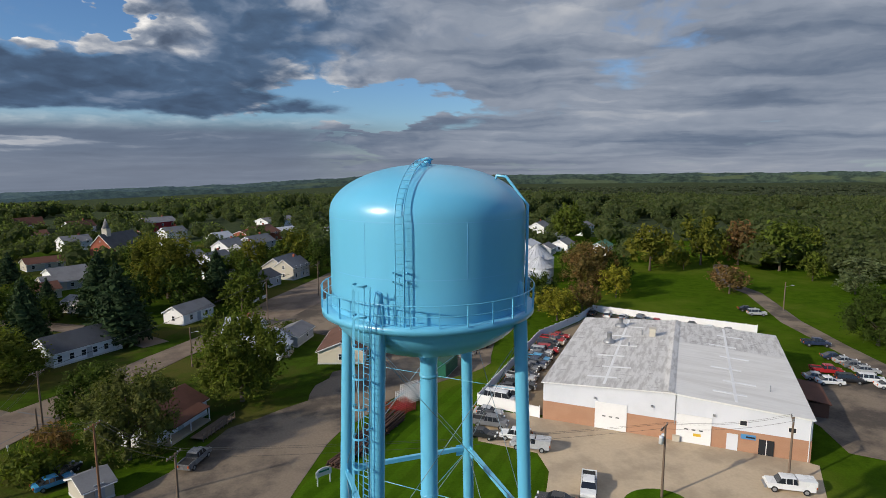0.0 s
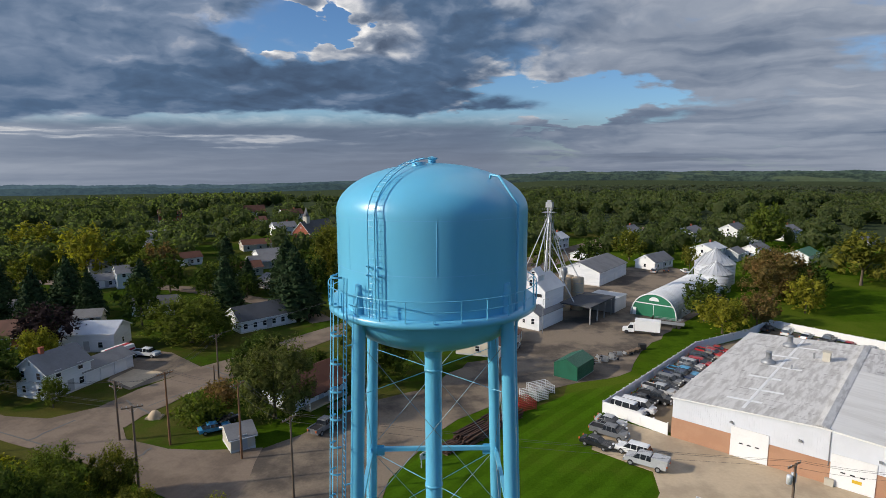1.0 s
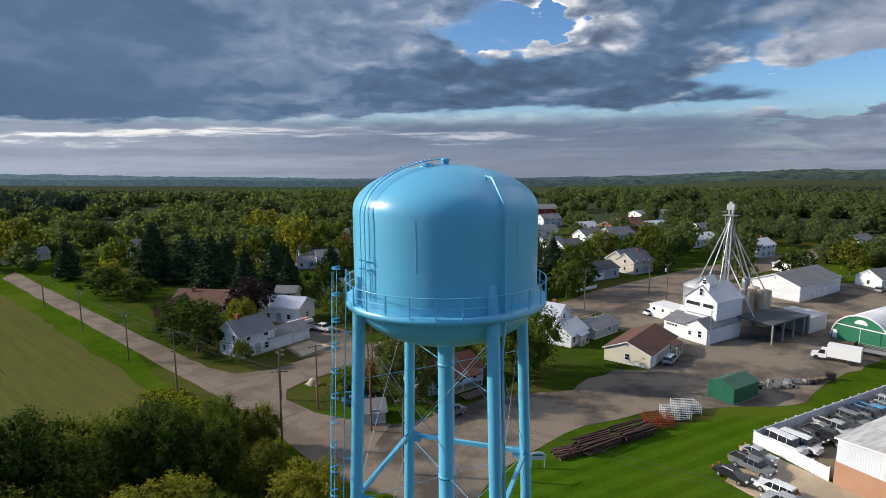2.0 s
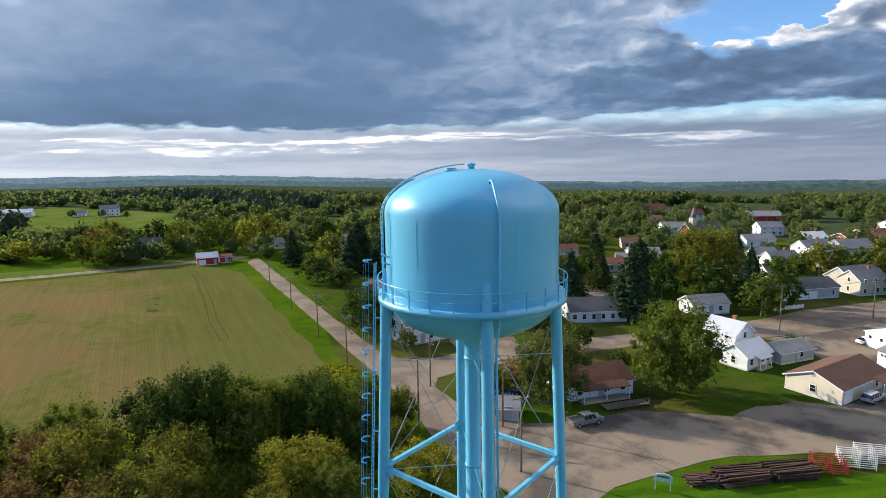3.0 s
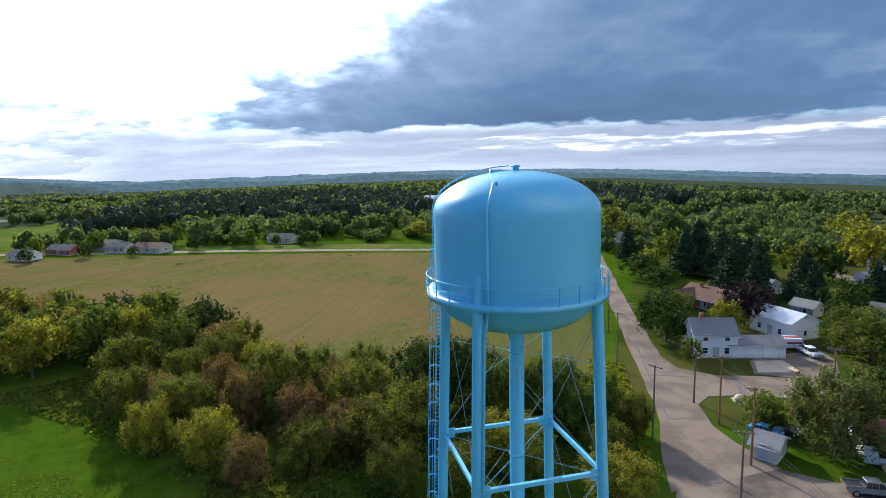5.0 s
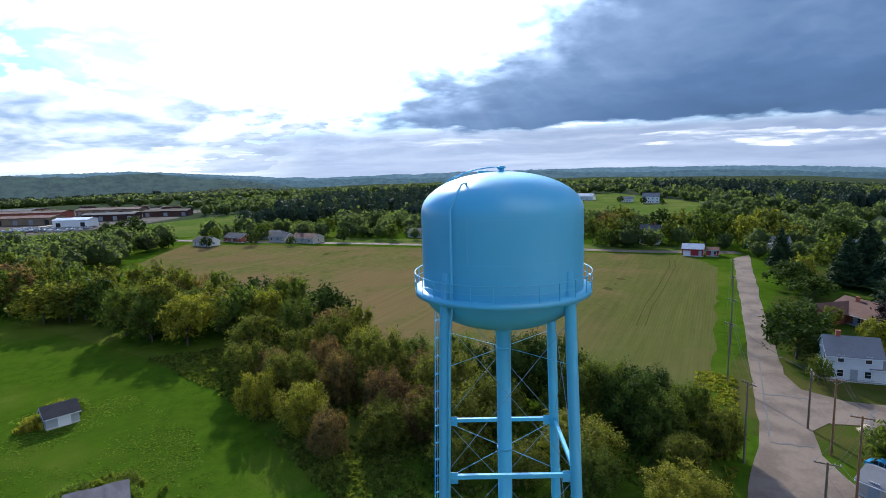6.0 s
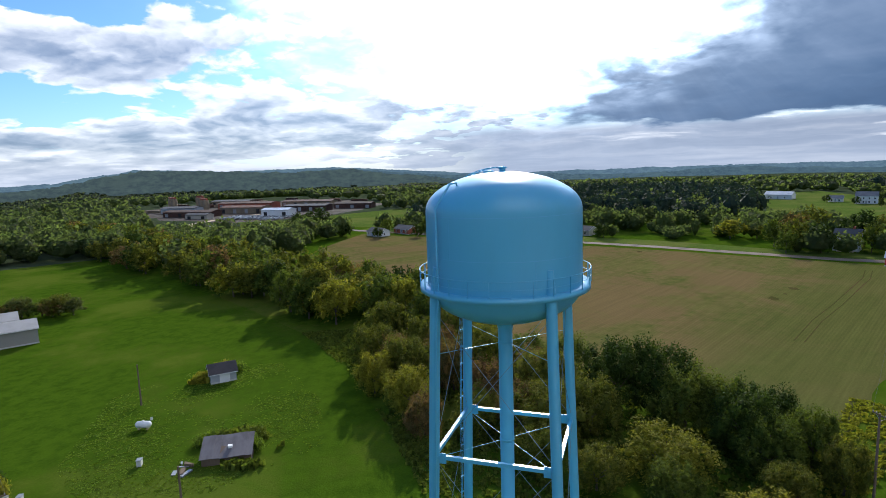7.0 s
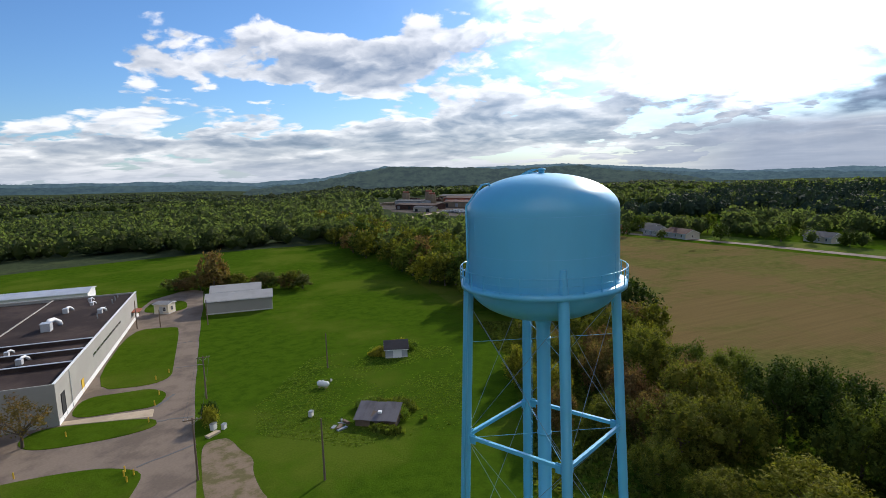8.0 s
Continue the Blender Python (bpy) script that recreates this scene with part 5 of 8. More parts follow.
# the feed mill
def mill():
    P, U = Vector((45.0, 136.1, 0)), -40.0
    F = thing("feed_mill", at(P.x, P.y, 0, U), "white feed mill with tall gabled head house", "feed mill")   # x to the right along the front, y to the back
    def wing(cx, cy, length, width, eave, rise, wall, roof, along_y=True, label=""):
        w = part("wing", gable_wall(Mesher(), length, width, eave, rise), M[wall], F, label)
        w.matrix_basis = at(cx, cy, 0, 90 if along_y else 0)
        for sg in (-1, 1):
            part("roof", roof_side(length, width, eave, rise, sg, 0.3), M[roof], w)
        return w
    head = wing(-5.0, 9.2, 9.5, 8.0, 8.7, 3.2, "whitesiding", "metalroof", label="tall white head house with metal roof")
    wing(-4.6, 6.2, 3.0, 2.6, 12.4, 1.5, "white", "metalroof", label="cupola on the head house")
    window(F, -4.6, 4.7, 12.3, 0.9, 0.9, 0)
    window(F, -5.0, 4.4, 9.6, 0.8, 1.6, 0)
    part("sign_bar", Mesher().box(-6.9, 4.38, 7.1, 3.4, 0.06, 0.75), M["black"], F, "dark lettering shown as a bar")
    part("sign_bar", Mesher().box(-3.1, 4.38, 7.1, 2.4, 0.06, 0.75), M["black"], F, "dark lettering shown as a bar")
    part("sign_bar", Mesher().box(-5.2, 4.38, 5.1, 6.5, 0.06, 0.22), M["steel"], F)
    right = wing(-2.6, 6.0, 12.0, 5.2, 3.7, 1.5, "whitesiding", "greyroof", label="white wing with grey roof")
    window(F, -1.7, 0.0, 1.4, 0.9, 1.4, 0)
    window(F, -4.2, 0.0, 1.4, 0.7, 0.9, 0)
    part("annex", Mesher().box(-8.2, 3.0, 0, 6.0, 5.6, 3.2), M["white"], F)
    part("annex_roof", Mesher().solid([(-11.5, -0.2, 3.2), (-4.9, -0.2, 3.2), (-4.9, 5.0, 4.6), (-11.5, 5.0, 4.6), (-11.5, -0.2, 3.35), (-4.9, -0.2, 3.35), (-4.9, 5.0, 4.75), (-11.5, 5.0, 4.75)],
                                      [(3, 2, 1, 0), (4, 5, 6, 7), (0, 1, 5, 4), (1, 2, 6, 5), (2, 3, 7, 6), (3, 0, 4, 7)]), M["greyroof"], F)
    for q in range(4):
        part("name_plate", Mesher().box(-10.2 + 0.75 * q, 0.18, 2.3, 0.55, 0.05, 0.4), M["black"], F)
    store = part("store", Mesher().box(-17.2, 12.0, 0, 11.0, 5.5, 3.1).box(-17.2, 12.0, 3.1, 11.4, 5.9, 0.18), M["white"], F, "low white flat-roofed store")
    for q in range(4):
        window(F, -21.3 + 2.6 * q, 9.25, 1.9, 0.7, 0.7, 0, bars=0)
    door(F, -15.6, 9.25, 0.1, 1.1, 2.1, 0)
    part("satellite_dish", Mesher().lathe([(0.001, 0), (0.35, 0.05), (0.55, 0.16), (0.55, 0.19), (0.001, 0.03)], 16), M["white"], F).matrix_basis = pose(-13.5, 10.0, 3.9, 60, 0, 20)
    # loading canopy and small store behind it
    part("canopy_roof", Mesher().box(3.2, 19.5, 4.3, 8.6, 15.0, 0.3), M["darkroof"], F)
    part("canopy_wall", Mesher().box(3.2, 26.8, 0, 8.4, 0.25, 4.3), M["steel"], F)
    for q in (12.4, 16.6, 20.8, 24.9):
        part("canopy_post", Mesher().box(7.2, q, 0, 0.3, 0.3, 4.3), M["steel"], F)
    part("side_store", Mesher().box(3.4, 31.0, 0, 8.0, 7.5, 3.6).box(3.4, 31.0, 3.6, 8.4, 7.9, 0.2), M["blockwall"], F, "grey block store")
    # steel bin and concrete silos
    bin_ = part("steel_bin", Mesher().lathe([(0.001, 10.4), (0.5, 10.3), (3.9, 8.3), (3.9, 8.2), (3.8, 8.2), (3.8, 0)], 36, -15.2, 18.5), M["binsteel"], F, "ribbed steel grain bin with cone roof")
    for k in range(24):
        a = 2 * math.pi * k / 24
        part("roof_rib", Mesher().beam((-15.2 + 0.5 * math.cos(a), 18.5 + 0.5 * math.sin(a), 10.33), (-15.2 + 3.85 * math.cos(a), 18.5 + 3.85 * math.sin(a), 8.36), 0.06, 0.08), M["steel"], bin_)
    for cx, cy in ((-4.6, 21.6), (-2.2, 24.6), (-5.6, 25.4)):
        s = part("silo", Mesher().lathe([(0.001, 8.9), (1.55, 8.8), (1.6, 8.6), (1.6, 0)], 24, cx, cy), M["concrete"], F, "grey concrete silo")
        for zz in (2.5, 5.0, 7.4):
            part("silo_band", Mesher().lathe([(1.6, zz), (1.64, zz + 0.05), (1.6, zz + 0.1)], 24, cx, cy), M["steel"], s)
    part("cyclone", Mesher().lathe([(0.001, 12.3), (0.9, 12.1), (0.9, 11.0), (0.25, 9.0), (0.25, 8.8)], 20, -3.6, 19.0), M["steel"], F)
    # bucket elevator with its spouts
    ex, ey, top = -7.2, 17.0, 28.3
    leg = part("elevator_leg", Mesher().box(ex - 0.45, ey, 0, 0.35, 0.45, top).box(ex + 0.45, ey, 0, 0.35, 0.45, top), M["steel"], F, "tall steel bucket elevator")
    part("elevator_head", Mesher().box(ex, ey, top - 0.3, 1.9, 0.9, 1.4).box(ex, ey, top + 1.1, 1.0, 0.8, 0.5), M["steel"], leg)
    part("platform", Mesher().box(ex, ey, top - 1.6, 3.2, 2.4, 0.1).box(ex, ey - 1.2, top - 0.7, 3.2, 0.06, 0.06).box(ex, ey + 1.2, top - 0.7, 3.2, 0.06, 0.06), M["steel"], leg)
    lattice = Mesher()
    for zz in range(0, 26, 2):
        for sg in (-1, 1):
            lattice.tube((ex - 0.9, ey + sg * 0.7, zz), (ex + 0.9, ey + sg * 0.7, zz + 2), 0.04, 5).tube((ex + 0.9, ey + sg * 0.7, zz), (ex - 0.9, ey + sg * 0.7, zz + 2), 0.04, 5)
    for sx in (-0.9, 0.9):
        for sg in (-1, 1):
            lattice.tube((ex + sx, ey + sg * 0.7, 0), (ex + sx, ey + sg * 0.7, 27), 0.06, 6)
    part("lattice", lattice, M["steel"], leg)
    for tx, ty, tz, z0 in ((-15.2, 18.5, 10.5, 26.5), (-4.6, 21.6, 9.0, 25), (-2.2, 24.6, 9.0, 24.5), (-5.6, 25.4, 9.0, 26), (-5.0, 11.0, 11.6, 27), (-6.5, 8.0, 10.8, 26), (-3.6, 19.0, 12.3, 20), (2.0, 14.0, 4.6, 16)):
        part("spout", Mesher().tube((ex, ey, z0), (tx, ty, tz), 0.14, 8), M["binsteel"], leg)
    lamp = part("yard_lamp", Mesher().tube((1.6, -1.2, 0), (1.6, -1.2, 8.2), 0.08, 8).tube((1.6, -1.2, 8.2), (2.6, -1.2, 8.5), 0.05, 6).box(2.8, -1.2, 8.4, 0.6, 0.25, 0.15), M["steel"], F)


mill()
house(75.0, 198.0, 52, 24, 14, 4.4, 2.6, "whitesiding", "greyroof", "long white storage shed with grey roof", (0, 0, 0, 0), name="storage_shed", category="shed", doors=(), garage=5)

# arched metal store with green end wall
Q = thing("arched_store", at(76.6, 147.4, 0, 49.0), "half-round metal store with a green end wall", "store")
QL, QR, QH = 33.0, 5.9, 6.1
arc = [(-QR * math.cos(math.pi * i / 24), QH * math.sin(math.pi * i / 24) ** 0.9) for i in range(25)]
shell = Mesher()
for i in range(24):
    (a, b), (c, d) = arc[i], arc[i + 1]
    shell.solid([(0, a, b), (QL, a, b), (QL, c, d), (0, c, d)], [(0, 1, 2, 3)], True)
part("arch_shell", shell, M["quonset"], Q)
for k in range(34):
    rib = Mesher()
    for i in range(0, 24):
        rib.beam((k * QL / 33, arc[i][0] * 1.004, arc[i][1] * 1.004), (k * QL / 33, arc[i + 1][0] * 1.004, arc[i + 1][1] * 1.004), 0.10, 0.05)
    part("arch_rib", rib, M["quonset"], Q)
def end_wall(x):
    m = Mesher()
    m.solid([(x, a * 0.985, b * 0.985) for a, b in arc], [tuple(range(25))])
    m.solid([(x + 0.12, a * 0.985, b * 0.985) for a, b in arc], [tuple(reversed(range(25)))])
    return m
part("end_wall", end_wall(0.1), M["green"], Q, "dark green painted end wall")
part("end_wall", end_wall(QL - 0.3), M["green"], Q)
part("end_trim", chain(Mesher(), [(0.0, a, b) for a, b in arc], 0.17, 6), M["white"], Q)
part("door_header", Mesher().box(0.02, 0, 3.35, 0.12, 9.6, 0.22), M["white"], Q)
for sg in (-1, 1):
    part("sliding_door", Mesher().box(0.04, sg * 2.0, 0.1, 0.1, 3.9, 3.2), M["green"], Q)
part("door_gap", Mesher().box(-0.02, 0, 0.1, 0.05, 0.1, 3.2), M["white"], Q)
fan = [(-0.03, 1.3 * math.cos(math.pi * i / 12), 4.3 + 1.0 * math.sin(math.pi * i / 12)) for i in range(13)]
part("fanlight", Mesher().solid(fan + [(0.05, y, z) for _, y, z in fan], [tuple(range(13)), tuple(reversed(range(13, 26)))] + [(i, (i + 1) % 13, 13 + (i + 1) % 13, 13 + i) for i in range(13)]), M["white"], Q)
part("side_door", Mesher().box(-0.03, 5.0, 0.1, 0.1, 0.95, 1.9), M["white"], Q)

def grain_bin(x, y, r, wall_h, cone_h, label):
    B = thing("grain_bin", at(x, y), label, "grain bin", "grain bins")
    part("bin_wall", Mesher().lathe([(r, 0), (r, wall_h), (0.001, wall_h)], 40), M["quonset"], B)
    part("cone_roof", Mesher().lathe([(r + 0.15, wall_h), (0.5, wall_h + cone_h), (0.5, wall_h + cone_h + 0.3), (0.001, wall_h + cone_h + 0.35)], 40), M["binsteel"], B)
    for k in range(20):
        a = 2 * math.pi * k / 20
        part("roof_rib", Mesher().beam((0.5 * math.cos(a), 0.5 * math.sin(a), wall_h + cone_h + 0.03), ((r + 0.1) * math.cos(a), (r + 0.1) * math.sin(a), wall_h + 0.05), 0.06, 0.08), M["steel"], B)
    for zz in np.arange(1.0, wall_h, 1.0):
        part("hoop", Mesher().lathe([(r, zz), (r + 0.03, zz + 0.05), (r, zz + 0.1)], 40), M["steel"], B)
    return B
grain_bin(107.5, 178.5, 4.6, 5.4, 3.4, "squat white grain bin with a cone roof")
grain_bin(113.0, 190.5, 6.2, 6.5, 4.6, "large pale grain bin with a ribbed cone roof")
auger = thing("grain_auger", at(101, 182, 0, 20), "long steel grain auger resting on the bins", "auger")
part("auger_tube", Mesher().tube((-14, -8, 1.0), (6.5, 0.5, 10.8), 0.18, 8), M["binsteel"], auger)
part("auger_frame", Mesher().tube((-4, -4, 0), (-2, -3.0, 6.5), 0.07, 6).tube((-3, -5, 0), (-2, -3.0, 6.5), 0.07, 6), M["steel"], auger)

# green tarpaulin shelter in the yard
S = thing("tarpaulin_shelter", at(46.6, 108.2, 0, 50), "dark green tarpaulin shelter in the yard", "shelter")
part("cover", gable_wall(Mesher(), 7.0, 4.8, 2.7, 1.1), M["tarp"], S)
for sg in (-1, 1):
    part("cover_roof", roof_side(7.0, 4.8, 2.7, 1.1, sg, 0.05, 0.05), M["tarp"], S)
part("base_frame", Mesher().box(0, -2.45, 0, 7.2, 0.1, 0.12).box(0, 2.45, 0, 7.2, 0.1, 0.12), M["steel"], S)

# further houses of the town
FAR = [(29, 217, 50, 10, 8, 4.4, 2.6, "beige", "greyroof"), (103, 217, 40, 13, 8, 3.0, 2.4, "white", "greyroof"), (130, 231, 40, 11, 9, 5.2, 1.8, "white", "metalroof"),
       (76, 265, 50, 10, 8, 5.0, 2.2, "white", "metalroof"), (82, 236, 48, 12, 7, 2.8, 1.4, "white", "greyroof"), (145, 283, 45, 14, 9, 5.5, 2.0, "white", "greyroof"),
       (161, 262, 30, 12, 8, 3.2, 1.8, "white", "metalroof"), (8, 278, 50, 12, 9, 4.5, 2.8, "white", "greyroof"), (20, 284, 48, 14, 10, 5.0, 2.8, "greysiding", "greyroof"),
       (4, 306, 45, 10, 8, 5.0, 2.4, "white", "metalroof"), (-102, 408, 30, 14, 10, 5.0, 4.0, "white", "rustroof"), (-72, 388, 40, 14, 9, 5.0, 3.0, "white", "rustroof")]
MORE = [(22, 322, 40, 22, 12, 4.5, 2.0, "redbrick", "rustroof"), (36, 390, 40, 24, 12, 4.5, 2.0, "white", "greyroof"), (-60, 268, 30, 13, 8, 2.8, 1.8, "beige", "rustroof"),
        (-46, 240, 35, 12, 8, 2.8, 1.8, "white", "greyroof"), (-43, 224, 30, 14, 8, 2.8, 1.8, "beige", "greyroof"), (55, 288, 45, 16, 10, 3.5, 2.2, "white", "metalroof"),
        (-95, 207, 35, 10, 7, 4.5, 1.8, "white", "greyroof"), (-86, 190.5, 35, 8, 6, 2.6, 1.6, "white", "greyroof"), (-108, 264, 30, 12, 8, 3.0, 2.0, "white", "greyroof"),
        (-76, 230, 40, 10, 7, 3.0, 1.8, "white", "rustroof"), (-119, 294, 35, 16, 10, 3.5, 2.2, "white", "greyroof"), (-32, 391, 35, 18, 12, 6.0, 2.4, "redpaint", "greyroof")]
LAST = [(-168, 189, 60, 12, 8, 5.0, 2.2, "white", "greyroof"), (-256, -104, 60, 12, 8, 2.8, 2.0, "white", "darkroof"), (-270, -92, 60, 14, 8, 2.8, 2.0, "redbrick", "darkroof"),
        (-267, -66, 60, 12, 8, 2.8, 2.0, "beige", "darkroof"), (-260, -50, 60, 16, 9, 2.8, 2.0, "beige", "redroof"), (-270, 12, 60, 14, 8, 2.8, 2.0, "beige", "darkroof"),
        (-282, -76, 60, 16, 9, 2.8, 2.0, "greysiding", "darkroof"), (118, 292, 45, 12, 9, 4.5, 2.5, "white", "greyroof"), (60, 320, 45, 12, 9, 4.5, 2.5, "white", "greyroof"),
        (175, 300, 45, 14, 9, 4.5, 2.5, "white", "greyroof"), (165, 226, 42, 14, 8, 3.4, 2.0, "white", "green"), (-128, 168, 25, 14, 9, 2.8, 1.8, "beige", "redroof"),
        (15, 263, 48, 12, 9, 4.8, 2.6, "greysiding", "greyroof"), (3, 240, 50, 11, 8, 4.8, 2.6, "white", "greyroof"), (24, 336, 40, 14, 9, 4.5, 2.4, "redbrick", "redroof"), (37, 338, 40, 12, 9, 3.4, 2.0, "white", "metalroof")]
EXTRA = [(-17, 302, 45, 14, 8, 3.2, 2.2, "white", "greyroof"), (-7, 262, 48, 10, 7, 3.0, 2.0, "white", "greyroof"), (-6, 227, 50, 9, 7, 3.0, 2.2, "white", "darkroof"), (4.5, 222, 48, 9, 7, 3.2, 2.4, "white", "greyroof"), (-60, 319, 35, 12, 9, 4.6, 2.4, "white", "greyroof"),
         (-90, 367, 30, 14, 9, 3.2, 2.0, "beige", "rustroof"), (-153, 394, 25, 14, 10, 5.0, 2.6, "redbrick", "rustroof"), (-47.5, 209, 30, 12, 8, 2.8, 1.8, "beige", "rustroof"), (154, 240, 40, 11, 8, 3.2, 2.2, "white", "greyroof"), (141, 233, 45, 9, 7, 3.0, 1.8, "greysiding", "greyroof"),
         (196, 290, 30, 14, 9, 4.6, 2.4, "white", "greyroof"), (215, 262, 40, 12, 8, 3.0, 2.0, "beige", "greyroof"), (292, 212, 20, 15, 9, 3.0, 2.0, "white", "darkroof"), (-20, 344, 40, 12, 8, 4.6, 2.4, "white", "greyroof")]
COLOUR = {"white": "white", "beige": "tan", "greysiding": "grey", "redbrick": "red brick", "redpaint": "red", "greyroof": "grey", "metalroof": "pale metal", "rustroof": "rust-brown", "darkroof": "dark", "redroof": "brown", "green": "green"}
for hx, hy, ht, hl, hw, he, hr, wm, rm in FAR + MORE + LAST + EXTRA:
    house(hx, hy, ht, hl, hw, he, hr, wm, rm, f"{COLOUR[wm]} town house with a {COLOUR[rm]} gable roof", (3, 3, 1, 1), storeys=2 if he > 4.3 else 1, group="town houses", chimney=(hl * 0.2, 0.4) if he > 4.3 else None)

# church
C = house(-38, 293, 60, 20, 11, 5.0, 5.5, "redbrick", "darkroof", "red brick church with steep dark roof", (4, 4, 1, 1), name="church", category="church")
part("steeple", Mesher().box(-6, 0, 9.0, 2.4, 2.4, 4.0), M["beige"], C)
part("spire", Mesher().lathe([(0.001, 17.5), (1.9, 13), (1.8, 12.9)], 4, -6, 0), M["greyroof"], C)

# farmsteads west of the field
B = house(-186.4, 129.4, 66, 8.0, 6.5, 3.2, 1.6, "redpaint", "metalroof", "red farm shop with pale roof at the crossroads", (1, 1, 1, 1), garage=1, name="barn", category="barn")
house(-184.4, 136.6, 66, 4.6, 5, 2.6, 0.8, "redpaint", "rustroof", "small red lean-to beside the farm shop", (1, 0, 0, 0), name="shed", category="shed")
house(-224, 124, 66, 9, 9, 6.0, 2.8, "whitesiding", "darkroof", "white two-storey farmhouse with dark roof", (3, 3, 2, 2), storeys=2, chimney=(2, 0), porch=(0, 6, 2), name="farmhouse")
house(-203, 169, 72, 16, 8, 2.8, 2.0, "beige", "greyroof", "low house with a broad grey carport roof", (2, 2, 1, 1), porch=(-3, 7, 4))
house(-470, 205, 70, 14, 9, 6.0, 3.0, "white", "greyroof", "white farmhouse on the meadow slope", (4, 4, 2, 2), storeys=2, name="farmhouse")
house(-490, 190, 70, 10, 7, 3.0, 2.0, "white", "greyroof", "white outbuilding beside the farmhouse", (2, 2, 0, 0), name="shed", category="shed")
house(-530, 158, 60, 22, 10, 4.0, 2.5, "white", "metalroof", "long white barn on the hill", (2, 2, 0, 0), name="barn", category="barn")

# long factory south of the tower
L = thing("factory", at(26.5, -56.6, 0, -120.8), "long low factory with black tar roof", "factory")     # x along the front, y to the east
part("front_wall", Mesher().box(41.4, 0.15, 0, 82.8, 0.3, 7.4), M["factorywall"], L, "pale grey block wall")
part("side_wall", Mesher().box(0.15, 30, 0, 0.3, 59.4, 7.4), M["factorywall"], L)
part("side_wall", Mesher().box(82.65, 30, 0, 0.3, 59.4, 7.4), M["factorywall"], L)
part("back_wall", Mesher().box(41.4, 59.85, 0, 82.8, 0.3, 7.4), M["factorywall"], L)
part("roof", Mesher().box(15.3, 30, 6.3, 30, 59.4, 0.3), M["tarroof"], L, "black tar roof with stepped bays")
part("roof", Mesher().box(56.4, 10.8, 6.7, 52, 21.0, 0.3), M["tarroof"], L, "black tar roof")
part("roof", Mesher().box(56.4, 40.6, 6.3, 52, 38.2, 0.3), M["tarroof"], L, "black tar roof")
part("parapet", Mesher().box(41.4, 0.15, 7.4, 82.9, 0.45, 0.12), M["white"], L)
part("parapet", Mesher().box(56.4, 21.4, 6.6, 52, 0.3, 0.62), M["factorywall"], L)
for q in (13.2, 22.2, 30.3):
    bay = part("roof_step", Mesher().box(q, 30, 6.5, 0.5, 59, 0.9), M["tarroof"], L, "raised bay edge with a pale metal cap")
    part("cap", Mesher().box(q, 30, 7.4, 0.56, 59, 0.10), M["metalroof"], bay)
for q, r, s in ((43.5, 12.6, 1.5), (62.5, 13.4, 0.9), (58.1, 4.6, 0.8), (70, 9, 0.6), (76, 10.7, 0.6), (52, 30, 1.2), (66, 33, 0.9), (18.3, 10.5, 0.8), (26, 15, 0.6)):
    base = 7.0 if q > 31 and r < 21 else 6.6
    unit = part("roof_unit", Mesher().box(q, r, base, 1.5 * s, 1.3 * s, 1.2 * s).box(q, r, base + 1.2 * s, 1.7 * s, 1.5 * s, 0.1), M["binsteel"], L, "pale metal roof unit with duct")
    part("duct", chain(Mesher(), [(q + 0.4 * s, r, base + 0.9 * s), (q + 1.6 * s, r, base + 1.2 * s), (q + 2.8 * s, r - 0.3 * s, base + 1.1 * s), (q + 3.4 * s, r - 0.9 * s, base + 0.5 * s), (q + 3.5 * s, r - 1.0 * s, base)], 0.36 * s, 10), M["white"], unit)
for q in (52, 61, 70, 74, 78):
    part("roof_pipe", Mesher().tube((q, 4, 6.9), (q, 4, 8.2), 0.14, 8), M["steel"], L)
part("gutter", Mesher().tube((8.5, -0.12, 0.2), (8.5, -0.12, 7.2), 0.07, 8), M["binsteel"], L)
door(L, 3.6, 0.0, 0.0, 2.0, 4.6, 0, M["black"], "tall_door")
door(L, 16.5, 0.0, 0.0, 1.5, 2.6, 0, M["yellow"], "yellow_door")
for i in range(9):
    window(L, 28 + i * 3.4, 0.0, 4.3, 2.9, 0.6, 0, M["factorywall"], 0)
part("lower_band", Mesher().box(41.4, -0.05, 0, 82.8, 0.1, 1.0), M["white"], L)
part("canopy", Mesher().box(75, -1.0, 3.2, 5, 2.2, 0.2), M["redbrick"], L)

house(-38.6, -108.8, 147, 19.0, 9.0, 3.9, 1.5, "factorywall", "barnroof", "long pale metal barn on the grass", (0, 0, 0, 0), name="barn", category="barn", doors=(), group="metal barns")
house(-42.8, -117.8, 147, 15.0, 8.0, 4.6, 1.4, "factorywall", "barnroof", "second pale metal barn behind the first", (0, 0, 0, 0), name="barn", category="barn", doors=(), group="metal barns")
house(-22.5, -124.5, 125, 4.5, 4.0, 3.1, 0.25, "cream", "greyroof", "small pale gatehouse beside the lane", (1, 1, 1, 1), name="gatehouse", category="gatehouse")
house(-5, -178, 150, 30, 12, 3.0, 0.9, "white", "metalroof", "white flat shed behind the factory", (0, 0, 0, 0), doors=(), name="shed", category="shed")
SA = house(-33.6, -36.0, 137, 4.8, 3.8, 2.1, 1.3, "greysiding", "shedroof", "old grey wooden shed overgrown with weeds", (0, 0, 0, 0), doors=(), name="shed", category="shed")
door(SA, 0.2, -1.9, 0.0, 1.7, 1.7, 0, M["white"], "double_door")
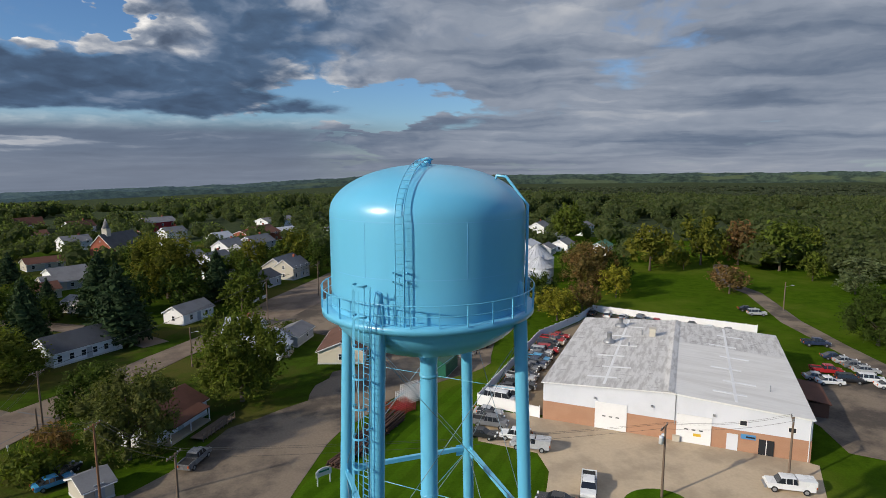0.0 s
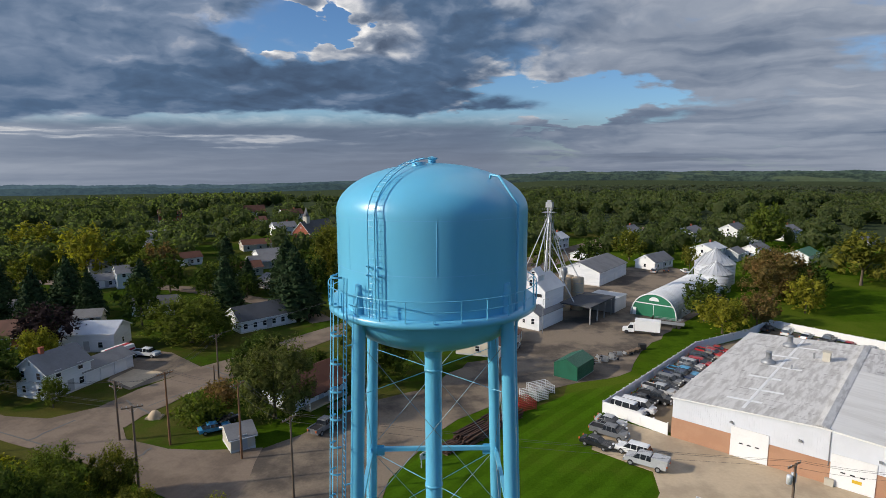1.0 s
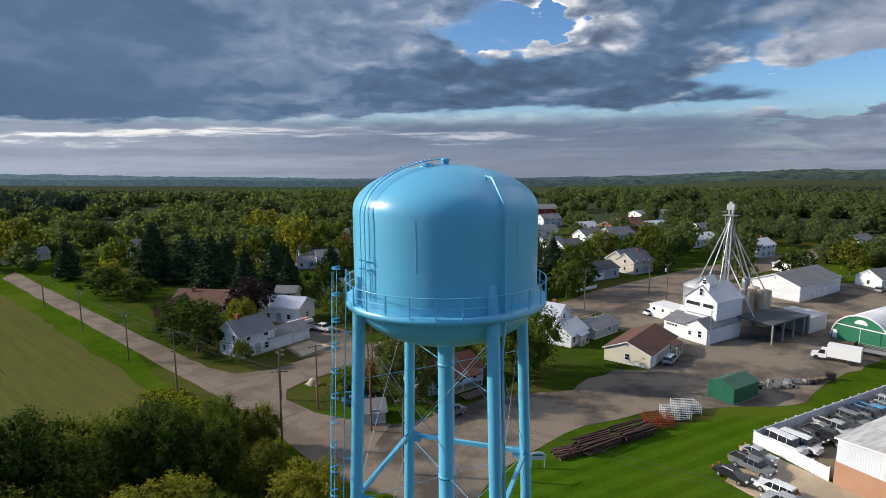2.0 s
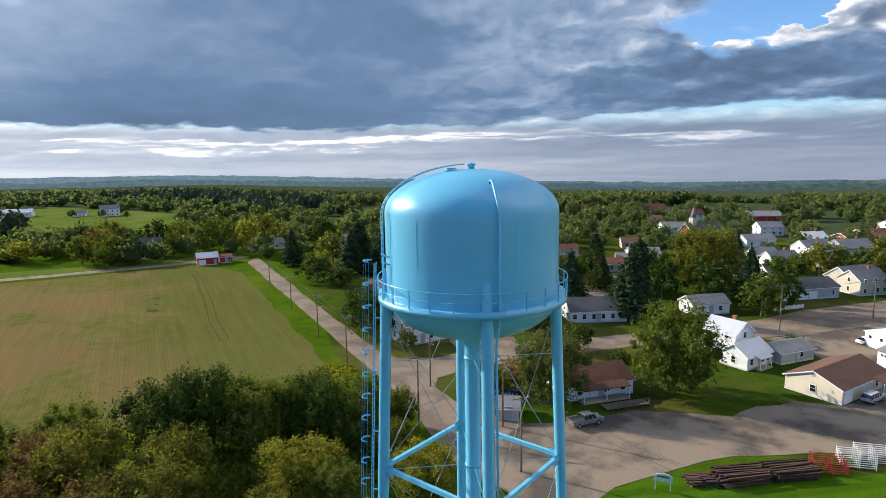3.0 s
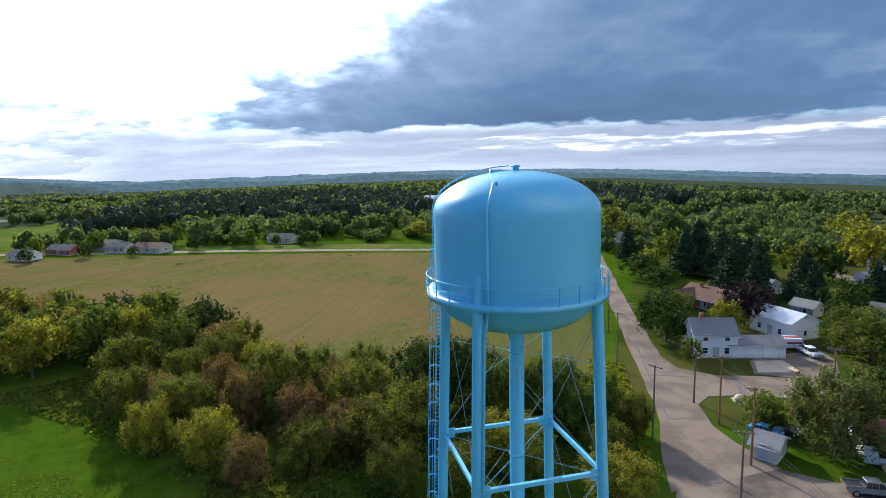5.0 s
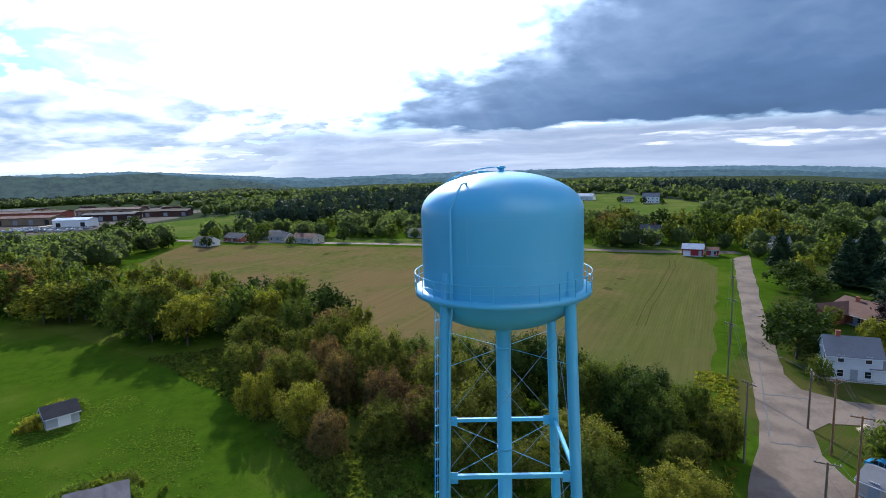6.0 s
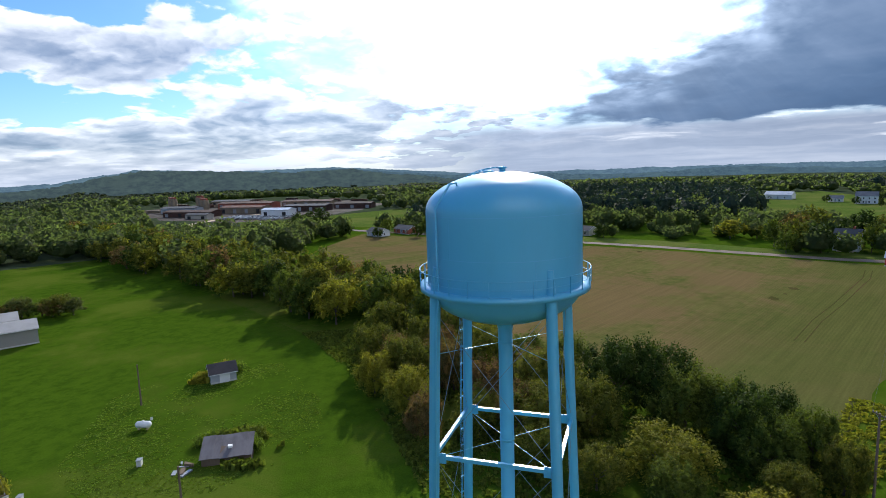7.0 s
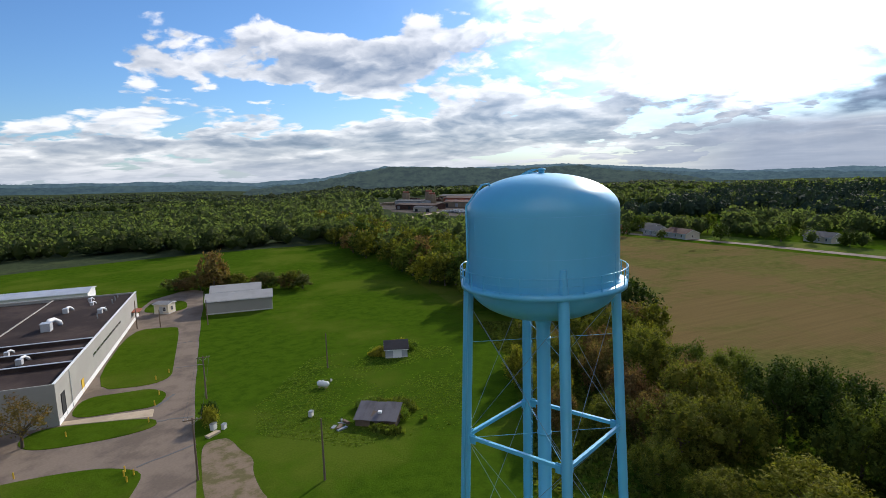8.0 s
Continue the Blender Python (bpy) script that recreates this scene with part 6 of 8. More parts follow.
door(SA, 0.2, 1.9, 0.0, 1.7, 1.7, 180, M["white"], "double_door")
SB = thing("shed", at(-6.9, -13.5, 0, -60), "sagging old shed with a weathered metal pent roof", "shed")
part("wall", Mesher().solid([(-3.4, -1.9, 0), (3.4, -1.9, 0), (3.4, 1.9, 0), (-3.4, 1.9, 0), (-3.4, -1.9, 2.5), (3.4, -1.9, 2.4), (3.4, 1.9, 1.3), (-3.4, 1.9, 1.2)], [(3, 2, 1, 0), (4, 5, 6, 7), (0, 1, 5, 4), (1, 2, 6, 5), (2, 3, 7, 6), (3, 0, 4, 7)]), M["wood"], SB)
for k in range(8):
    q = -3.6 + 0.9 * k
    dip = 0.06 * math.sin(k * 1.3)
    part("roof_sheet", Mesher().solid([(q, -2.2, 2.62 + dip), (q + 0.93, -2.2, 2.60 + dip), (q + 0.93, 2.3, 1.16 + dip), (q, 2.3, 1.18 + dip), (q, -2.2, 2.66 + dip), (q + 0.93, -2.2, 2.64 + dip), (q + 0.93, 2.3, 1.20 + dip), (q, 2.3, 1.22 + dip)], [(3, 2, 1, 0), (4, 5, 6, 7), (0, 1, 5, 4), (1, 2, 6, 5), (2, 3, 7, 6), (3, 0, 4, 7)]), M["oldroof"], SB)
part("roof_hatch", Mesher().box(-0.4, 0.4, 1.75, 0.6, 0.6, 0.35), M["white"], SB)
for q in (-2.4, 0.2, 2.6):
    part("door_board", Mesher().box(q, 1.93, 0.05, 0.9, 0.05, 1.0), M["wood"], SB)
junk = random.Random(31)
for k in range(7):
    J = solid_thing("junk_board", Mesher().box(0, 0, 0, junk.uniform(0.8, 2.0), junk.uniform(0.2, 0.6), junk.uniform(0.1, 0.5), junk.uniform(-9, 9)), M["wood"] if k % 2 else M["steel"], at(-2.3 + junk.uniform(-1.6, 1.4), -17.4 + junk.uniform(-1.8, 1.2), 0, junk.uniform(0, 180)), "scrap board lying beside the old shed", "scrap", "scrap pile")

# plant on the valley floor
paving("works_yard", worn([(-330, -250), (-352, -225), (-420, -206), (-520, -215), (-600, -300), (-590, -440), (-530, -500), (-450, -470), (-372, -410), (-340, -320)], 9, 24), 0.02, M["works_earth"], "bare brown earth and gravel of the works yard", "yard")
paving("works_road", [(-262, -250), (-300, -286), (-318, -296), (-362, -300), (-470, -282), (-470, -277), (-362, -294), (-320, -289), (-303, -279), (-266, -244)], 0.06, M["concrete"], "pale road into the works")
WORKSHOPS = [(-380, -255, 26, 14, 6.0, "white", "metalroof"), (-381, -348, 52, 16, 4.5, "lumber", "lumber"), (-419, -318, 46, 18, 5.5, "dirt", "rustroof"), (-360, -322, 22, 10, 3.6, "beige", "darkroof"), (-470, -352, 64, 18, 6.0, "redbrick", "lumber"),
             (-440, -262, 44, 14, 5.0, "lumber", "darkroof"), (-505, -300, 60, 16, 5.0, "dirt", "lumber"), (-520, -410, 50, 16, 5.0, "dirt", "darkroof"), (-470, -228, 40, 12, 4.5, "lumber", "lumber"), (-420, -395, 40, 14, 5.0, "greysiding", "darkroof"),
             (-271, -190, 28, 12, 3.6, "greysiding", "metalroof"), (-260, -226, 16, 10, 3.4, "greysiding", "metalroof"), (-255, -207, 12, 9, 3.2, "greysiding", "greyroof")]
for ix, iy, il, iw, ih, wm, rm in WORKSHOPS:
    I = thing("works_building", at(ix, iy, 0, 92 if ix < -300 else 66), f"low works building with a {'pale' if rm == 'metalroof' else 'dark'} shallow roof in the valley", "works", "works buildings")
    part("wall", gable_wall(Mesher(), il, iw, ih, 1.3), M[wm], I)
    for sg in (-1, 1):
        part("roof", roof_side(il, iw, ih, 1.3, sg, 0.5, 0.25), M[rm], I)
    for q in np.linspace(-il / 2 + 4, il / 2 - 4, max(2, int(il / 11))):
        for sg in (-1, 1):
            part("door", Mesher().box(q, sg * (iw / 2 + 0.03), 0, 3.4, 0.14, ih * 0.72), M["black"] if int(q) % 2 else M["steel"], I)
for ix, iy, ih in ((-450, -434, 12), (-463, -409, 12.5), (-456, -398, 10)):
    K = thing("works_silo", at(ix, iy, 0, 70), "pair of pale round silos at the works", "silo", "works silos")
    for q in (-3.4, 3.4):
        part("silo", Mesher().lathe([(0.001, ih + 0.8), (3.0, ih), (3.1, ih - 0.2), (3.1, 0)], 20, q, 0), M["dirt"], K)
    part("gallery", Mesher().box(0, 0, ih - 0.1, 11, 2.4, 2.2), M["redbrick"], K)
stack_rng = random.Random(17)
for k in range(34):
    ix, iy = stack_rng.uniform(-590, -395), stack_rng.uniform(-470, -215)
    if any(abs(ix - w[0]) < 24 and abs(iy - w[1]) < 34 for w in WORKSHOPS) or not -640 < ix < -395:
        continue
    K = thing("timber_stack", at(ix, iy, 0, stack_rng.uniform(70, 110)), "long brown timber stack in the works yard", "timber stack", "timber stacks")
    l_, w_, h_ = stack_rng.uniform(10, 26), stack_rng.uniform(3, 6), stack_rng.uniform(2, 4)
    for j in range(3):
        part("tier", Mesher().box(stack_rng.uniform(-0.8, 0.8), 0, h_ * j / 3 + 0.1, l_ * (1 - 0.06 * j), w_ * (1 - 0.08 * j), h_ / 3 - 0.12), M["lumber"] if k % 3 else M["dirt"], K)
lot = Mesher()
for k in range(95):
    ix, iy = -352 - 5.6 * (k % 5) + stack_rng.uniform(-1, 1), -238 - 3.1 * (k // 5) + stack_rng.uniform(-0.5, 0.5)
    lot.box(ix, iy, 0.3, 4.4, 1.8, 0.7, stack_rng.uniform(-8, 8)).box(ix - 0.2, iy, 1.0, 2.3, 1.6, 0.55)
tagged(new("works_cars", lot.mesh("works_cars", M["carlot"])), "rows of cars parked before the works", "cars", kind="stuff")
# pressed wheel tracks and thin places in the crop
for side in (-1.0, 1.0):
    line = [(-84, 76.0), (-103, 84), (-122, 93.5), (-142, 102.8), (-161, 111.8), (-176, 117)]
    edge = [(p + 0.40 * side, q + 0.92 * side) for p, q in line]
    paving("wheel_track", [(p - 0.06, q - 0.15) for p, q in edge] + [(p + 0.06, q + 0.15) for p, q in reversed(edge)], 0.036, M["track"], "pressed wheel track through the crop", "wheel track")
bare = random.Random(40)
for px, py, pr in ((-126, 78.8, 2.0), (-141, 87, 1.8), (-133, 83, 0.8), (-215, -30, 2.4), (-222, -22, 1.6), (-210, 42, 1.8)):
    paving("bare_patch", [(px + pr * bare.uniform(0.55, 1.1) * 1.5 * math.cos(radians(q)), py + pr * bare.uniform(0.55, 1.1) * 0.8 * math.sin(radians(q))) for q in range(0, 360, 24)], 0.038, M["track"], "thin bare patch in the crop", "bare patch")

# ---------------------------------------------------------------- vehicles
PAINT = {k: surface(f"car_paint_{k}", c, 0.28, var=0.05, bump=0, spec=0.6) for k, c in dict(
    white=(0.72, 0.73, 0.73), black=(0.018, 0.019, 0.022), silver=(0.40, 0.41, 0.42), grey=(0.15, 0.155, 0.16), red=(0.36, 0.022, 0.028),
    blue=(0.03, 0.09, 0.20), sky=(0.06, 0.30, 0.52), navy=(0.022, 0.035, 0.075), tan=(0.30, 0.26, 0.20)).items()}
SHAPES = {   # lower body side outline, glass outline, roof, length of the front and rear axle from the middle, wheel radius, half width
    "sedan": ([(-2.35, 0.35), (2.3, 0.35), (2.38, 0.62), (2.2, 0.82), (1.0, 0.92), (-1.55, 0.95), (-2.3, 0.92), (-2.42, 0.6)], [(1.05, 0.9), (0.35, 1.38), (-0.95, 1.42), (-1.75, 0.93)], 1.4, -1.4, 0.32, 0.88),
    "suv": ([(-2.35, 0.42), (2.3, 0.42), (2.36, 0.75), (2.25, 1.0), (1.15, 1.08), (-2.3, 1.08), (-2.4, 0.7)], [(1.2, 1.06), (0.55, 1.68), (-2.0, 1.72), (-2.28, 1.06)], 1.42, -1.42, 0.38, 0.93),
    "van": ([(-2.75, 0.45), (2.55, 0.45), (2.65, 0.8), (2.55, 1.05), (1.75, 1.2), (-2.75, 1.2)], [(1.8, 1.18), (1.1, 1.98), (-2.6, 2.05), (-2.74, 1.18)], 1.75, -1.75, 0.37, 1.0),
    "pickup": ([(-2.9, 0.52), (2.75, 0.52), (2.85, 0.85), (2.75, 1.12), (1.55, 1.2), (-2.9, 1.2)], [(1.6, 1.18), (1.0, 1.82), (-0.55, 1.86), (-0.75, 1.18)], 1.85, -1.75, 0.40, 0.98),
}


def vehicle(kind, paint, cap=False):
    """One vehicle at the origin, nose along +x."""
    body, glass, front, rear, wr, hw = SHAPES[kind]
    V = thing(kind, at(0, 0), f"parked {paint} {kind}", "car")
    b = Mesher().prism(body, -hw, hw)
    b.v = [(x * (1 - 0.05 * (abs(y) > 0.5) * (abs(x) > 2.0)), y * (0.94 if z > 0.8 or z < 0.5 else 1.0), z) for x, y, z in b.v]
    shell = part("body", b, PAINT[paint], V)
    g = Mesher().prism(glass, -hw * 0.93, hw * 0.93)
    zt, zb = max(z for _, z in glass), min(z for _, z in glass)
    g.v = [(x, y * (1 - 0.18 * (z - zb) / (zt - zb)), z) for x, y, z in g.v]
    part("window_glass", g, M["glass"], V)
    xs = sorted(x for x, z in glass if z > zt - 0.12)
    part("roof", Mesher().solid([(xs[0] - 0.12, -hw * 0.75, zt - 0.05), (xs[1] + 0.12, -hw * 0.75, zt - 0.07), (xs[1] + 0.12, hw * 0.75, zt - 0.07), (xs[0] - 0.12, hw * 0.75, zt - 0.05),
                                 (xs[0], -hw * 0.68, zt + 0.05), (xs[1], -hw * 0.68, zt + 0.03), (xs[1], hw * 0.68, zt + 0.03), (xs[0], hw * 0.68, zt + 0.05)],
                                [(3, 2, 1, 0), (4, 5, 6, 7), (0, 1, 5, 4), (1, 2, 6, 5), (2, 3, 7, 6), (3, 0, 4, 7)], False), PAINT[paint], V)
    low = [p for p in glass if p[1] < zt - 0.2]
    n_pillar = 3 if kind in ("van", "suv") else 2
    for i in range(n_pillar):
        px = xs[0] + (xs[1] - xs[0]) * (i + 0.5) / n_pillar
        for sg in (-1, 1):
            part("pillar", Mesher().beam((px, sg * hw * 0.945, zb), (px, sg * hw * 0.78, zt), 0.06, 0.09), PAINT[paint], V)
    wheel = Mesher().tube((0, -0.11, 0), (0, 0.11, 0), wr, 16).mesh("wheel", M["black"])
    hub = Mesher().tube((0, -0.125, 0), (0, 0.125, 0), wr * 0.58, 12).mesh("rim", M["steel"])
    for ax in (front, rear):
        for sg in (-1, 1):
            w = part("wheel", wheel, None, V)
            w.matrix_basis = at(ax, sg * (hw - 0.09), wr)
            part("rim", hub, None, w)
    zl = 0.72 if kind == "sedan" else 0.88
    for sg in (-1, 1):
        part("headlight", Mesher().box(max(x for x, _ in body) - 0.12, sg * hw * 0.7, zl, 0.2, 0.35, 0.16), M["white"], V)
        part("tail_light", Mesher().box(min(x for x, _ in body) + 0.05, sg * hw * 0.78, zl, 0.14, 0.2, 0.26), M["orange"], V)
    part("bumper", Mesher().box(max(x for x, _ in body) - 0.05, 0, 0.42, 0.25, hw * 1.75, 0.2), M["steel"] if kind == "pickup" else PAINT[paint], V)
    if kind == "pickup":
        if cap:
            part("bed_cap", Mesher().box(-1.85, 0, 1.18, 2.1, hw * 1.85, 0.62), PAINT[paint], V, "canopy over the bed")
        else:
            part("bed", Mesher().box(-1.85, 0, 1.195, 1.95, hw * 1.6, 0.02), M["black"], V, "dark open load bed")
            for sg in (-1, 1):
                part("bed_side", Mesher().box(-1.85, sg * hw * 0.9, 1.2, 2.1, 0.1, 0.14), PAINT[paint], V)
            part("tailgate", Mesher().box(-2.86, 0, 1.2, 0.1, hw * 1.7, 0.14), PAINT[paint], V)
    return V


MADE = {}


def park(kind, paint, x, y, turn, where, cap=False, group=""):
    key = (kind, paint, cap)
    if key not in MADE:
        MADE[key] = vehicle(kind, paint, cap)
        MADE[key].matrix_basis = at(x, y, 0.06, turn)
        o = MADE[key]
    else:
        o = copy_thing(MADE[key], at(x, y, 0.06, turn))
    word = {"pickup": "pickup truck", "suv": "estate car", "van": "passenger van", "sedan": "saloon car"}[kind]
    cat = {"pickup": "pickup truck", "van": "van"}.get(kind, "car")
    return tagged(o, f"{paint} {word} {'with a bed canopy ' if cap else ''}parked {where}", cat, group)


YARD_ROW = [("van", "white"), ("van", "white"), ("sedan", "black"), ("sedan", "black"), ("pickup", "black"), ("sedan", "grey"), ("pickup", "silver"), ("sedan", "black"), ("sedan", "black"), ("suv", "grey"), ("sedan", "grey"), ("pickup", "navy"), ("pickup", "sky"), ("sedan", "black"), ("sedan", "grey"), ("suv", "silver"), ("suv", "red"), ("sedan", "black"),
            ("suv", "black"), ("sedan", "tan"), ("pickup", "red"), ("sedan", "grey"), ("sedan", "red")]
for i, (k, c) in enumerate(YARD_ROW):
    d = 2.3 + i * 1.86
    off = 3.3 + (0.9 if i % 3 == 1 else 0) + (0.4 if k == "pickup" else 0)
    park(k, c, 47.1 + 0.6876 * d + 0.73 * off, 90.7 + 0.7261 * d - 0.68 * off, -43 + 6 * math.sin(i * 2.1), "behind the white fence", group="compound cars")
for i, (k, c) in enumerate([("sedan", "black"), ("suv", "white"), ("sedan", "white"), ("pickup", "grey"), ("sedan", "red"), ("sedan", "silver"), ("suv", "black"), ("sedan", "white"), ("sedan", "grey")]):
    park(k, c, 101.5 + 2.6 * i - 2.4, 134.3 - 3.2 * i, 40 + 6 * math.sin(i * 1.7), "behind the warehouse", group="compound cars")
for k, c, x, y, t, cap in [("sedan", "silver", 47.0, 86.2, -40, False), ("pickup", "grey", 45.6, 82.3, -38, False), ("sedan", "black", 46.4, 84.3, -42, False), ("sedan", "black", 42.9, 79.4, -40, False),
                           ("pickup", "silver", 48.0, 73.7, 144, True), ("suv", "white", 47.4, 77.0, 142, False), ("pickup", "white", 49.6, 61.4, 235, False), ("pickup", "white", 73.2, 53.0, 146, True), ("sedan", "black", 44.2, 60.2, 140, False)]:
    park(k, c, x, y, t, "on the concrete forecourt", cap, "forecourt cars")
for k, c, x, y, t in [("pickup", "navy", 130.4, 94.4, -28), ("sedan", "navy", 125.6, 86.6, -30), ("sedan", "silver", 125.3, 83.8, -30), ("sedan", "grey", 124.4, 81.2, -32), ("pickup", "red", 116.2, 81.0, -34), ("sedan", "white", 111.6, 76.8, -30),
                      ("sedan", "silver", 111.6, 79.4, -32), ("suv", "black", 115.8, 76.2, -35), ("suv", "white", 119.6, 74.8, -35), ("sedan", "silver", 123.6, 78.6, -33), ("sedan", "white", 119.8, 71.6, -30), ("suv", "silver", 140, 119, -30), ("sedan", "black", 141.5, 123.5, -30)]:
    park(k, c, x, y, t, "on the grass and gravel lot", group="lot cars")
park("pickup", "white", -40.2, 120.6, -10, "in the drive by the garage")
park("sedan", "sky", -13.6, 85.6, 30, "beside the small shed")
park("pickup", "grey", 3.0, 85.6, 62, "before the bungalow")
park("suv", "silver", 37.2, 122.5, 70, "before the cream workshop")
park("sedan", "black", -13.0, 88.0, 60, "under the tree by the drive")
park("sedan", "white", 34, 159, 50, "near the mill store")
for i, (x, y) in enumerate([(86, 226), (92, 224), (99, 206), (104, 208), (60, 224), (110, 206)]):
    park("sedan" if i % 2 else "suv", ("white", "grey", "silver", "black", "tan", "white")[i], x, y, 40 + 10 * i, "along the side street")

# box lorry and flatbed before the arched store
T = thing("box_lorry", at(68.4, 133.2, 0.05, 157), "white box lorry parked in the mill yard", "lorry")
part("cargo_box", Mesher().box(-1.4, 0, 0.95, 5.6, 2.4, 2.5), M["white"], T)
part("cab", Mesher().prism([(1.5, 0.5), (4.1, 0.5), (4.15, 1.2), (3.0, 1.35), (2.5, 2.25), (1.5, 2.3)], -1.0, 1.0), PAINT["white"], T)
part("windscreen", Mesher().prism([(2.98, 1.38), (2.52, 2.2), (1.75, 2.2), (1.75, 1.38)], -1.02, 1.02), M["glass"], T)
part("chassis", Mesher().box(-0.5, 0, 0.6, 7.2, 0.9, 0.3), M["black"], T)
for ax in (3.2, -2.7):
    for sg in (-1, 1):
        part("wheel", Mesher().tube((ax, sg * 0.85, 0.45), (ax, sg * 1.15, 0.45), 0.45, 16), M["black"], T)
FB = thing("flatbed_trailer", at(77.0, 138.8, 0.05, 150), "steel flatbed trailer before the arched store", "trailer")
part("deck", Mesher().box(0, 0, 0.85, 7.5, 2.3, 0.15), M["steel"], FB)
part("headboard", Mesher().box(3.6, 0, 1.0, 0.1, 2.3, 1.2), M["lumber"], FB)
for ax in (-1.6, -2.6):
    for sg in (-1, 1):
        part("wheel", Mesher().tube((ax, sg * 0.85, 0.42), (ax, sg * 1.1, 0.42), 0.42, 14), M["black"], FB)
for q in range(3):
    part("side_rail", Mesher().box(0, -1.1, 1.25 + 0.3 * q, 7.2, 0.05, 0.08), M["steel"], FB)
# camper under a striped awning beside the garage
BT = thing("camper_trailer", at(-45.2, 119.2, 0.05, 70), "white and red camper beside the garage", "camper")
part("hull", Mesher().prism([(-3.2, 0.5), (3.0, 0.5), (3.4, 1.2), (3.0, 2.5), (-3.0, 2.6), (-3.3, 1.5)], -1.15, 1.15), M["white"], BT)
part("stripe", Mesher().box(0, -1.16, 1.35, 6.2, 0.04, 0.4), M["redpaint"], BT)
part("stripe", Mesher().box(0, 1.16, 1.35, 6.2, 0.04, 0.4), M["redpaint"], BT)
part("roof_stripe", Mesher().box(0, 0, 2.56, 5.6, 0.9, 0.06), M["redpaint"], BT)
for sg in (-1, 1):
    part("wheel", Mesher().tube((-0.4, sg * 0.9, 0.38), (-0.4, sg * 1.1, 0.38), 0.38, 14), M["black"], BT)

# ---------------------------------------------------------------- trees
def leaf_mesh(name, seed, lobes, count, size, material, core=0.48, lift=0.25, droop=0.0):
    """A crown: many small leaf clumps on the skin of overlapping lobes, with a dark heart that hides the sky."""
    rng = np.random.default_rng(seed)
    L = np.array(lobes, float)
    weight = L[:, 3] * L[:, 4]
    pick = rng.choice(len(L), count * 2, p=weight / weight.sum())
    d = rng.normal(size=(count * 2, 3))
    d[:, 2] += lift
    d /= np.linalg.norm(d, axis=1)[:, None]
    p = L[pick, :3] + d * L[pick][:, [3, 3, 4]] * (0.50 + 0.85 * rng.random((count * 2, 1)) ** 1.25)
    keep = np.ones(len(p), bool)
    for k in range(len(L)):
        q = (p - L[k, :3]) / L[k, [3, 3, 4]]
        keep &= (np.linalg.norm(q, axis=1) > 0.62) | (pick == k)
    p, d = p[keep][:count], d[keep][:count]
    n = len(p)
    nrm = d + 0.9 * rng.normal(size=(n, 3)) + np.array([0, 0, 0.35])
    nrm /= np.linalg.norm(nrm, axis=1)[:, None]
    t = d + 0.7 * rng.normal(size=(n, 3)) + np.array([0, 0, 0.3 - droop])          # sprays point outwards
    t -= nrm * (t * nrm).sum(1)[:, None]
    t /= np.linalg.norm(t, axis=1)[:, None] + 1e-6
    b = np.cross(nrm, t)
    s = size * (0.55 + 0.9 * rng.random((n, 1)))
    quads = np.stack([p - t * s, p - b * s * 0.5 - nrm * s * 0.2, p + t * s * 1.3 - nrm * s * (0.2 + droop), p + b * s * 0.5 - nrm * s * 0.2], 1).reshape(-1, 3)
    verts = [tuple(v) for v in quads.tolist()]
    faces = [(4 * i, 4 * i + 1, 4 * i + 2, 4 * i + 3) for i in range(n)]
    if core:
        bm = bmesh.new()
        for x, y, z, r, h in lobes:
            got = bmesh.ops.create_icosphere(bm, subdivisions=1, radius=1.0)
            for v in got["verts"]:
                k = core * (0.7 + 0.6 * rng.random())
                v.co = Vector((x + v.co.x * r * k, y + v.co.y * r * k, z + v.co.z * h * k))
        bm.verts.ensure_lookup_table()
        base = len(verts)
        verts += [tuple(v.co) for v in bm.verts]
        faces += [tuple(base + v.index for v in f.verts) for f in bm.faces]
        bm.free()
    me = bpy.data.meshes.new(name)
    me.from_pydata(verts, [], faces)
    me.materials.append(material)
    return me


def lobes_round(seed, h, w, base=0.16, count=13, squash=1.45):
    """Overlapping boughs that fill an egg-shaped crown, some standing out of it."""
    rng = np.random.default_rng(seed)
    out, r = [], w / 2
    zc, hz = h * (1 + base) / 2, h * (1 - base) / 2
    for i in range(count):
        a, zz = 2.39996 * i + rng.random() * 0.7, -0.85 + 1.7 * (i + 0.5) / count
        k = math.sqrt(max(0.04, 1 - zz * zz)) * (0.38 + 0.66 * rng.random()) * (1.0 - 0.12 * zz)
        lr = r * (0.13 + 0.17 * rng.random())
        sq = squash * (0.8 + 0.5 * rng.random())
        out.append((r * k * math.cos(a), r * k * math.sin(a), min(zc + hz * zz * 0.9, h - lr * sq * 0.8), lr, lr * sq))
    out.append((0, 0, zc - hz * 0.05, r * 0.52, hz * 0.70))
    return out


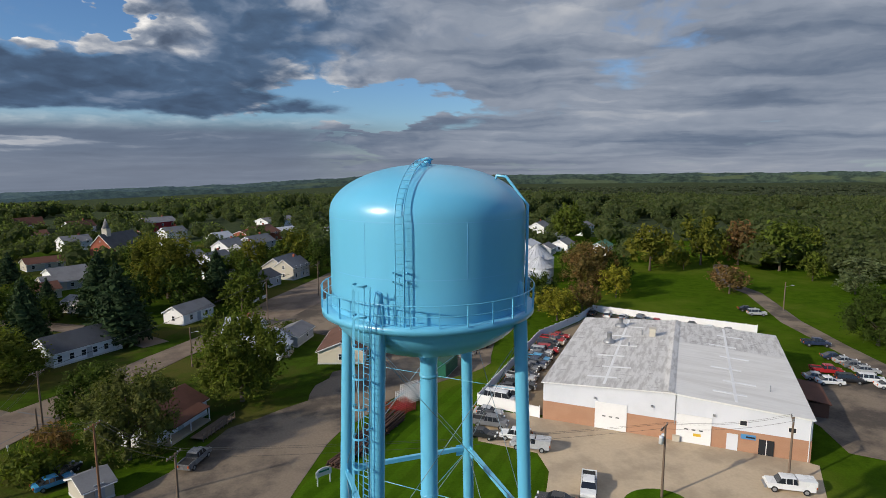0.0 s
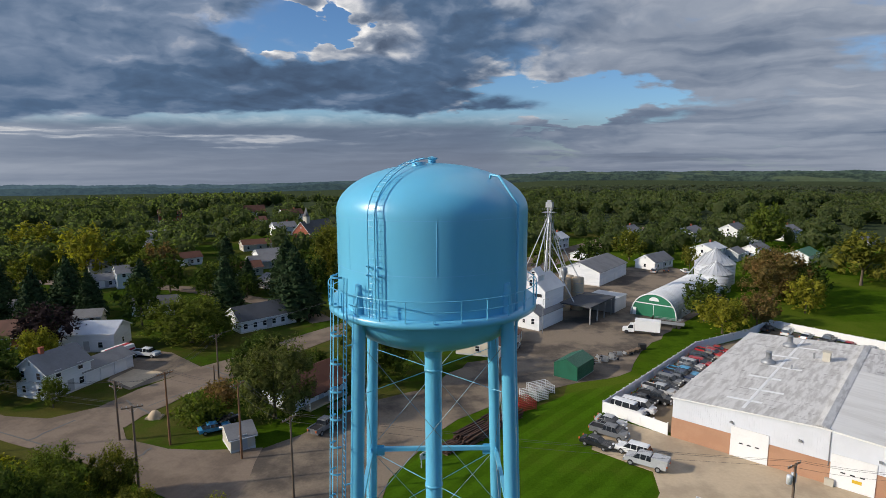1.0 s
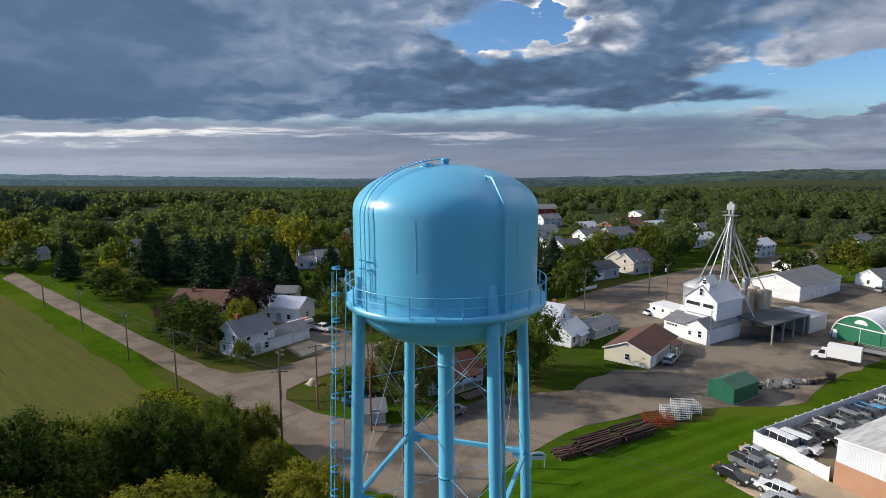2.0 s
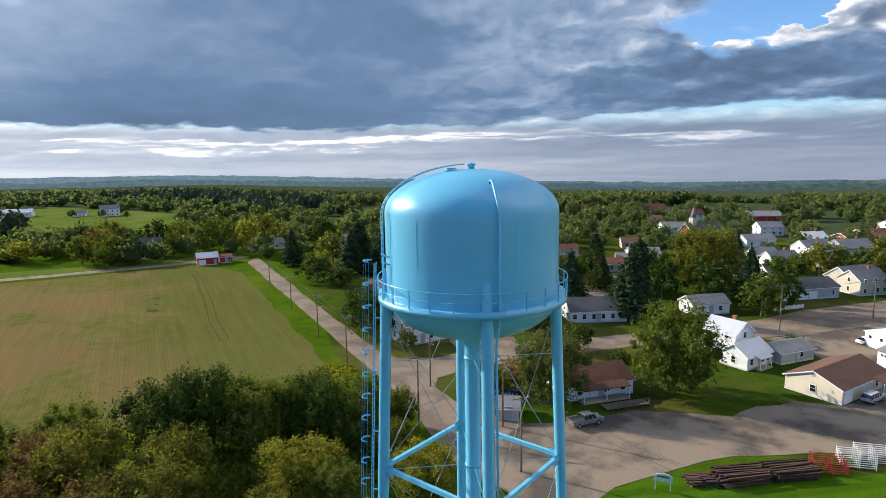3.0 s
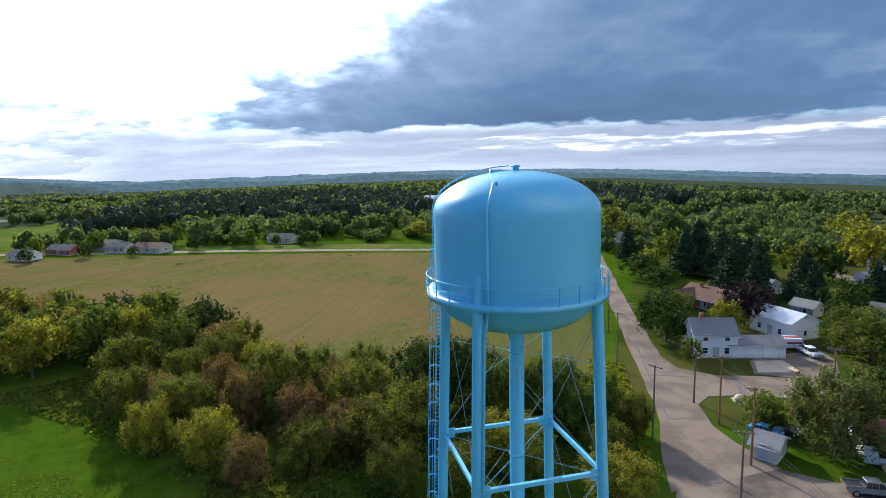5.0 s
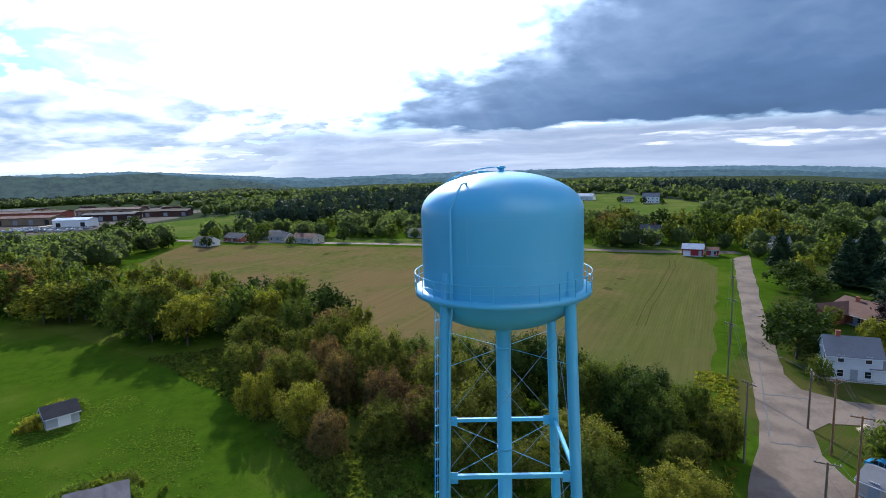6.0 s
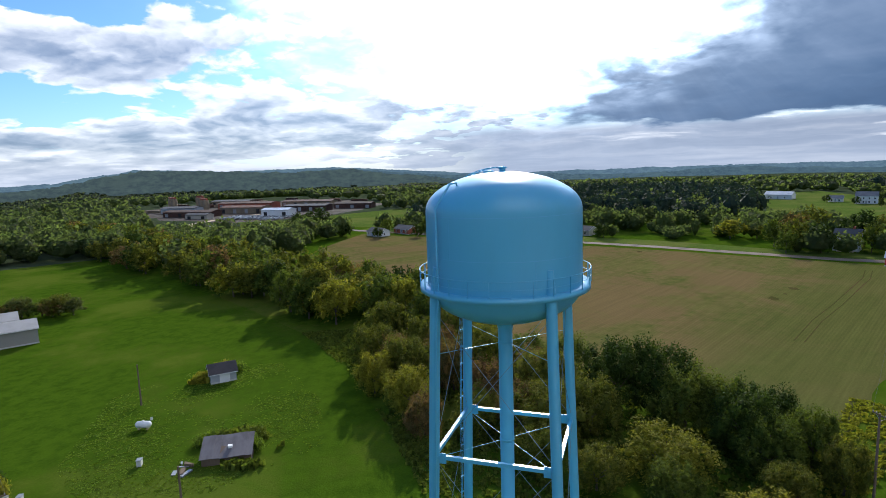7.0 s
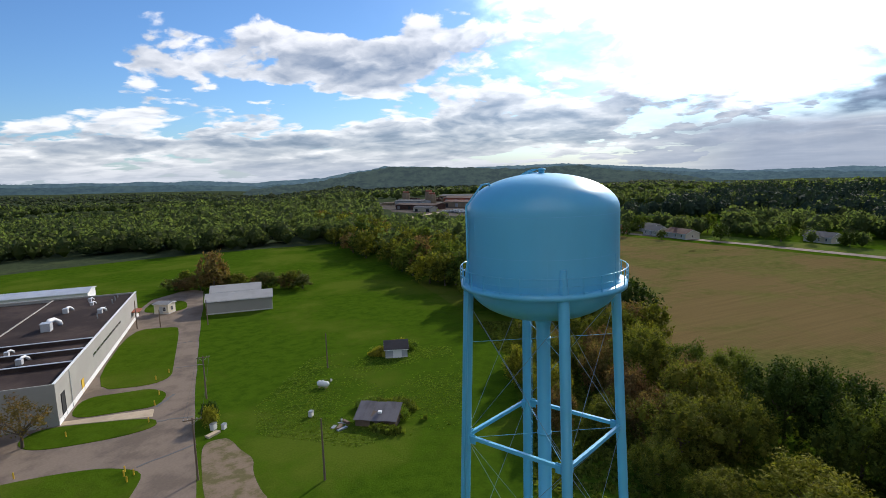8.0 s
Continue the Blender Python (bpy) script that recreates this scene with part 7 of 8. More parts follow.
def trunk_mesh(name, seed, h, w, limbs=6, lean=0.3):
    rng = np.random.default_rng(seed + 50)
    m, r = Mesher(), max(0.12, h * 0.022)
    fork = h * 0.28
    m.tube((0, 0, -0.3), (0, 0, 0.25), r * 1.5, 9, r * 1.08, False).tube((0, 0, 0.25), (0.03 * h * lean, 0, fork), r * 1.08, 9, r * 0.75, False)
    m.tube((0.03 * h * lean, 0, fork), (0, 0.02 * h, h * 0.75), r * 0.75, 8, r * 0.2)
    for i in range(limbs):
        a = 2.4 * i + rng.random()
        z0 = fork * (0.85 + 0.25 * i / limbs)
        k = 0.33 * w * (0.8 + 0.4 * rng.random())
        mid = (k * 0.45 * math.cos(a), k * 0.45 * math.sin(a), z0 + h * 0.16)
        m.tube((0.02 * h * lean, 0, z0), mid, r * 0.5, 6, r * 0.36, False).tube(mid, (k * math.cos(a), k * math.sin(a), z0 + h * (0.30 + 0.1 * rng.random())), r * 0.36, 6, r * 0.08)
    return m


PROTO = {}


def proto(kind, leaf, seed):
    """Crown and trunk meshes of a tree of unit habit, 12 m high and 11 m wide, made once each."""
    key = (kind, leaf, seed)
    if key in PROTO:
        return PROTO[key]
    if kind == "pine":
        lobes = []
        for i in range(15):
            f = i / 14
            n = 5 if f < 0.8 else 2
            for j in range(n):
                a = 2 * math.pi * j / n + i * 1.1
                r = (1 - f) ** 0.8 * 3.6 + 0.3
                lobes.append((r * 0.5 * math.cos(a), r * 0.5 * math.sin(a), 1.3 + f * 10.0, r * 0.52, 0.75))
        crown = leaf_mesh("crown", seed, lobes, 3200, 0.26, LEAF[leaf], 0.8, -0.15, 0.5)
        trunk = Mesher().tube((0, 0, -0.3), (0, 0, 11.0), 0.28, 8, 0.05).mesh("trunk", M["bark"])
    elif kind == "shrub":
        lobes = [(x * 1.1, y * 1.1, 0.9 + 0.5 * z, 1.0, 0.9) for x, y, z in ((0, 0, 0.8), (1, 0, 0), (-1, 0.2, 0.1), (0.1, 1, 0.2), (-0.2, -1, 0), (0.8, 0.8, -0.2), (-0.8, -0.7, -0.1))]
        crown = leaf_mesh("crown", seed, lobes, 900, 0.17, LEAF[leaf])
        trunk = Mesher().tube((0, 0, -0.2), (0, 0, 1.0), 0.06, 6).tube((0, 0, 0.1), (0.5, 0.3, 1.2), 0.04, 6).tube((0, 0, 0.1), (-0.5, 0.2, 1.2), 0.04, 6).mesh("trunk", M["bark"])
    elif kind == "thin":
        crown = leaf_mesh("crown", seed, [(x, y, z, r * 0.8, h * 0.8) for x, y, z, r, h in lobes_round(seed, 12, 10, 0.25, 22)], 1500, 0.26, LEAF[leaf], 0)
        trunk = trunk_mesh("trunk", seed, 12, 11, 11).mesh("trunk", M["bark"])
    elif kind == "mid":
        crown = leaf_mesh("crown", seed, lobes_round(seed, 12, 11, 0.10, 24), 850, 0.50, LEAF[leaf], lift=0.5)
        trunk = Mesher().tube((0, 0, -0.3), (0.1, 0, 6.0), 0.30, 7, 0.14).tube((0.1, 0, 3.0), (2.2, 0.6, 6.5), 0.14, 5, 0.05).tube((0.1, 0, 3.2), (-1.8, -0.9, 6.8), 0.14, 5, 0.05).mesh("trunk", M["bark"])
    else:
        near = kind == "near"
        crown = leaf_mesh("crown", seed, lobes_round(seed, 12, 11, 0.04 if near else 0.12, 64 if near else 40), 7400 if near else 2050, 0.195 if near else 0.35, LEAF[leaf], lift=0.55)
        trunk = trunk_mesh("trunk", seed, 12, 11).mesh("trunk", M["bark"])
    PROTO[key] = (crown, trunk)
    return PROTO[key]


WORDS = {"oak": "green", "maple": "full green", "dark": "dark green", "yellow": "yellow-green", "turning": "brown-green turning", "pine": "dark evergreen", "purple": "dark purple-leaved", "silver": "grey-green", "olive": "olive-green", "weed": "weedy green"}
tree_rng = random.Random(11)


def tree(kind, leaf, x, y, h, w, where="", group="trees"):
    if kind == "town" and math.hypot(x - 40, y - 20) > 150:
        kind = "mid"
    seed = {"near": 3, "town": 4, "mid": 5, "pine": 2, "shrub": 2, "thin": 2}[kind]
    crown, trunk = proto(kind, leaf, tree_rng.randrange(seed))
    uh, uw = {"pine": (11.6, 7.6), "shrub": (2.3, 4.0)}.get(kind, (12.0, 12.0))
    noun = "shrub" if kind == "shrub" else "tree"
    T = thing(noun, at(x, y, 0, tree_rng.uniform(0, 360), (w / uw, w / uw, h / uh)), f"{WORDS[leaf]} {'leafy shrub' if noun == 'shrub' else 'full-crowned tree' if kind != 'thin' else 'thin-crowned tree'} {where}".strip(), noun, group)
    part("crown", crown, None, T)
    part("trunk", trunk, None, T)
    return T


def inside(x, y, poly):
    hit = False
    for (ax, ay), (bx, by) in zip(poly, poly[1:] + poly[:1]):
        if (ay > y) != (by > y) and x < (bx - ax) * (y - ay) / (by - ay) + ax:
            hit = not hit
    return hit


# belt of trees between the tower and the field
BELT_A = [("maple", -85, -12, 12, 18), ("dark", -77.6, 0, 11, 15), ("oak", -68, 8, 9, 11), ("maple", -78, -20, 11, 16), ("yellow", -54, 12.4, 8, 10), ("oak", -54.4, -0.5, 8, 11), ("oak", -33.7, 28.5, 11, 13.5),
          ("dark", -37.5, 46.5, 12, 13), ("dark", -38.5, 39.5, 12, 13.5), ("oak", -46.5, -8.4, 8, 11.3), ("turning", -38.5, 10.9, 8, 9), ("yellow", -27.7, 6.5, 7, 10), ("oak", -22.5, 30, 9.5, 12.7), ("turning", -30.2, 19, 8, 9.5)]
BELT_B = [("maple", -70, -5, 10, 13), ("dark", -26, 57, 10, 11), ("maple", -24.5, 64.5, 8.5, 8.5), ("oak", -18.7, 66.5, 7, 7), ("yellow", -16.8, 46.5, 7, 13), ("yellow", -4.8, 56, 6, 10.5), ("dark", -31.5, 60.5, 8, 11), ("maple", -32, 54.5, 9, 10),
          ("maple", -20.8, 58.8, 8, 9.4), ("yellow", -75, -13, 11, 12), ("turning", -64.8, 4, 9, 11), ("oak", -39.8, 1.3, 8, 12), ("yellow", -33.5, -2.5, 7, 8), ("turning", -38.6, 26, 9, 11), ("oak", -40.5, 17, 10.5, 14)]
BELT_C = [("oak", -28, 36, 9, 11), ("maple", -32, 49.5, 10, 12), ("turning", -47, 6, 8, 9), ("oak", -58, 5, 9, 11), ("turning", -44, -3, 7, 8), ("oak", -22, 20, 7.5, 9), ("turning", -20, 12, 6, 7), ("oak", -12, 38, 6, 8), ("maple", -10, 47, 6, 8), ("oak", -14, 30, 6.5, 8),
          ("oak", -62, -12, 9, 11), ("maple", -48, 22, 9, 10), ("turning", -25, 25, 8, 9), ("maple", -45, 30, 10, 11), ("oak", -13, 59.5, 6, 7.5)]
for leaf, x, y, h, w in BELT_A + BELT_B + BELT_C:
    tree("near" if x > -60 else "town", leaf, x, y, h * (1.18 if y < 20 else 1.0), w * 0.92, "in the field belt", "belt trees")
way_pts = [(-78, -22), (-97, -52), (-118, -92), (-138, -135), (-158, -182), (-186, -236), (-215, -290)]
for i in range(104):
    f = i / 104 * (len(way_pts) - 1)
    k = int(f)
    (ax, ay), (bx, by) = way_pts[k], way_pts[k + 1]
    j = tree_rng.uniform(-15, 13)
    x, y = ax + (bx - ax) * (f - k) + j * 0.88 + tree_rng.uniform(-3, 3), ay + (by - ay) * (f - k) - j * 0.47 + tree_rng.uniform(-3, 3)
    tree("town", tree_rng.choice(["oak", "oak", "maple", "yellow", "turning", "maple", "dark"]), x, y, tree_rng.uniform(9.5, 14), tree_rng.uniform(10.5, 15), "in the field belt", "belt trees")
for x, y in ((-108, -42), (-112, -47), (-116, -44)):
    tree("thin", "turning", x, y, tree_rng.uniform(9, 11), 6, "at the field's edge", "belt trees")

HEDGE = [(-42, -158), (-70, -116)]
# trees of the town
TOWN_A = [("maple", 9.6, 106, 16.0, 16.5), ("dark", -12.8, 106.5, 8.5, 10), ("olive", -5.6, 90.0, 12.5, 13.5), ("maple", -34.5, 130, 10, 19), ("oak", -9.6, 196, 19.5, 24), ("maple", 10.5, 225, 9.3, 9.7), ("oak", 31, 231, 10.8, 11),
          ("oak", 33, 243, 13.6, 14), ("turning", 154, 142, 8.9, 12.7), ("dark", 144, 90, 13, 15.8), ("maple", 202, 165.5, 19, 23), ("oak", 157, 183, 17, 20), ("turning", 118, 165, 15, 20), ("yellow", 87.5, 133, 8.5, 12), ("silver", 209, 140, 8.7, 18)]
TOWN_B = [("oak", 184, 186, 19, 19), ("turning", 198, 181, 17, 17), ("maple", 223, 171, 14.6, 15.8), ("maple", 170, 262, 20, 19), ("purple", -63, 124.5, 10, 13.5), ("maple", -43.5, 95, 5.2, 4.6), ("dark", -106.7, 131.5, 6.8, 13), ("maple", -50, 190, 8, 12),
          ("dark", -72.8, 109.5, 5.6, 8.5), ("turning", -71.5, 198, 12.3, 12), ("maple", -85, 208, 15, 18), ("yellow", -100, 205, 17, 20), ("dark", -14.8, 118, 5.8, 8), ("maple", -74.5, 195, 10.9, 14)]
TOWN_C = [("dark", -47.7, 175, 9.9, 12.5), ("oak", -79.3, 119, 5, 6), ("oak", -104.5, 181, 12, 13), ("yellow", -147, 250, 14.5, 22), ("oak", -109, 221, 12, 17), ("maple", 6.9, 220, 8.4, 14), ("oak", 15.7, 238, 11.6, 13), ("dark", 28, 235, 10.6, 14), ("dark", -119, 132, 8.9, 15),
          ("dark", -187.5, 191, 14, 16), ("dark", -57.5, 99.0, 11, 14), ("dark", -66, 104, 10, 13), ("dark", -270, -152, 15, 21), ("dark", -264, -160, 13, 16), ("oak", -208, 172, 17, 16), ("maple", -214, 146, 17, 16), ("turning", 99, 139, 8, 10), ("yellow", 118, 150, 10, 11)]
TOWN_D = [("oak", -250, 118, 16, 18), ("turning", -240, 108, 14, 14), ("yellow", -257, 84, 9.5, 16), ("oak", -259, 96, 6.3, 13), ("yellow", -201, 157, 15, 13), ("oak", -213, 186, 8.7, 14), ("turning", -48.7, -143, 12, 12), ("oak", -49, -163, 5.5, 9), ("oak", -57, -140, 5.2, 12),
          ("maple", -65, -126, 4.1, 10), ("turning", -53.5, -152, 13, 12), ("oak", -228, 140, 15, 14), ("oak", -222, 105, 13, 13), ("maple", -230, 98, 12, 12), ("dark", -236, 132, 15, 16), ("maple", -212, 99, 9, 9), ("maple", -221, 158, 14, 13), ("maple", 215, 118, 12, 14), ("silver", 190, 128, 7, 12)]
for leaf, x, y, h, w in TOWN_A + TOWN_B + TOWN_C + TOWN_D:
    tree("near" if math.hypot(x - 30, y - 20) < 96 or (w > 15 and math.hypot(x - 20, y - 34) < 172) else "town", leaf, x, y, h, w, "in the town" if y > 70 else "on the grass", "town trees")
for x, y, h, w in [(-15.5, 150.5, 18.3, 15), (-24.6, 179.5, 17, 14), (-60, 161, 14, 11), (-92, 146, 17.5, 14), (-111.5, 157, 17, 15), (-77, 156, 15.3, 12), (-112, 168, 13.5, 13), (-130, 162, 18, 15), (-121, 150, 16, 12), (-68, 150, 13, 9), (-99, 160, 15, 12), (-142, 172, 15, 12)]:
    tree("pine", "pine", x, y, h, w, "in the town", "town trees")
for x, y, h, w, leaf in [(-16.3, 96, 4.2, 6.4, "turning"), (-16.2, 109.5, 5, 6, "dark"), (10.8, -35.2, 3.6, 3, "yellow"), (-37, -38.4, 2.6, 4.6, "yellow"), (-38.6, -36.6, 2.2, 3.5, "weed"), (-31.6, -39.4, 2.0, 3.5, "yellow"), (-12.4, -13.4, 2.4, 4.2, "maple"), (-11.6, -18.8, 1.5, 3.0, "maple"), (-10.2, -11.6, 2.2, 3.4, "weed"), (-9.2, -20.2, 1.6, 3, "weed"), (9.4, -38.2, 3.2, 3, "dark"), (-4, 116, 3, 4, "dark"), (-16.6, 88.4, 5.2, 7.5, "maple"), (22, 148, 2.5, 5, "dark"), (-11, -19.5, 1.8, 3, "weed")]:
    tree("shrub", leaf, x, y, h, w, "beside the sheds and houses", "shrubs")
for k in range(11):
    f = k / 10
    tree("near" if k % 2 else "town", tree_rng.choice(["turning", "oak", "olive", "turning"]), HEDGE[0][0] + (HEDGE[1][0] - HEDGE[0][0]) * f + tree_rng.uniform(-2, 2), HEDGE[0][1] + (HEDGE[1][1] - HEDGE[0][1]) * f + tree_rng.uniform(-3, 3), tree_rng.uniform(4, 6.5), tree_rng.uniform(7, 10), "behind the metal barns", "hedge trees")
tree("thin", "turning", 33, -52, 8, 11, "before the factory wall")

HOUSES = [(o.matrix_basis.translation.x, o.matrix_basis.translation.y) for o in scene.objects if o.parent is None and o.type == "EMPTY" and o.name.split(".")[0] in ("house", "barn", "shed", "church", "feed_mill", "storage_shed", "grain_bin", "arched_store", "farmhouse")]
OPEN = [FIELD, MAIN_ROAD, TOWN_ROAD, YARD, FORECOURT, EAST_LOT, SOUTH_ROAD]
EAST_GRASS = [(45, 90), (75, 121), (100, 140), (128, 160), (150, 176), (178, 172), (205, 135), (190, 60), (120, 10), (60, 10), (30, 40)]
SOUTH_GRASS = [(-160, -190), (-128, -140), (-84, -62), (-40, -8), (0, 25), (60, 30), (110, -60), (70, -300), (-40, -310), (-92, -246), (-150, -235)]
WEST_STRIP = [(-180, 150), (-186, 120), (-215, 45), (-252, -80), (-280, -150), (-296, -146), (-272, -70), (-256, -10), (-236, 48), (-210, 105), (-200, 150)]
WORKS = [(-285, -170), (-345, -160), (-420, -184), (-530, -205), (-605, -295), (-595, -445), (-530, -505), (-445, -480), (-362, -415), (-300, -320), (-250, -245)]
VALLEY = [(-238, -150), (-300, -120), (-345, -160), (-350, -330), (-268, -300), (-222, -246)]
ALL_OPEN = OPEN + [VALLEY, EAST_GRASS, SOUTH_GRASS, MEADOW, PASTURE, WEST_STRIP, WORKS]


def free(x, y, gap=9.0):
    if any(inside(x, y, p) for p in ALL_OPEN):
        return False
    return all((x - a) ** 2 + (y - b) ** 2 > gap * gap for a, b in HOUSES)


planted = [(o.matrix_basis.translation.x, o.matrix_basis.translation.y) for o in scene.objects if o.parent is None and o.name.startswith("tree")]
count, far_town = 0, []
while count < 300:
    a, r = radians(tree_rng.uniform(28, 162)), tree_rng.uniform(110, 420)
    x, y = CX + r * math.cos(a), CY + r * math.sin(a)
    if not free(x, y, 9.5) or any((x - p) ** 2 + (y - q) ** 2 < 56 for p, q in planted):
        continue
    if x < -30 and y < 112 - 0.444 * (x + 75):
        continue
    if 84 < math.degrees(a) < 122 and r < 300 and tree_rng.random() < 0.5:
        continue
    if r < 128 and 84 < math.degrees(a) < 130:
        continue
    planted.append((x, y))
    count += 1
    h = tree_rng.uniform(7, 14) if r < 215 else tree_rng.uniform(7, 12.5)
    if r > 215:
        far_town.append((x, y, -0.3, h, h * tree_rng.uniform(0.85, 1.2)))
        continue
    leaf = tree_rng.choice(["maple", "oak", "oak", "dark", "maple", "yellow", "maple", "dark"])
    # darker leaf colours in this sector stand in for cloud shade over it
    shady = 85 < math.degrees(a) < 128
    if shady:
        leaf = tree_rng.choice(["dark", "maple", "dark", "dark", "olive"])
    if tree_rng.random() < (0.2 if shady else 0.1):
        tree("pine", "pine", x, y, h * 1.15, h * 0.75, "in the town", "town trees")
    else:
        tree("town", leaf, x, y, h, h * tree_rng.uniform(0.8, 1.15), "in the town", "town trees")
more = 0
while more < 230:
    a, r = radians(tree_rng.uniform(55, 162)), tree_rng.uniform(225, 430)
    x, y = CX + r * math.cos(a), CY + r * math.sin(a)
    if not free(x, y, 10) or any((x - p) ** 2 + (y - q) ** 2 < 50 for p, q in planted) or (more > 150 and (a < radians(116) or r > 330)):
        continue
    planted.append((x, y))
    more += 1
    h = tree_rng.uniform(6, 11.5)
    far_town.append((x, y, -0.3, h, h * tree_rng.uniform(0.85, 1.2)))
# dark garden trees between the far houses, and round the farmhouses
for x, y, h, w, leaf in [(-250, -122, 8, 9, "dark"), (-246, -100, 6, 7, "dark"), (-268, -104, 9, 9, "maple"), (-252, -78, 7, 8, "dark"), (-248, -56, 5, 6, "dark"), (-276, -80, 10, 11, "maple"), (-280, -58, 10, 10, "olive"), (-284, -44, 11, 11, "maple"), (-258, -30, 8, 9, "dark"), (-262, -4, 9, 10, "maple"), (-256, 24, 7, 9, "dark"), (-254, -146, 12, 14, "dark"), (-262, -168, 9, 10, "dark"), (-290, -150, 7, 8, "maple"),
                         (-214, 112, 12, 11, "dark"), (-216, 130, 11, 10, "maple"), (-476, 214, 8, 9, "dark"), (-462, 196, 6, 7, "dark"), (-484, 182, 6, 7, "dark"), (-440, 205, 5, 5, "dark")]:
    tree("mid", leaf, x, y, h, w, "beside the far houses", "farm trees")
# row along the far road
for i in range(56):
    f = tree_rng.random()
    x, y = -300 + 42 * f + tree_rng.uniform(-14, 16), -130 + 240 * f + tree_rng.uniform(-8, 8)
    if free(x, y, 8):
        far_town.append((x, y, -0.3, tree_rng.uniform(5, 10), tree_rng.uniform(5, 9)))


# woods beyond: too many to count
def wood(name, label, spots, leaf, fine, seed, clump):
    """One sheet of distant trees: a lumpy body each, with leaf clumps on its skin."""
    rng = np.random.default_rng(seed)
    bm = bmesh.new()
    bmesh.ops.create_icosphere(bm, subdivisions=1 if fine else 0 or 1, radius=1.0)
    bv, bf = np.array([v.co[:] for v in bm.verts]), [[v.index for v in f.verts] for f in bm.faces]
    bm.free()
    V, Fq, base = [], [], 0
    for x, y, z, h, w in spots:
        k = 0.62 + 0.42 * rng.random((len(bv), 1))
        body = bv * k * np.array([w / 2, w / 2, h * 0.5]) + np.array([x, y, z + h * 0.5])
        V.append(body)
        Fq += [tuple(base + i for i in f) for f in bf]
        base += len(bv)
        m = fine
        d = rng.normal(size=(m, 3))
        d[:, 2] = np.abs(d[:, 2]) * 0.9 - 0.15
        d /= np.linalg.norm(d, axis=1)[:, None]
        p = d * np.array([w / 2, w / 2, h * 0.5]) * (0.72 + 0.45 * rng.random((m, 1))) + np.array([x, y, z + h * 0.5])
        nrm = d + 0.6 * rng.normal(size=(m, 3))
        t = np.cross(nrm, rng.normal(size=(m, 3)))
        t /= np.linalg.norm(t, axis=1)[:, None]
        b = np.cross(nrm, t)
        b /= np.linalg.norm(b, axis=1)[:, None]
        s = w * clump * (0.6 + rng.random((m, 1)))
        V.append(np.stack([p - t * s, p - b * s, p + t * s, p + b * s], 1).reshape(-1, 3))
        Fq += [(base + 4 * i, base + 4 * i + 1, base + 4 * i + 2, base + 4 * i + 3) for i in range(m)]
        base += 4 * m
    me = bpy.data.meshes.new(name)
    me.from_pydata(np.concatenate(V).tolist(), [], Fq)
    me.materials.append(LEAF[leaf])
    return tagged(new(name, me), label, "woods", kind="stuff")


wood_rng = random.Random(5)
mid, outer, pines, far_spots = [], [], [], []


def plant(spots, goal, az0, az1, r0, r1, tall, slim, glade):
    """Scatters goal trees over a sector of the land, with glades where the broad noise is high."""
    while len(spots) < goal:
        a, r = radians(wood_rng.uniform(az0, az1)), math.sqrt(wood_rng.uniform(r0 ** 2, r1 ** 2))
        x, y = CX + r * math.cos(a), CY + r * math.sin(a)
        deg = math.degrees(a)
        if (r < 415 and 40 < deg < 162) or (r < 300 and 165 < deg < 215) or not free(x, y, 11):
            continue
        if r > 420 and noise.noise(Vector((x / 130, y / 130, 2.0))) > glade:
            continue
        h = wood_rng.uniform(*tall)
        spots.append((x, y, land(x, y) - 0.5, h, h * wood_rng.uniform(*slim)))


plant(mid, 900, 12, 62, 225, 640, (9, 15), (0.8, 1.2), 0.22)
plant(mid, 3900, 12, 278, 235, 640, (7, 13), (0.8, 1.25), 0.18)
plant(mid, 4700, 212, 278, 225, 560, (9, 15), (0.7, 1.05), 0.5)
plant(outer, 5000, 14, 276, 620, 1300, (7, 13), (1.0, 1.7), 0.20)
while len(pines) < 620:
    x, y = wood_rng.uniform(-585, -318), wood_rng.uniform(-112, 125)
    if inside(x, y, MEADOW) or x > -335 + 20 * math.sin(y / 30):
        continue
    h = wood_rng.uniform(11, 17)
    pines.append((x, y, land(x, y) - 0.5, h, h * wood_rng.uniform(0.5, 0.75)))
for i in range(170):
    f = wood_rng.random()
    x, y = -640 + 300 * f + wood_rng.uniform(-25, 25), 250 + 40 * math.sin(f * 3) + wood_rng.uniform(0, 60)
    pines.append((x, y, land(x, y) - 0.5, wood_rng.uniform(12, 18), wood_rng.uniform(8, 12)))
while len(far_spots) < 11500:
    a, r = radians(wood_rng.uniform(20, 272)), math.sqrt(wood_rng.uniform(1150 ** 2, 2650 ** 2))
    x, y = CX + r * math.cos(a), CY + r * math.sin(a)
    if noise.noise(Vector((x / 300, y / 300, 7.0))) > 0.42:
        continue
    h = wood_rng.uniform(8, 12)
    far_spots.append((x, y, land(x, y) - 1, h, h * wood_rng.uniform(1.7, 2.8)))
near_spots = [s for s in mid if math.hypot(s[0] - CX, s[1] - CY) < 345]
mid = [s for s in mid if math.hypot(s[0] - CX, s[1] - CY) >= 345]
far_town += near_spots
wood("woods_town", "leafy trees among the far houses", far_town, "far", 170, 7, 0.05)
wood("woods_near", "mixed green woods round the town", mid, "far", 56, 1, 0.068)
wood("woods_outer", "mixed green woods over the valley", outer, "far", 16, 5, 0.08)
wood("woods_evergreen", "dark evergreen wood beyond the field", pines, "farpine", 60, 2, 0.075)
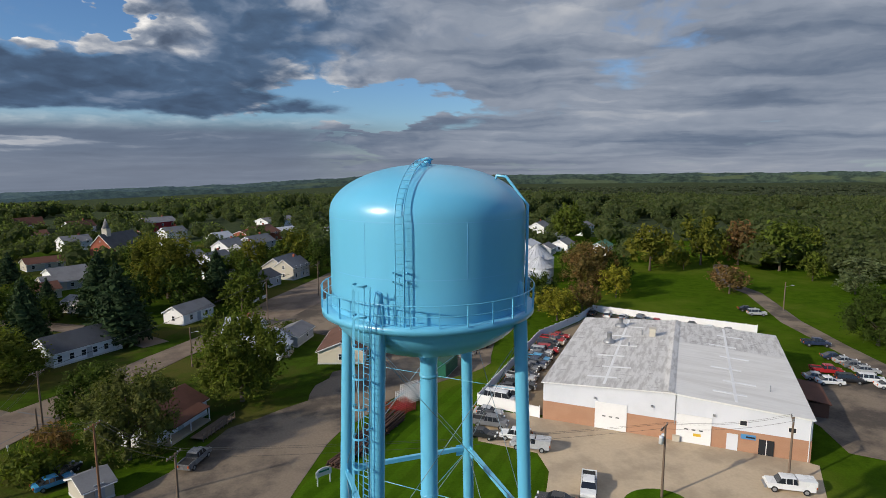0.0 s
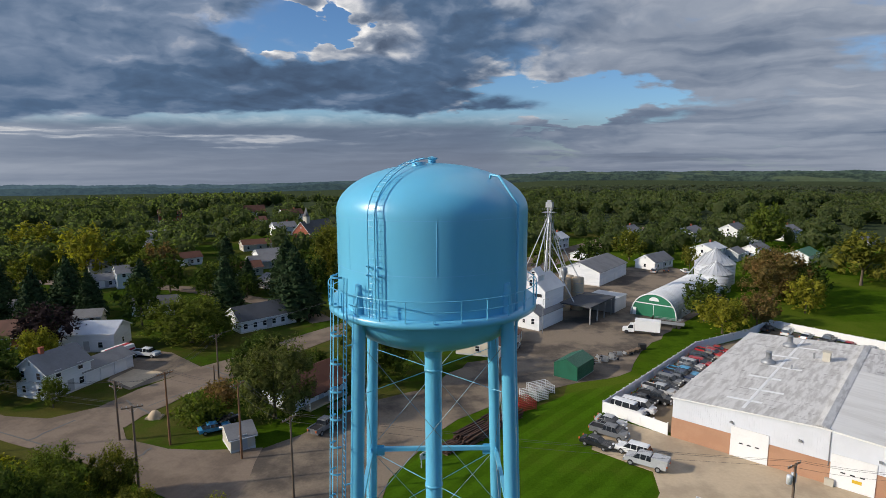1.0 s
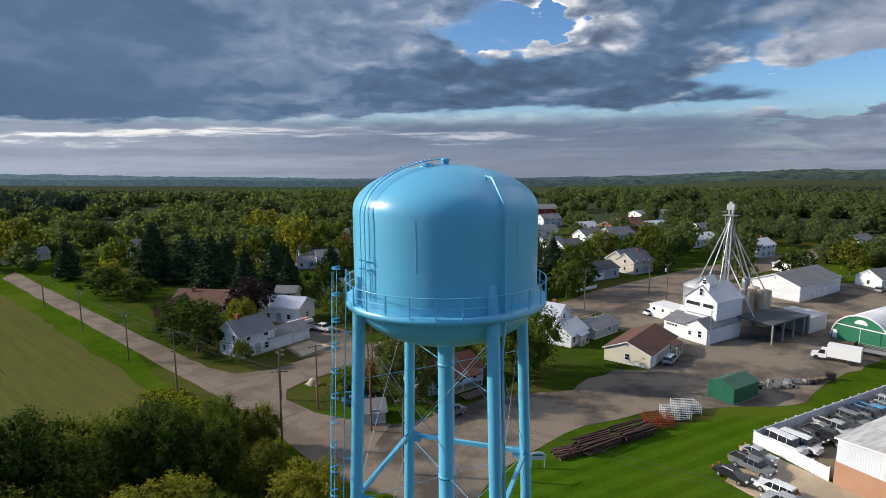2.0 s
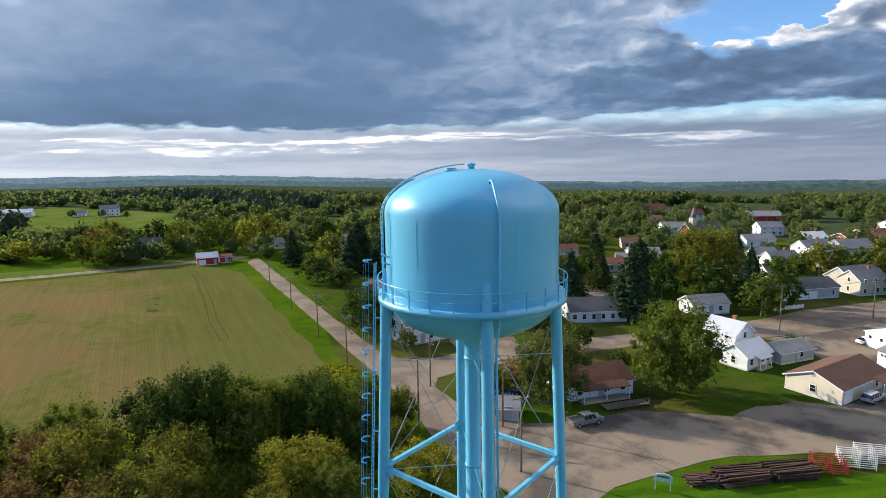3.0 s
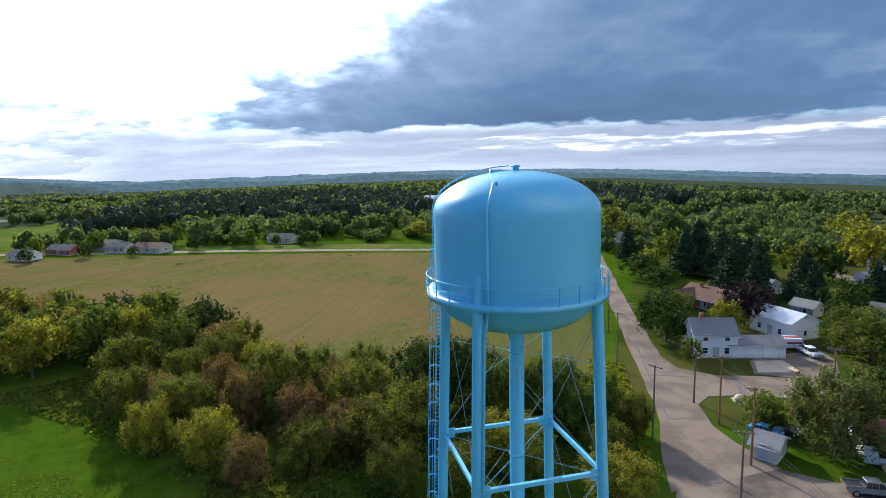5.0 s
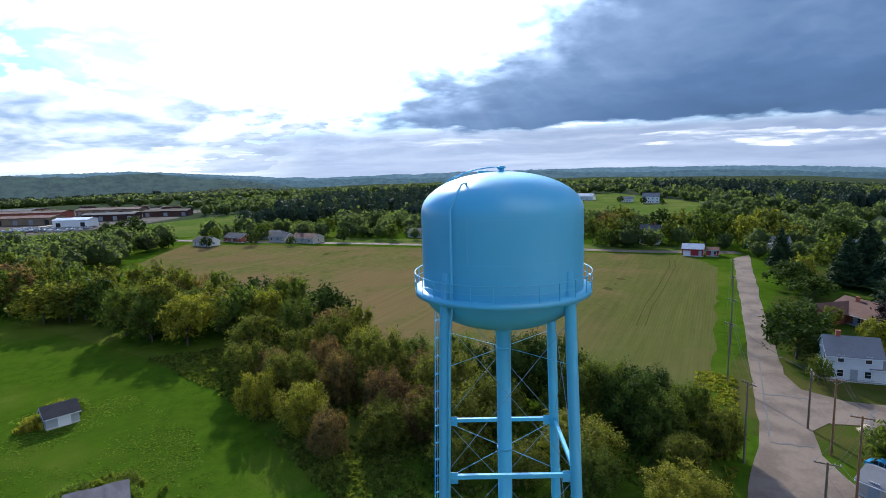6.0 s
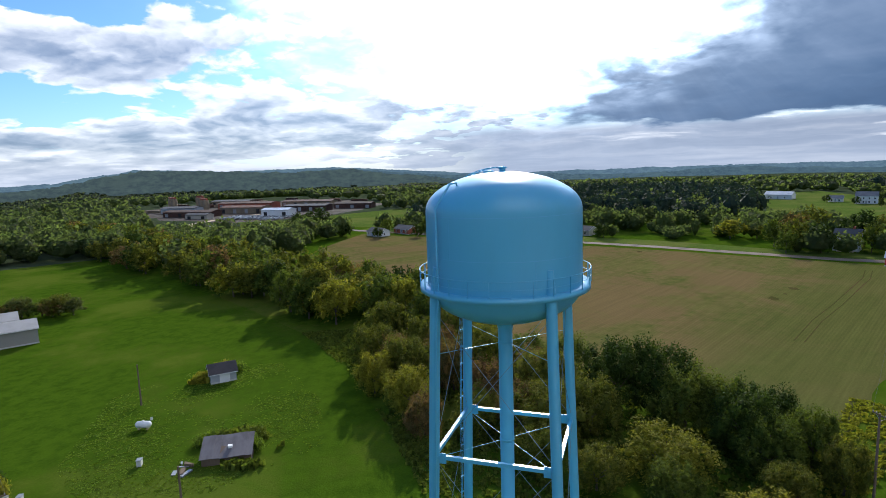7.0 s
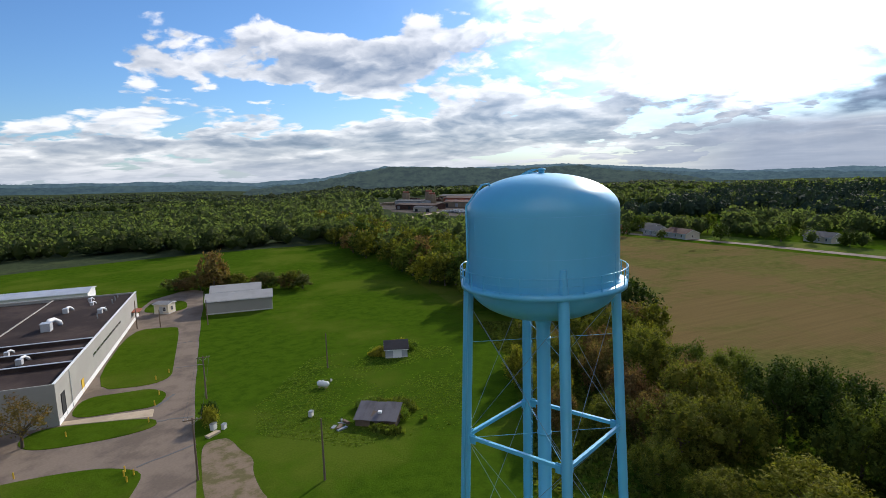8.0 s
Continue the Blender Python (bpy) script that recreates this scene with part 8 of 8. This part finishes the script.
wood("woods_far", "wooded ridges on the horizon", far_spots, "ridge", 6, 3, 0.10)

# ---------------------------------------------------------------- poles and wires
def utility_pole(x, y, h, turn=0.0, arms=1, cans=0, wood="wood", lamp=False, label="weathered wooden utility pole with crossarm"):
    P = thing("utility_pole", at(x, y, 0, turn), label, "utility pole", "utility poles")
    part("pole", Mesher().tube((0, 0, -0.3), (0, 0, h), 0.17, 10, 0.11), M[wood], P)
    for k in range(arms):
        z = h - 0.35 - 0.75 * k
        A = part("crossarm", Mesher().box(0, 0.14, z, 2.4, 0.1, 0.13), M[wood], P)
        part("arm_brace", Mesher().tube((-0.7, 0.14, z), (0, 0.12, z - 0.6), 0.02, 5).tube((0.7, 0.14, z), (0, 0.12, z - 0.6), 0.02, 5), M["steel"], A)
        for q in (-1.1, -0.6, 0.6, 1.1):
            part("insulator", Mesher().lathe([(0.03, z + 0.13), (0.06, z + 0.18), (0.05, z + 0.3), (0.001, z + 0.32)], 8, q, 0.14), M["steel"], A)
    for k in range(cans):
        part("transformer", Mesher().lathe([(0.001, h - 1.3), (0.26, h - 1.35), (0.28, h - 1.5), (0.28, h - 2.3), (0.001, h - 2.35)], 14, 0.42 * (1 if k % 2 else -1), 0.3), M["quonset"], P, "grey transformer can")
    if lamp:
        part("lamp_arm", Mesher().tube((0, 0, h - 1.2), (0, -1.6, h - 0.7), 0.035, 6).box(0, -1.8, h - 0.78, 0.25, 0.6, 0.14), M["steel"], P)
    return P


POLES = {"a": (-125.9, 117.6, 8.5, 24), "b": (-95.3, 103.5, 9.5, 24), "c": (-67.2, 90.2, 10.3, 24), "d": (-45.2, 79.6, 11.4, 24), "e": (-26.5, 83.1, 9.2, -20), "f": (-18.5, 81.6, 11, 50), "g": (-6.8, 77.2, 11, 60), "h": (-19.3, 104, 9.7, 50),
         "i": (2.5, 67.5, 10.5, 60), "j": (73.9, 53.7, 9.3, 45), "k": (57.2, 57.1, 9.4, 30), "l": (-16.8, 68.9, 11.5, 24)}
MORE_POLES = {"m": (17.1, 159.2, 10.9, 50), "n": (33.6, 183.4, 10.1, 50), "o": (38.3, 177.7, 10.3, 50), "p": (5.2, -47.2, 8.3, -28), "q": (20.8, -20.1, 9.0, -28), "r": (-9.0, -111.8, 8.0, -28), "s": (-22.8, -99.2, 7.0, -28), "t": (10.2, -6.0, 8.7, 45), "u": (-19, -41.9, 7.6, 45)}
for key, (x, y, h, t) in POLES.items():
    utility_pole(x, y, h, t, arms=2 if key in "e" else 1, cans=2 if key == "k" else 0, wood="newwood" if key in "gf" else "wood")
for key, (x, y, h, t) in MORE_POLES.items():
    utility_pole(x, y, h, t, arms=0 if key in "tusr" else 1, cans=1 if key == "o" else 0, label="thin wooden pole in the grass" if key in "tu" else "weathered wooden utility pole beside the lane")
utility_pole(-19.8, 103.2, 4.2, 0, 0, label="short wooden guy stub")
utility_pole(0.5, 127.8, 8.2, 50, 0, lamp=True, label="wooden street lamp pole with bracket lamp")
utility_pole(151.5, 120.6, 7.9, 50, 0, lamp=True, label="thin lamp pole on the grass")
utility_pole(-13.6, -107.9, 5.0, 0, 0, label="short pole beside the factory")


def wires(a, b, offsets=(-1.1, -0.6, 0.6, 1.1), sag=0.6):
    book = {**POLES, **MORE_POLES}
    (ax, ay, ah, at_), (bx, by, bh, bt) = book[a], book[b]
    W_ = thing("power_line", at(0, 0), "thin dark overhead wires between poles", "power line", "power lines")
    for q in offsets:
        p0 = Vector((ax + q * math.cos(radians(at_)), ay + q * math.sin(radians(at_)), ah - 0.02))
        p1 = Vector((bx + q * math.cos(radians(bt)), by + q * math.sin(radians(bt)), bh - 0.02))
        m = Mesher()
        pts = [p0.lerp(p1, i / 12) - Vector((0, 0, sag * 4 * (i / 12) * (1 - i / 12))) for i in range(13)]
        chain(m, pts, 0.014, 4)
        part("wire", m, M["wire"], W_)


for a, b in ("ab", "bc", "cd", "dl", "de", "ef", "fg", "gi", "fh", "ik", "kj", "pq", "hm", "mn"):
    wires(a, b, (-1.1, 0.6, 1.1))

# ---------------------------------------------------------------- clutter
def bars_pile(x0, y0, x1, y1, width, rows):
    P = thing("steel_stock_pile", at((x0 + x1) / 2, (y0 + y1) / 2, 0, math.degrees(math.atan2(y1 - y0, x1 - x0))), "long pile of rusty steel stock", "stock pile")
    rng, length = random.Random(3), math.hypot(x1 - x0, y1 - y0)
    for r in range(rows):
        for c in range(7):
            for s in range(2):
                l = length * 0.5 * rng.uniform(0.82, 1.0)
                part("bar", Mesher().box((-0.25 + 0.5 * s) * length + rng.uniform(-0.3, 0.3), -width / 2 + (c + 0.5) * width / 7 + rng.uniform(-0.1, 0.1), 0.12 + r * 0.36 + rng.uniform(-0.08, 0.1), l, 0.22, 0.2, rng.uniform(-4.5, 4.5)), M["lumber"], P)
    for q in np.linspace(-0.45, 0.45, 6):
        part("bearer", Mesher().box(q * length, 0, 0.0, 0.2, width, 0.13), M["wood"], P)


bars_pile(23.4, 80.2, 33.0, 90.6, 3.4, 4)
bars_pile(20.6, 78.0, 23.2, 80.4, 2.4, 2)


def rack(x, y, turn, paint, label):
    R_ = thing("gate_rack", at(x, y, 0, turn), label, "gate rack", "gate racks")
    for k in range(6):
        yy = -1.6 + 0.62 * k
        for z in (0.2, 0.5, 0.8, 1.1, 1.4):
            part("rail", Mesher().tube((-1.9, yy, z), (1.9, yy + 0.2, z + 0.05), 0.05, 6), M[paint], R_)
        for q in (-1.9, 0, 1.9):
            part("upright", Mesher().tube((q, yy + 0.1, 0), (q, yy + 0.1, 1.5), 0.05, 6), M[paint], R_)


rack(34.2, 92.8, 20, "redpaint", "stacked red tube gates in the yard")
rack(36.9, 96.6, 20, "white", "stacked white tube gates in the yard")
rack(38.6, 99.4, 20, "white", "stacked white tube gates in the yard")
# scrap frames and pallets beside the shelter
rng = random.Random(8)
for i in range(9):
    x, y = 52.0 + 0.95 * i + rng.uniform(-1, 1), 113.6 + 0.6 * i + rng.uniform(-1.4, 1.4)
    J = thing("metal_frame", at(x, y, 0, rng.uniform(0, 180)), "old farm machine frame in the yard", "machine frame", "machine frames")
    part("frame", Mesher().box(0, -0.6, 0.35, 2.2, 0.12, 0.12).box(0, 0.6, 0.35, 2.2, 0.12, 0.12).box(-1.0, 0, 0.35, 0.12, 1.3, 0.12).box(1.0, 0, 0.35, 0.12, 1.3, 0.12), M["steel"], J)
    part("upright", Mesher().box(-0.8, 0, 0.4, 0.12, 1.0, rng.uniform(0.4, 0.9)), M["steel"], J)
    for sg in (-1, 1):
        part("wheel", Mesher().tube((0.5, sg * 0.65, 0.3), (0.5, sg * 0.8, 0.3), 0.3, 10), M["black"], J)
for i in range(3):
    P = thing("pallet_stack", at(60.4 + 1.3 * i, 118.4 + 0.9 * i, 0, 40 + 5 * i), "stack of grey wooden pallets", "pallets", "pallet stacks")
    for k in range(6):
        part("pallet", Mesher().box(0, 0, 0.16 * k, 1.2, 1.0, 0.05).box(-0.5, 0, 0.16 * k + 0.05, 0.1, 1.0, 0.09).box(0.5, 0, 0.16 * k + 0.05, 0.1, 1.0, 0.09), M["wood"], P)
B_ = thing("burn_barrel", at(64.6, 121.8), "dark steel container in the yard", "container")
part("body", Mesher().box(0, 0, 0.2, 1.5, 1.0, 1.1), M["black"], B_)
part("leg", Mesher().box(-0.6, 0, 0, 0.1, 0.8, 0.2).box(0.6, 0, 0, 0.1, 0.8, 0.2), M["black"], B_)
# road sign board on two posts
SG = thing("yard_sign", at(18.8, 74.4, 0, 20), "pale green sign board on two posts", "sign")
part("board", Mesher().prism([(-1.1, 1.2), (1.1, 1.2), (1.1, 1.9), (0.7, 2.2), (0, 2.32), (-0.7, 2.2), (-1.1, 1.9)], -0.06, 0.06), M["blockwall"], SG)
part("name_bar", Mesher().box(0, -0.075, 1.75, 1.4, 0.02, 0.22).box(0, 0.075, 1.75, 1.4, 0.02, 0.22), M["green"], SG)
for q in (-0.9, 0.9):
    part("post", Mesher().box(q, 0, 0, 0.12, 0.12, 2.0), M["white"], SG)
# gas tank, boxes and marker stones south of the tower
G_ = thing("gas_tank", at(-11.3, -33.6, 0, 108), "white horizontal gas tank on the grass", "gas tank")
part("tank", Mesher().lathe([(0.001, -1.25), (0.35, -1.2), (0.55, -0.95), (0.55, 0.95), (0.35, 1.2), (0.001, 1.25)], 20), M["white"], G_).matrix_basis = pose(0, 0, 0.8, 0, 90, 0)
part("dome", Mesher().lathe([(0.001, 1.5), (0.2, 1.47), (0.2, 1.3)], 12), M["white"], G_)
for q in (-0.7, 0.7):
    part("saddle", Mesher().box(q, 0, 0, 0.2, 0.8, 0.35), M["concrete"], G_)
for x, y, s in ((-1.6, -24.6, 0.9), (-14.5, -35.2, 0.4), (11.2, -33.6, 1.0), (10.0, -32.4, 0.8)):
    K = thing("utility_box", at(x, y, 0, 30), "small grey utility box in the grass", "utility box", "utility boxes")
    part("body", Mesher().box(0, 0, 0, s, s * 0.7, s), M["blockwall"], K)
    part("lid", Mesher().box(0, 0, s, s * 1.1, s * 0.8, s * 0.08), M["steel"], K)
slab = solid_thing("concrete_slab", Mesher().box(0, 0, 0, 2.4, 0.9, 0.35), M["concrete"], at(12.4, -31.6, 0, 15), "pale concrete slab lying on the grass", "slab")
for x, y in ((27.4, -50.6), (36.7, -41.6), (26.2, -30.6), (25.8, -28.6), (12.6, -52.0), (9.8, -56.5), (26.8, -29.4), (27.2, -27.4), (16.6, -45.2), (6.4, -65.5), (2.8, -67.5)):
    Y = solid_thing("bollard", Mesher().tube((0, 0, -0.1), (0, 0, 0.95), 0.11, 10).tube((0, 0, 0.95), (0, 0, 1.0), 0.11, 10, 0.05), M["yellow"], at(x, y), "yellow painted steel bollard", "bollard", "bollards")
# plain pale cone standing in for a dark machine-like object here
Rk = thing("garden_rock", at(-24.9, 90.8), "low unidentified object on a plinth on the lawn", "ornament")
part("stone", Mesher().lathe([(0.001, 1.2), (0.5, 1.1), (0.9, 0.6), (1.1, 0.0)], 9), M["concrete"], Rk)
part("plinth", Mesher().box(0, 0, 0, 2.4, 1.6, 0.25), M["concrete"], Rk)
FH = solid_thing("marker_post", Mesher().tube((0, 0, 0), (0, 0, 1.6), 0.06, 8).box(0, 0, 1.2, 0.3, 0.05, 0.4), M["white"], at(-21.8, 97.0), "white marker post beside the street", "post")
# timber deck before the bungalow
DK = thing("timber_deck", at(5.2, 96.0, 0, 55), "grey timber deck with railing before the bungalow", "deck")
part("deck", Mesher().box(0, 0, 0.3, 8, 2.2, 0.12), M["wood"], DK)
for q in np.linspace(-3.9, 3.9, 9):
    part("post", Mesher().box(q, -1.05, 0, 0.1, 0.1, 1.3), M["wood"], DK)
for z in (0.8, 1.25):
    part("rail", Mesher().box(0, -1.05, z, 8, 0.06, 0.1), M["wood"], DK)
# picket fence by the street
fence([(12.6, 178.0), (18.2, 186.2)], 1.0, 1.8, "low white garden fence beside the street")

# weeds and tufts, too many to count
def tufts(name, poly, count, size, leaf, label, seed, tall=(0.7, 1.2)):
    r = random.Random(seed)
    xs, ys = [p[0] for p in poly], [p[1] for p in poly]
    v, f = [], []
    while len(f) < count * 5:
        x, y = r.uniform(min(xs), max(xs)), r.uniform(min(ys), max(ys))
        if not inside(x, y, poly) or noise.noise(Vector((x / 9, y / 9, 1.5))) < r.uniform(-0.5, 0.25):
            continue
        s = size * r.uniform(0.5, 1.5)
        for k in range(5):
            a = r.uniform(0, 6.28)
            c, d = math.cos(a), math.sin(a)
            ox, oy = x + r.uniform(-s, s), y + r.uniform(-s, s)
            i = len(v)
            v += [(ox - c * s * 0.5, oy - d * s * 0.5, 0), (ox + c * s * 0.5, oy + d * s * 0.5, 0), (ox + c * s * 0.6 - d * s * 0.4, oy + d * s * 0.6 + c * s * 0.4, s * r.uniform(*tall)), (ox - c * s * 0.6 - d * s * 0.4, oy - d * s * 0.6 + c * s * 0.4, s * r.uniform(*tall))]
            f.append((i, i + 1, i + 2, i + 3))
    me = bpy.data.meshes.new(name)
    me.from_pydata(v, [], f)
    me.materials.append(LEAF[leaf])
    return tagged(new(name, me), label, "weeds", kind="stuff")


tufts("weeds_plot", [(-45, -30), (-38, -44), (-20, -50), (2, -36), (8, -26), (2, -10), (-14, -2), (-30, -12)], 5200, 0.15, "weed", "weeds and tall grass round the old sheds", 4, (0.25, 0.6))
tufts("brush_patch", [(-4.6, -12.6), (-4.0, -12.2), (-4.8, -8.6), (-8.6, -6.0), (-11.8, -7.4), (-11.2, -9.4), (-8.6, -9.8), (-6.2, -10.0)], 240, 0.40, "maple", "tangled brush growing up the front of the sagging shed", 12, (0.4, 2.0))
tufts("brush_patch", [(-10.2, -20.4), (-13.6, -15.8), (-12.6, -12.0), (-14.2, -11.8), (-15.4, -16.6), (-11.4, -21.6)], 200, 0.40, "maple", "tangled brush growing behind the sagging shed", 13, (0.5, 2.0))
tufts("brush_patch", [(-29.5, -40.5), (-31.2, -37.6), (-33.0, -38.6), (-36.4, -36.2), (-38.2, -38.6), (-33.4, -42.4)], 240, 0.40, "yellow", "yellowing brush beside the old grey shed", 14, (0.5, 2.2))
tufts("weeds_verge", [(-52, 77), (-26, 64), (-10, 58), (-6, 62), (-24, 72), (-48, 82)], 800, 0.30, "yellow", "tall dry weeds along the road verge", 6)
tufts("undergrowth", [(-46, 43), (-57, 20), (-80, -10), (-66, -38), (-45, -14), (-22, 5), (-2, 20), (4, 40), (0, 56), (-12, 63), (-28, 64)], 6500, 0.36, "maple", "undergrowth below the belt of trees", 9)
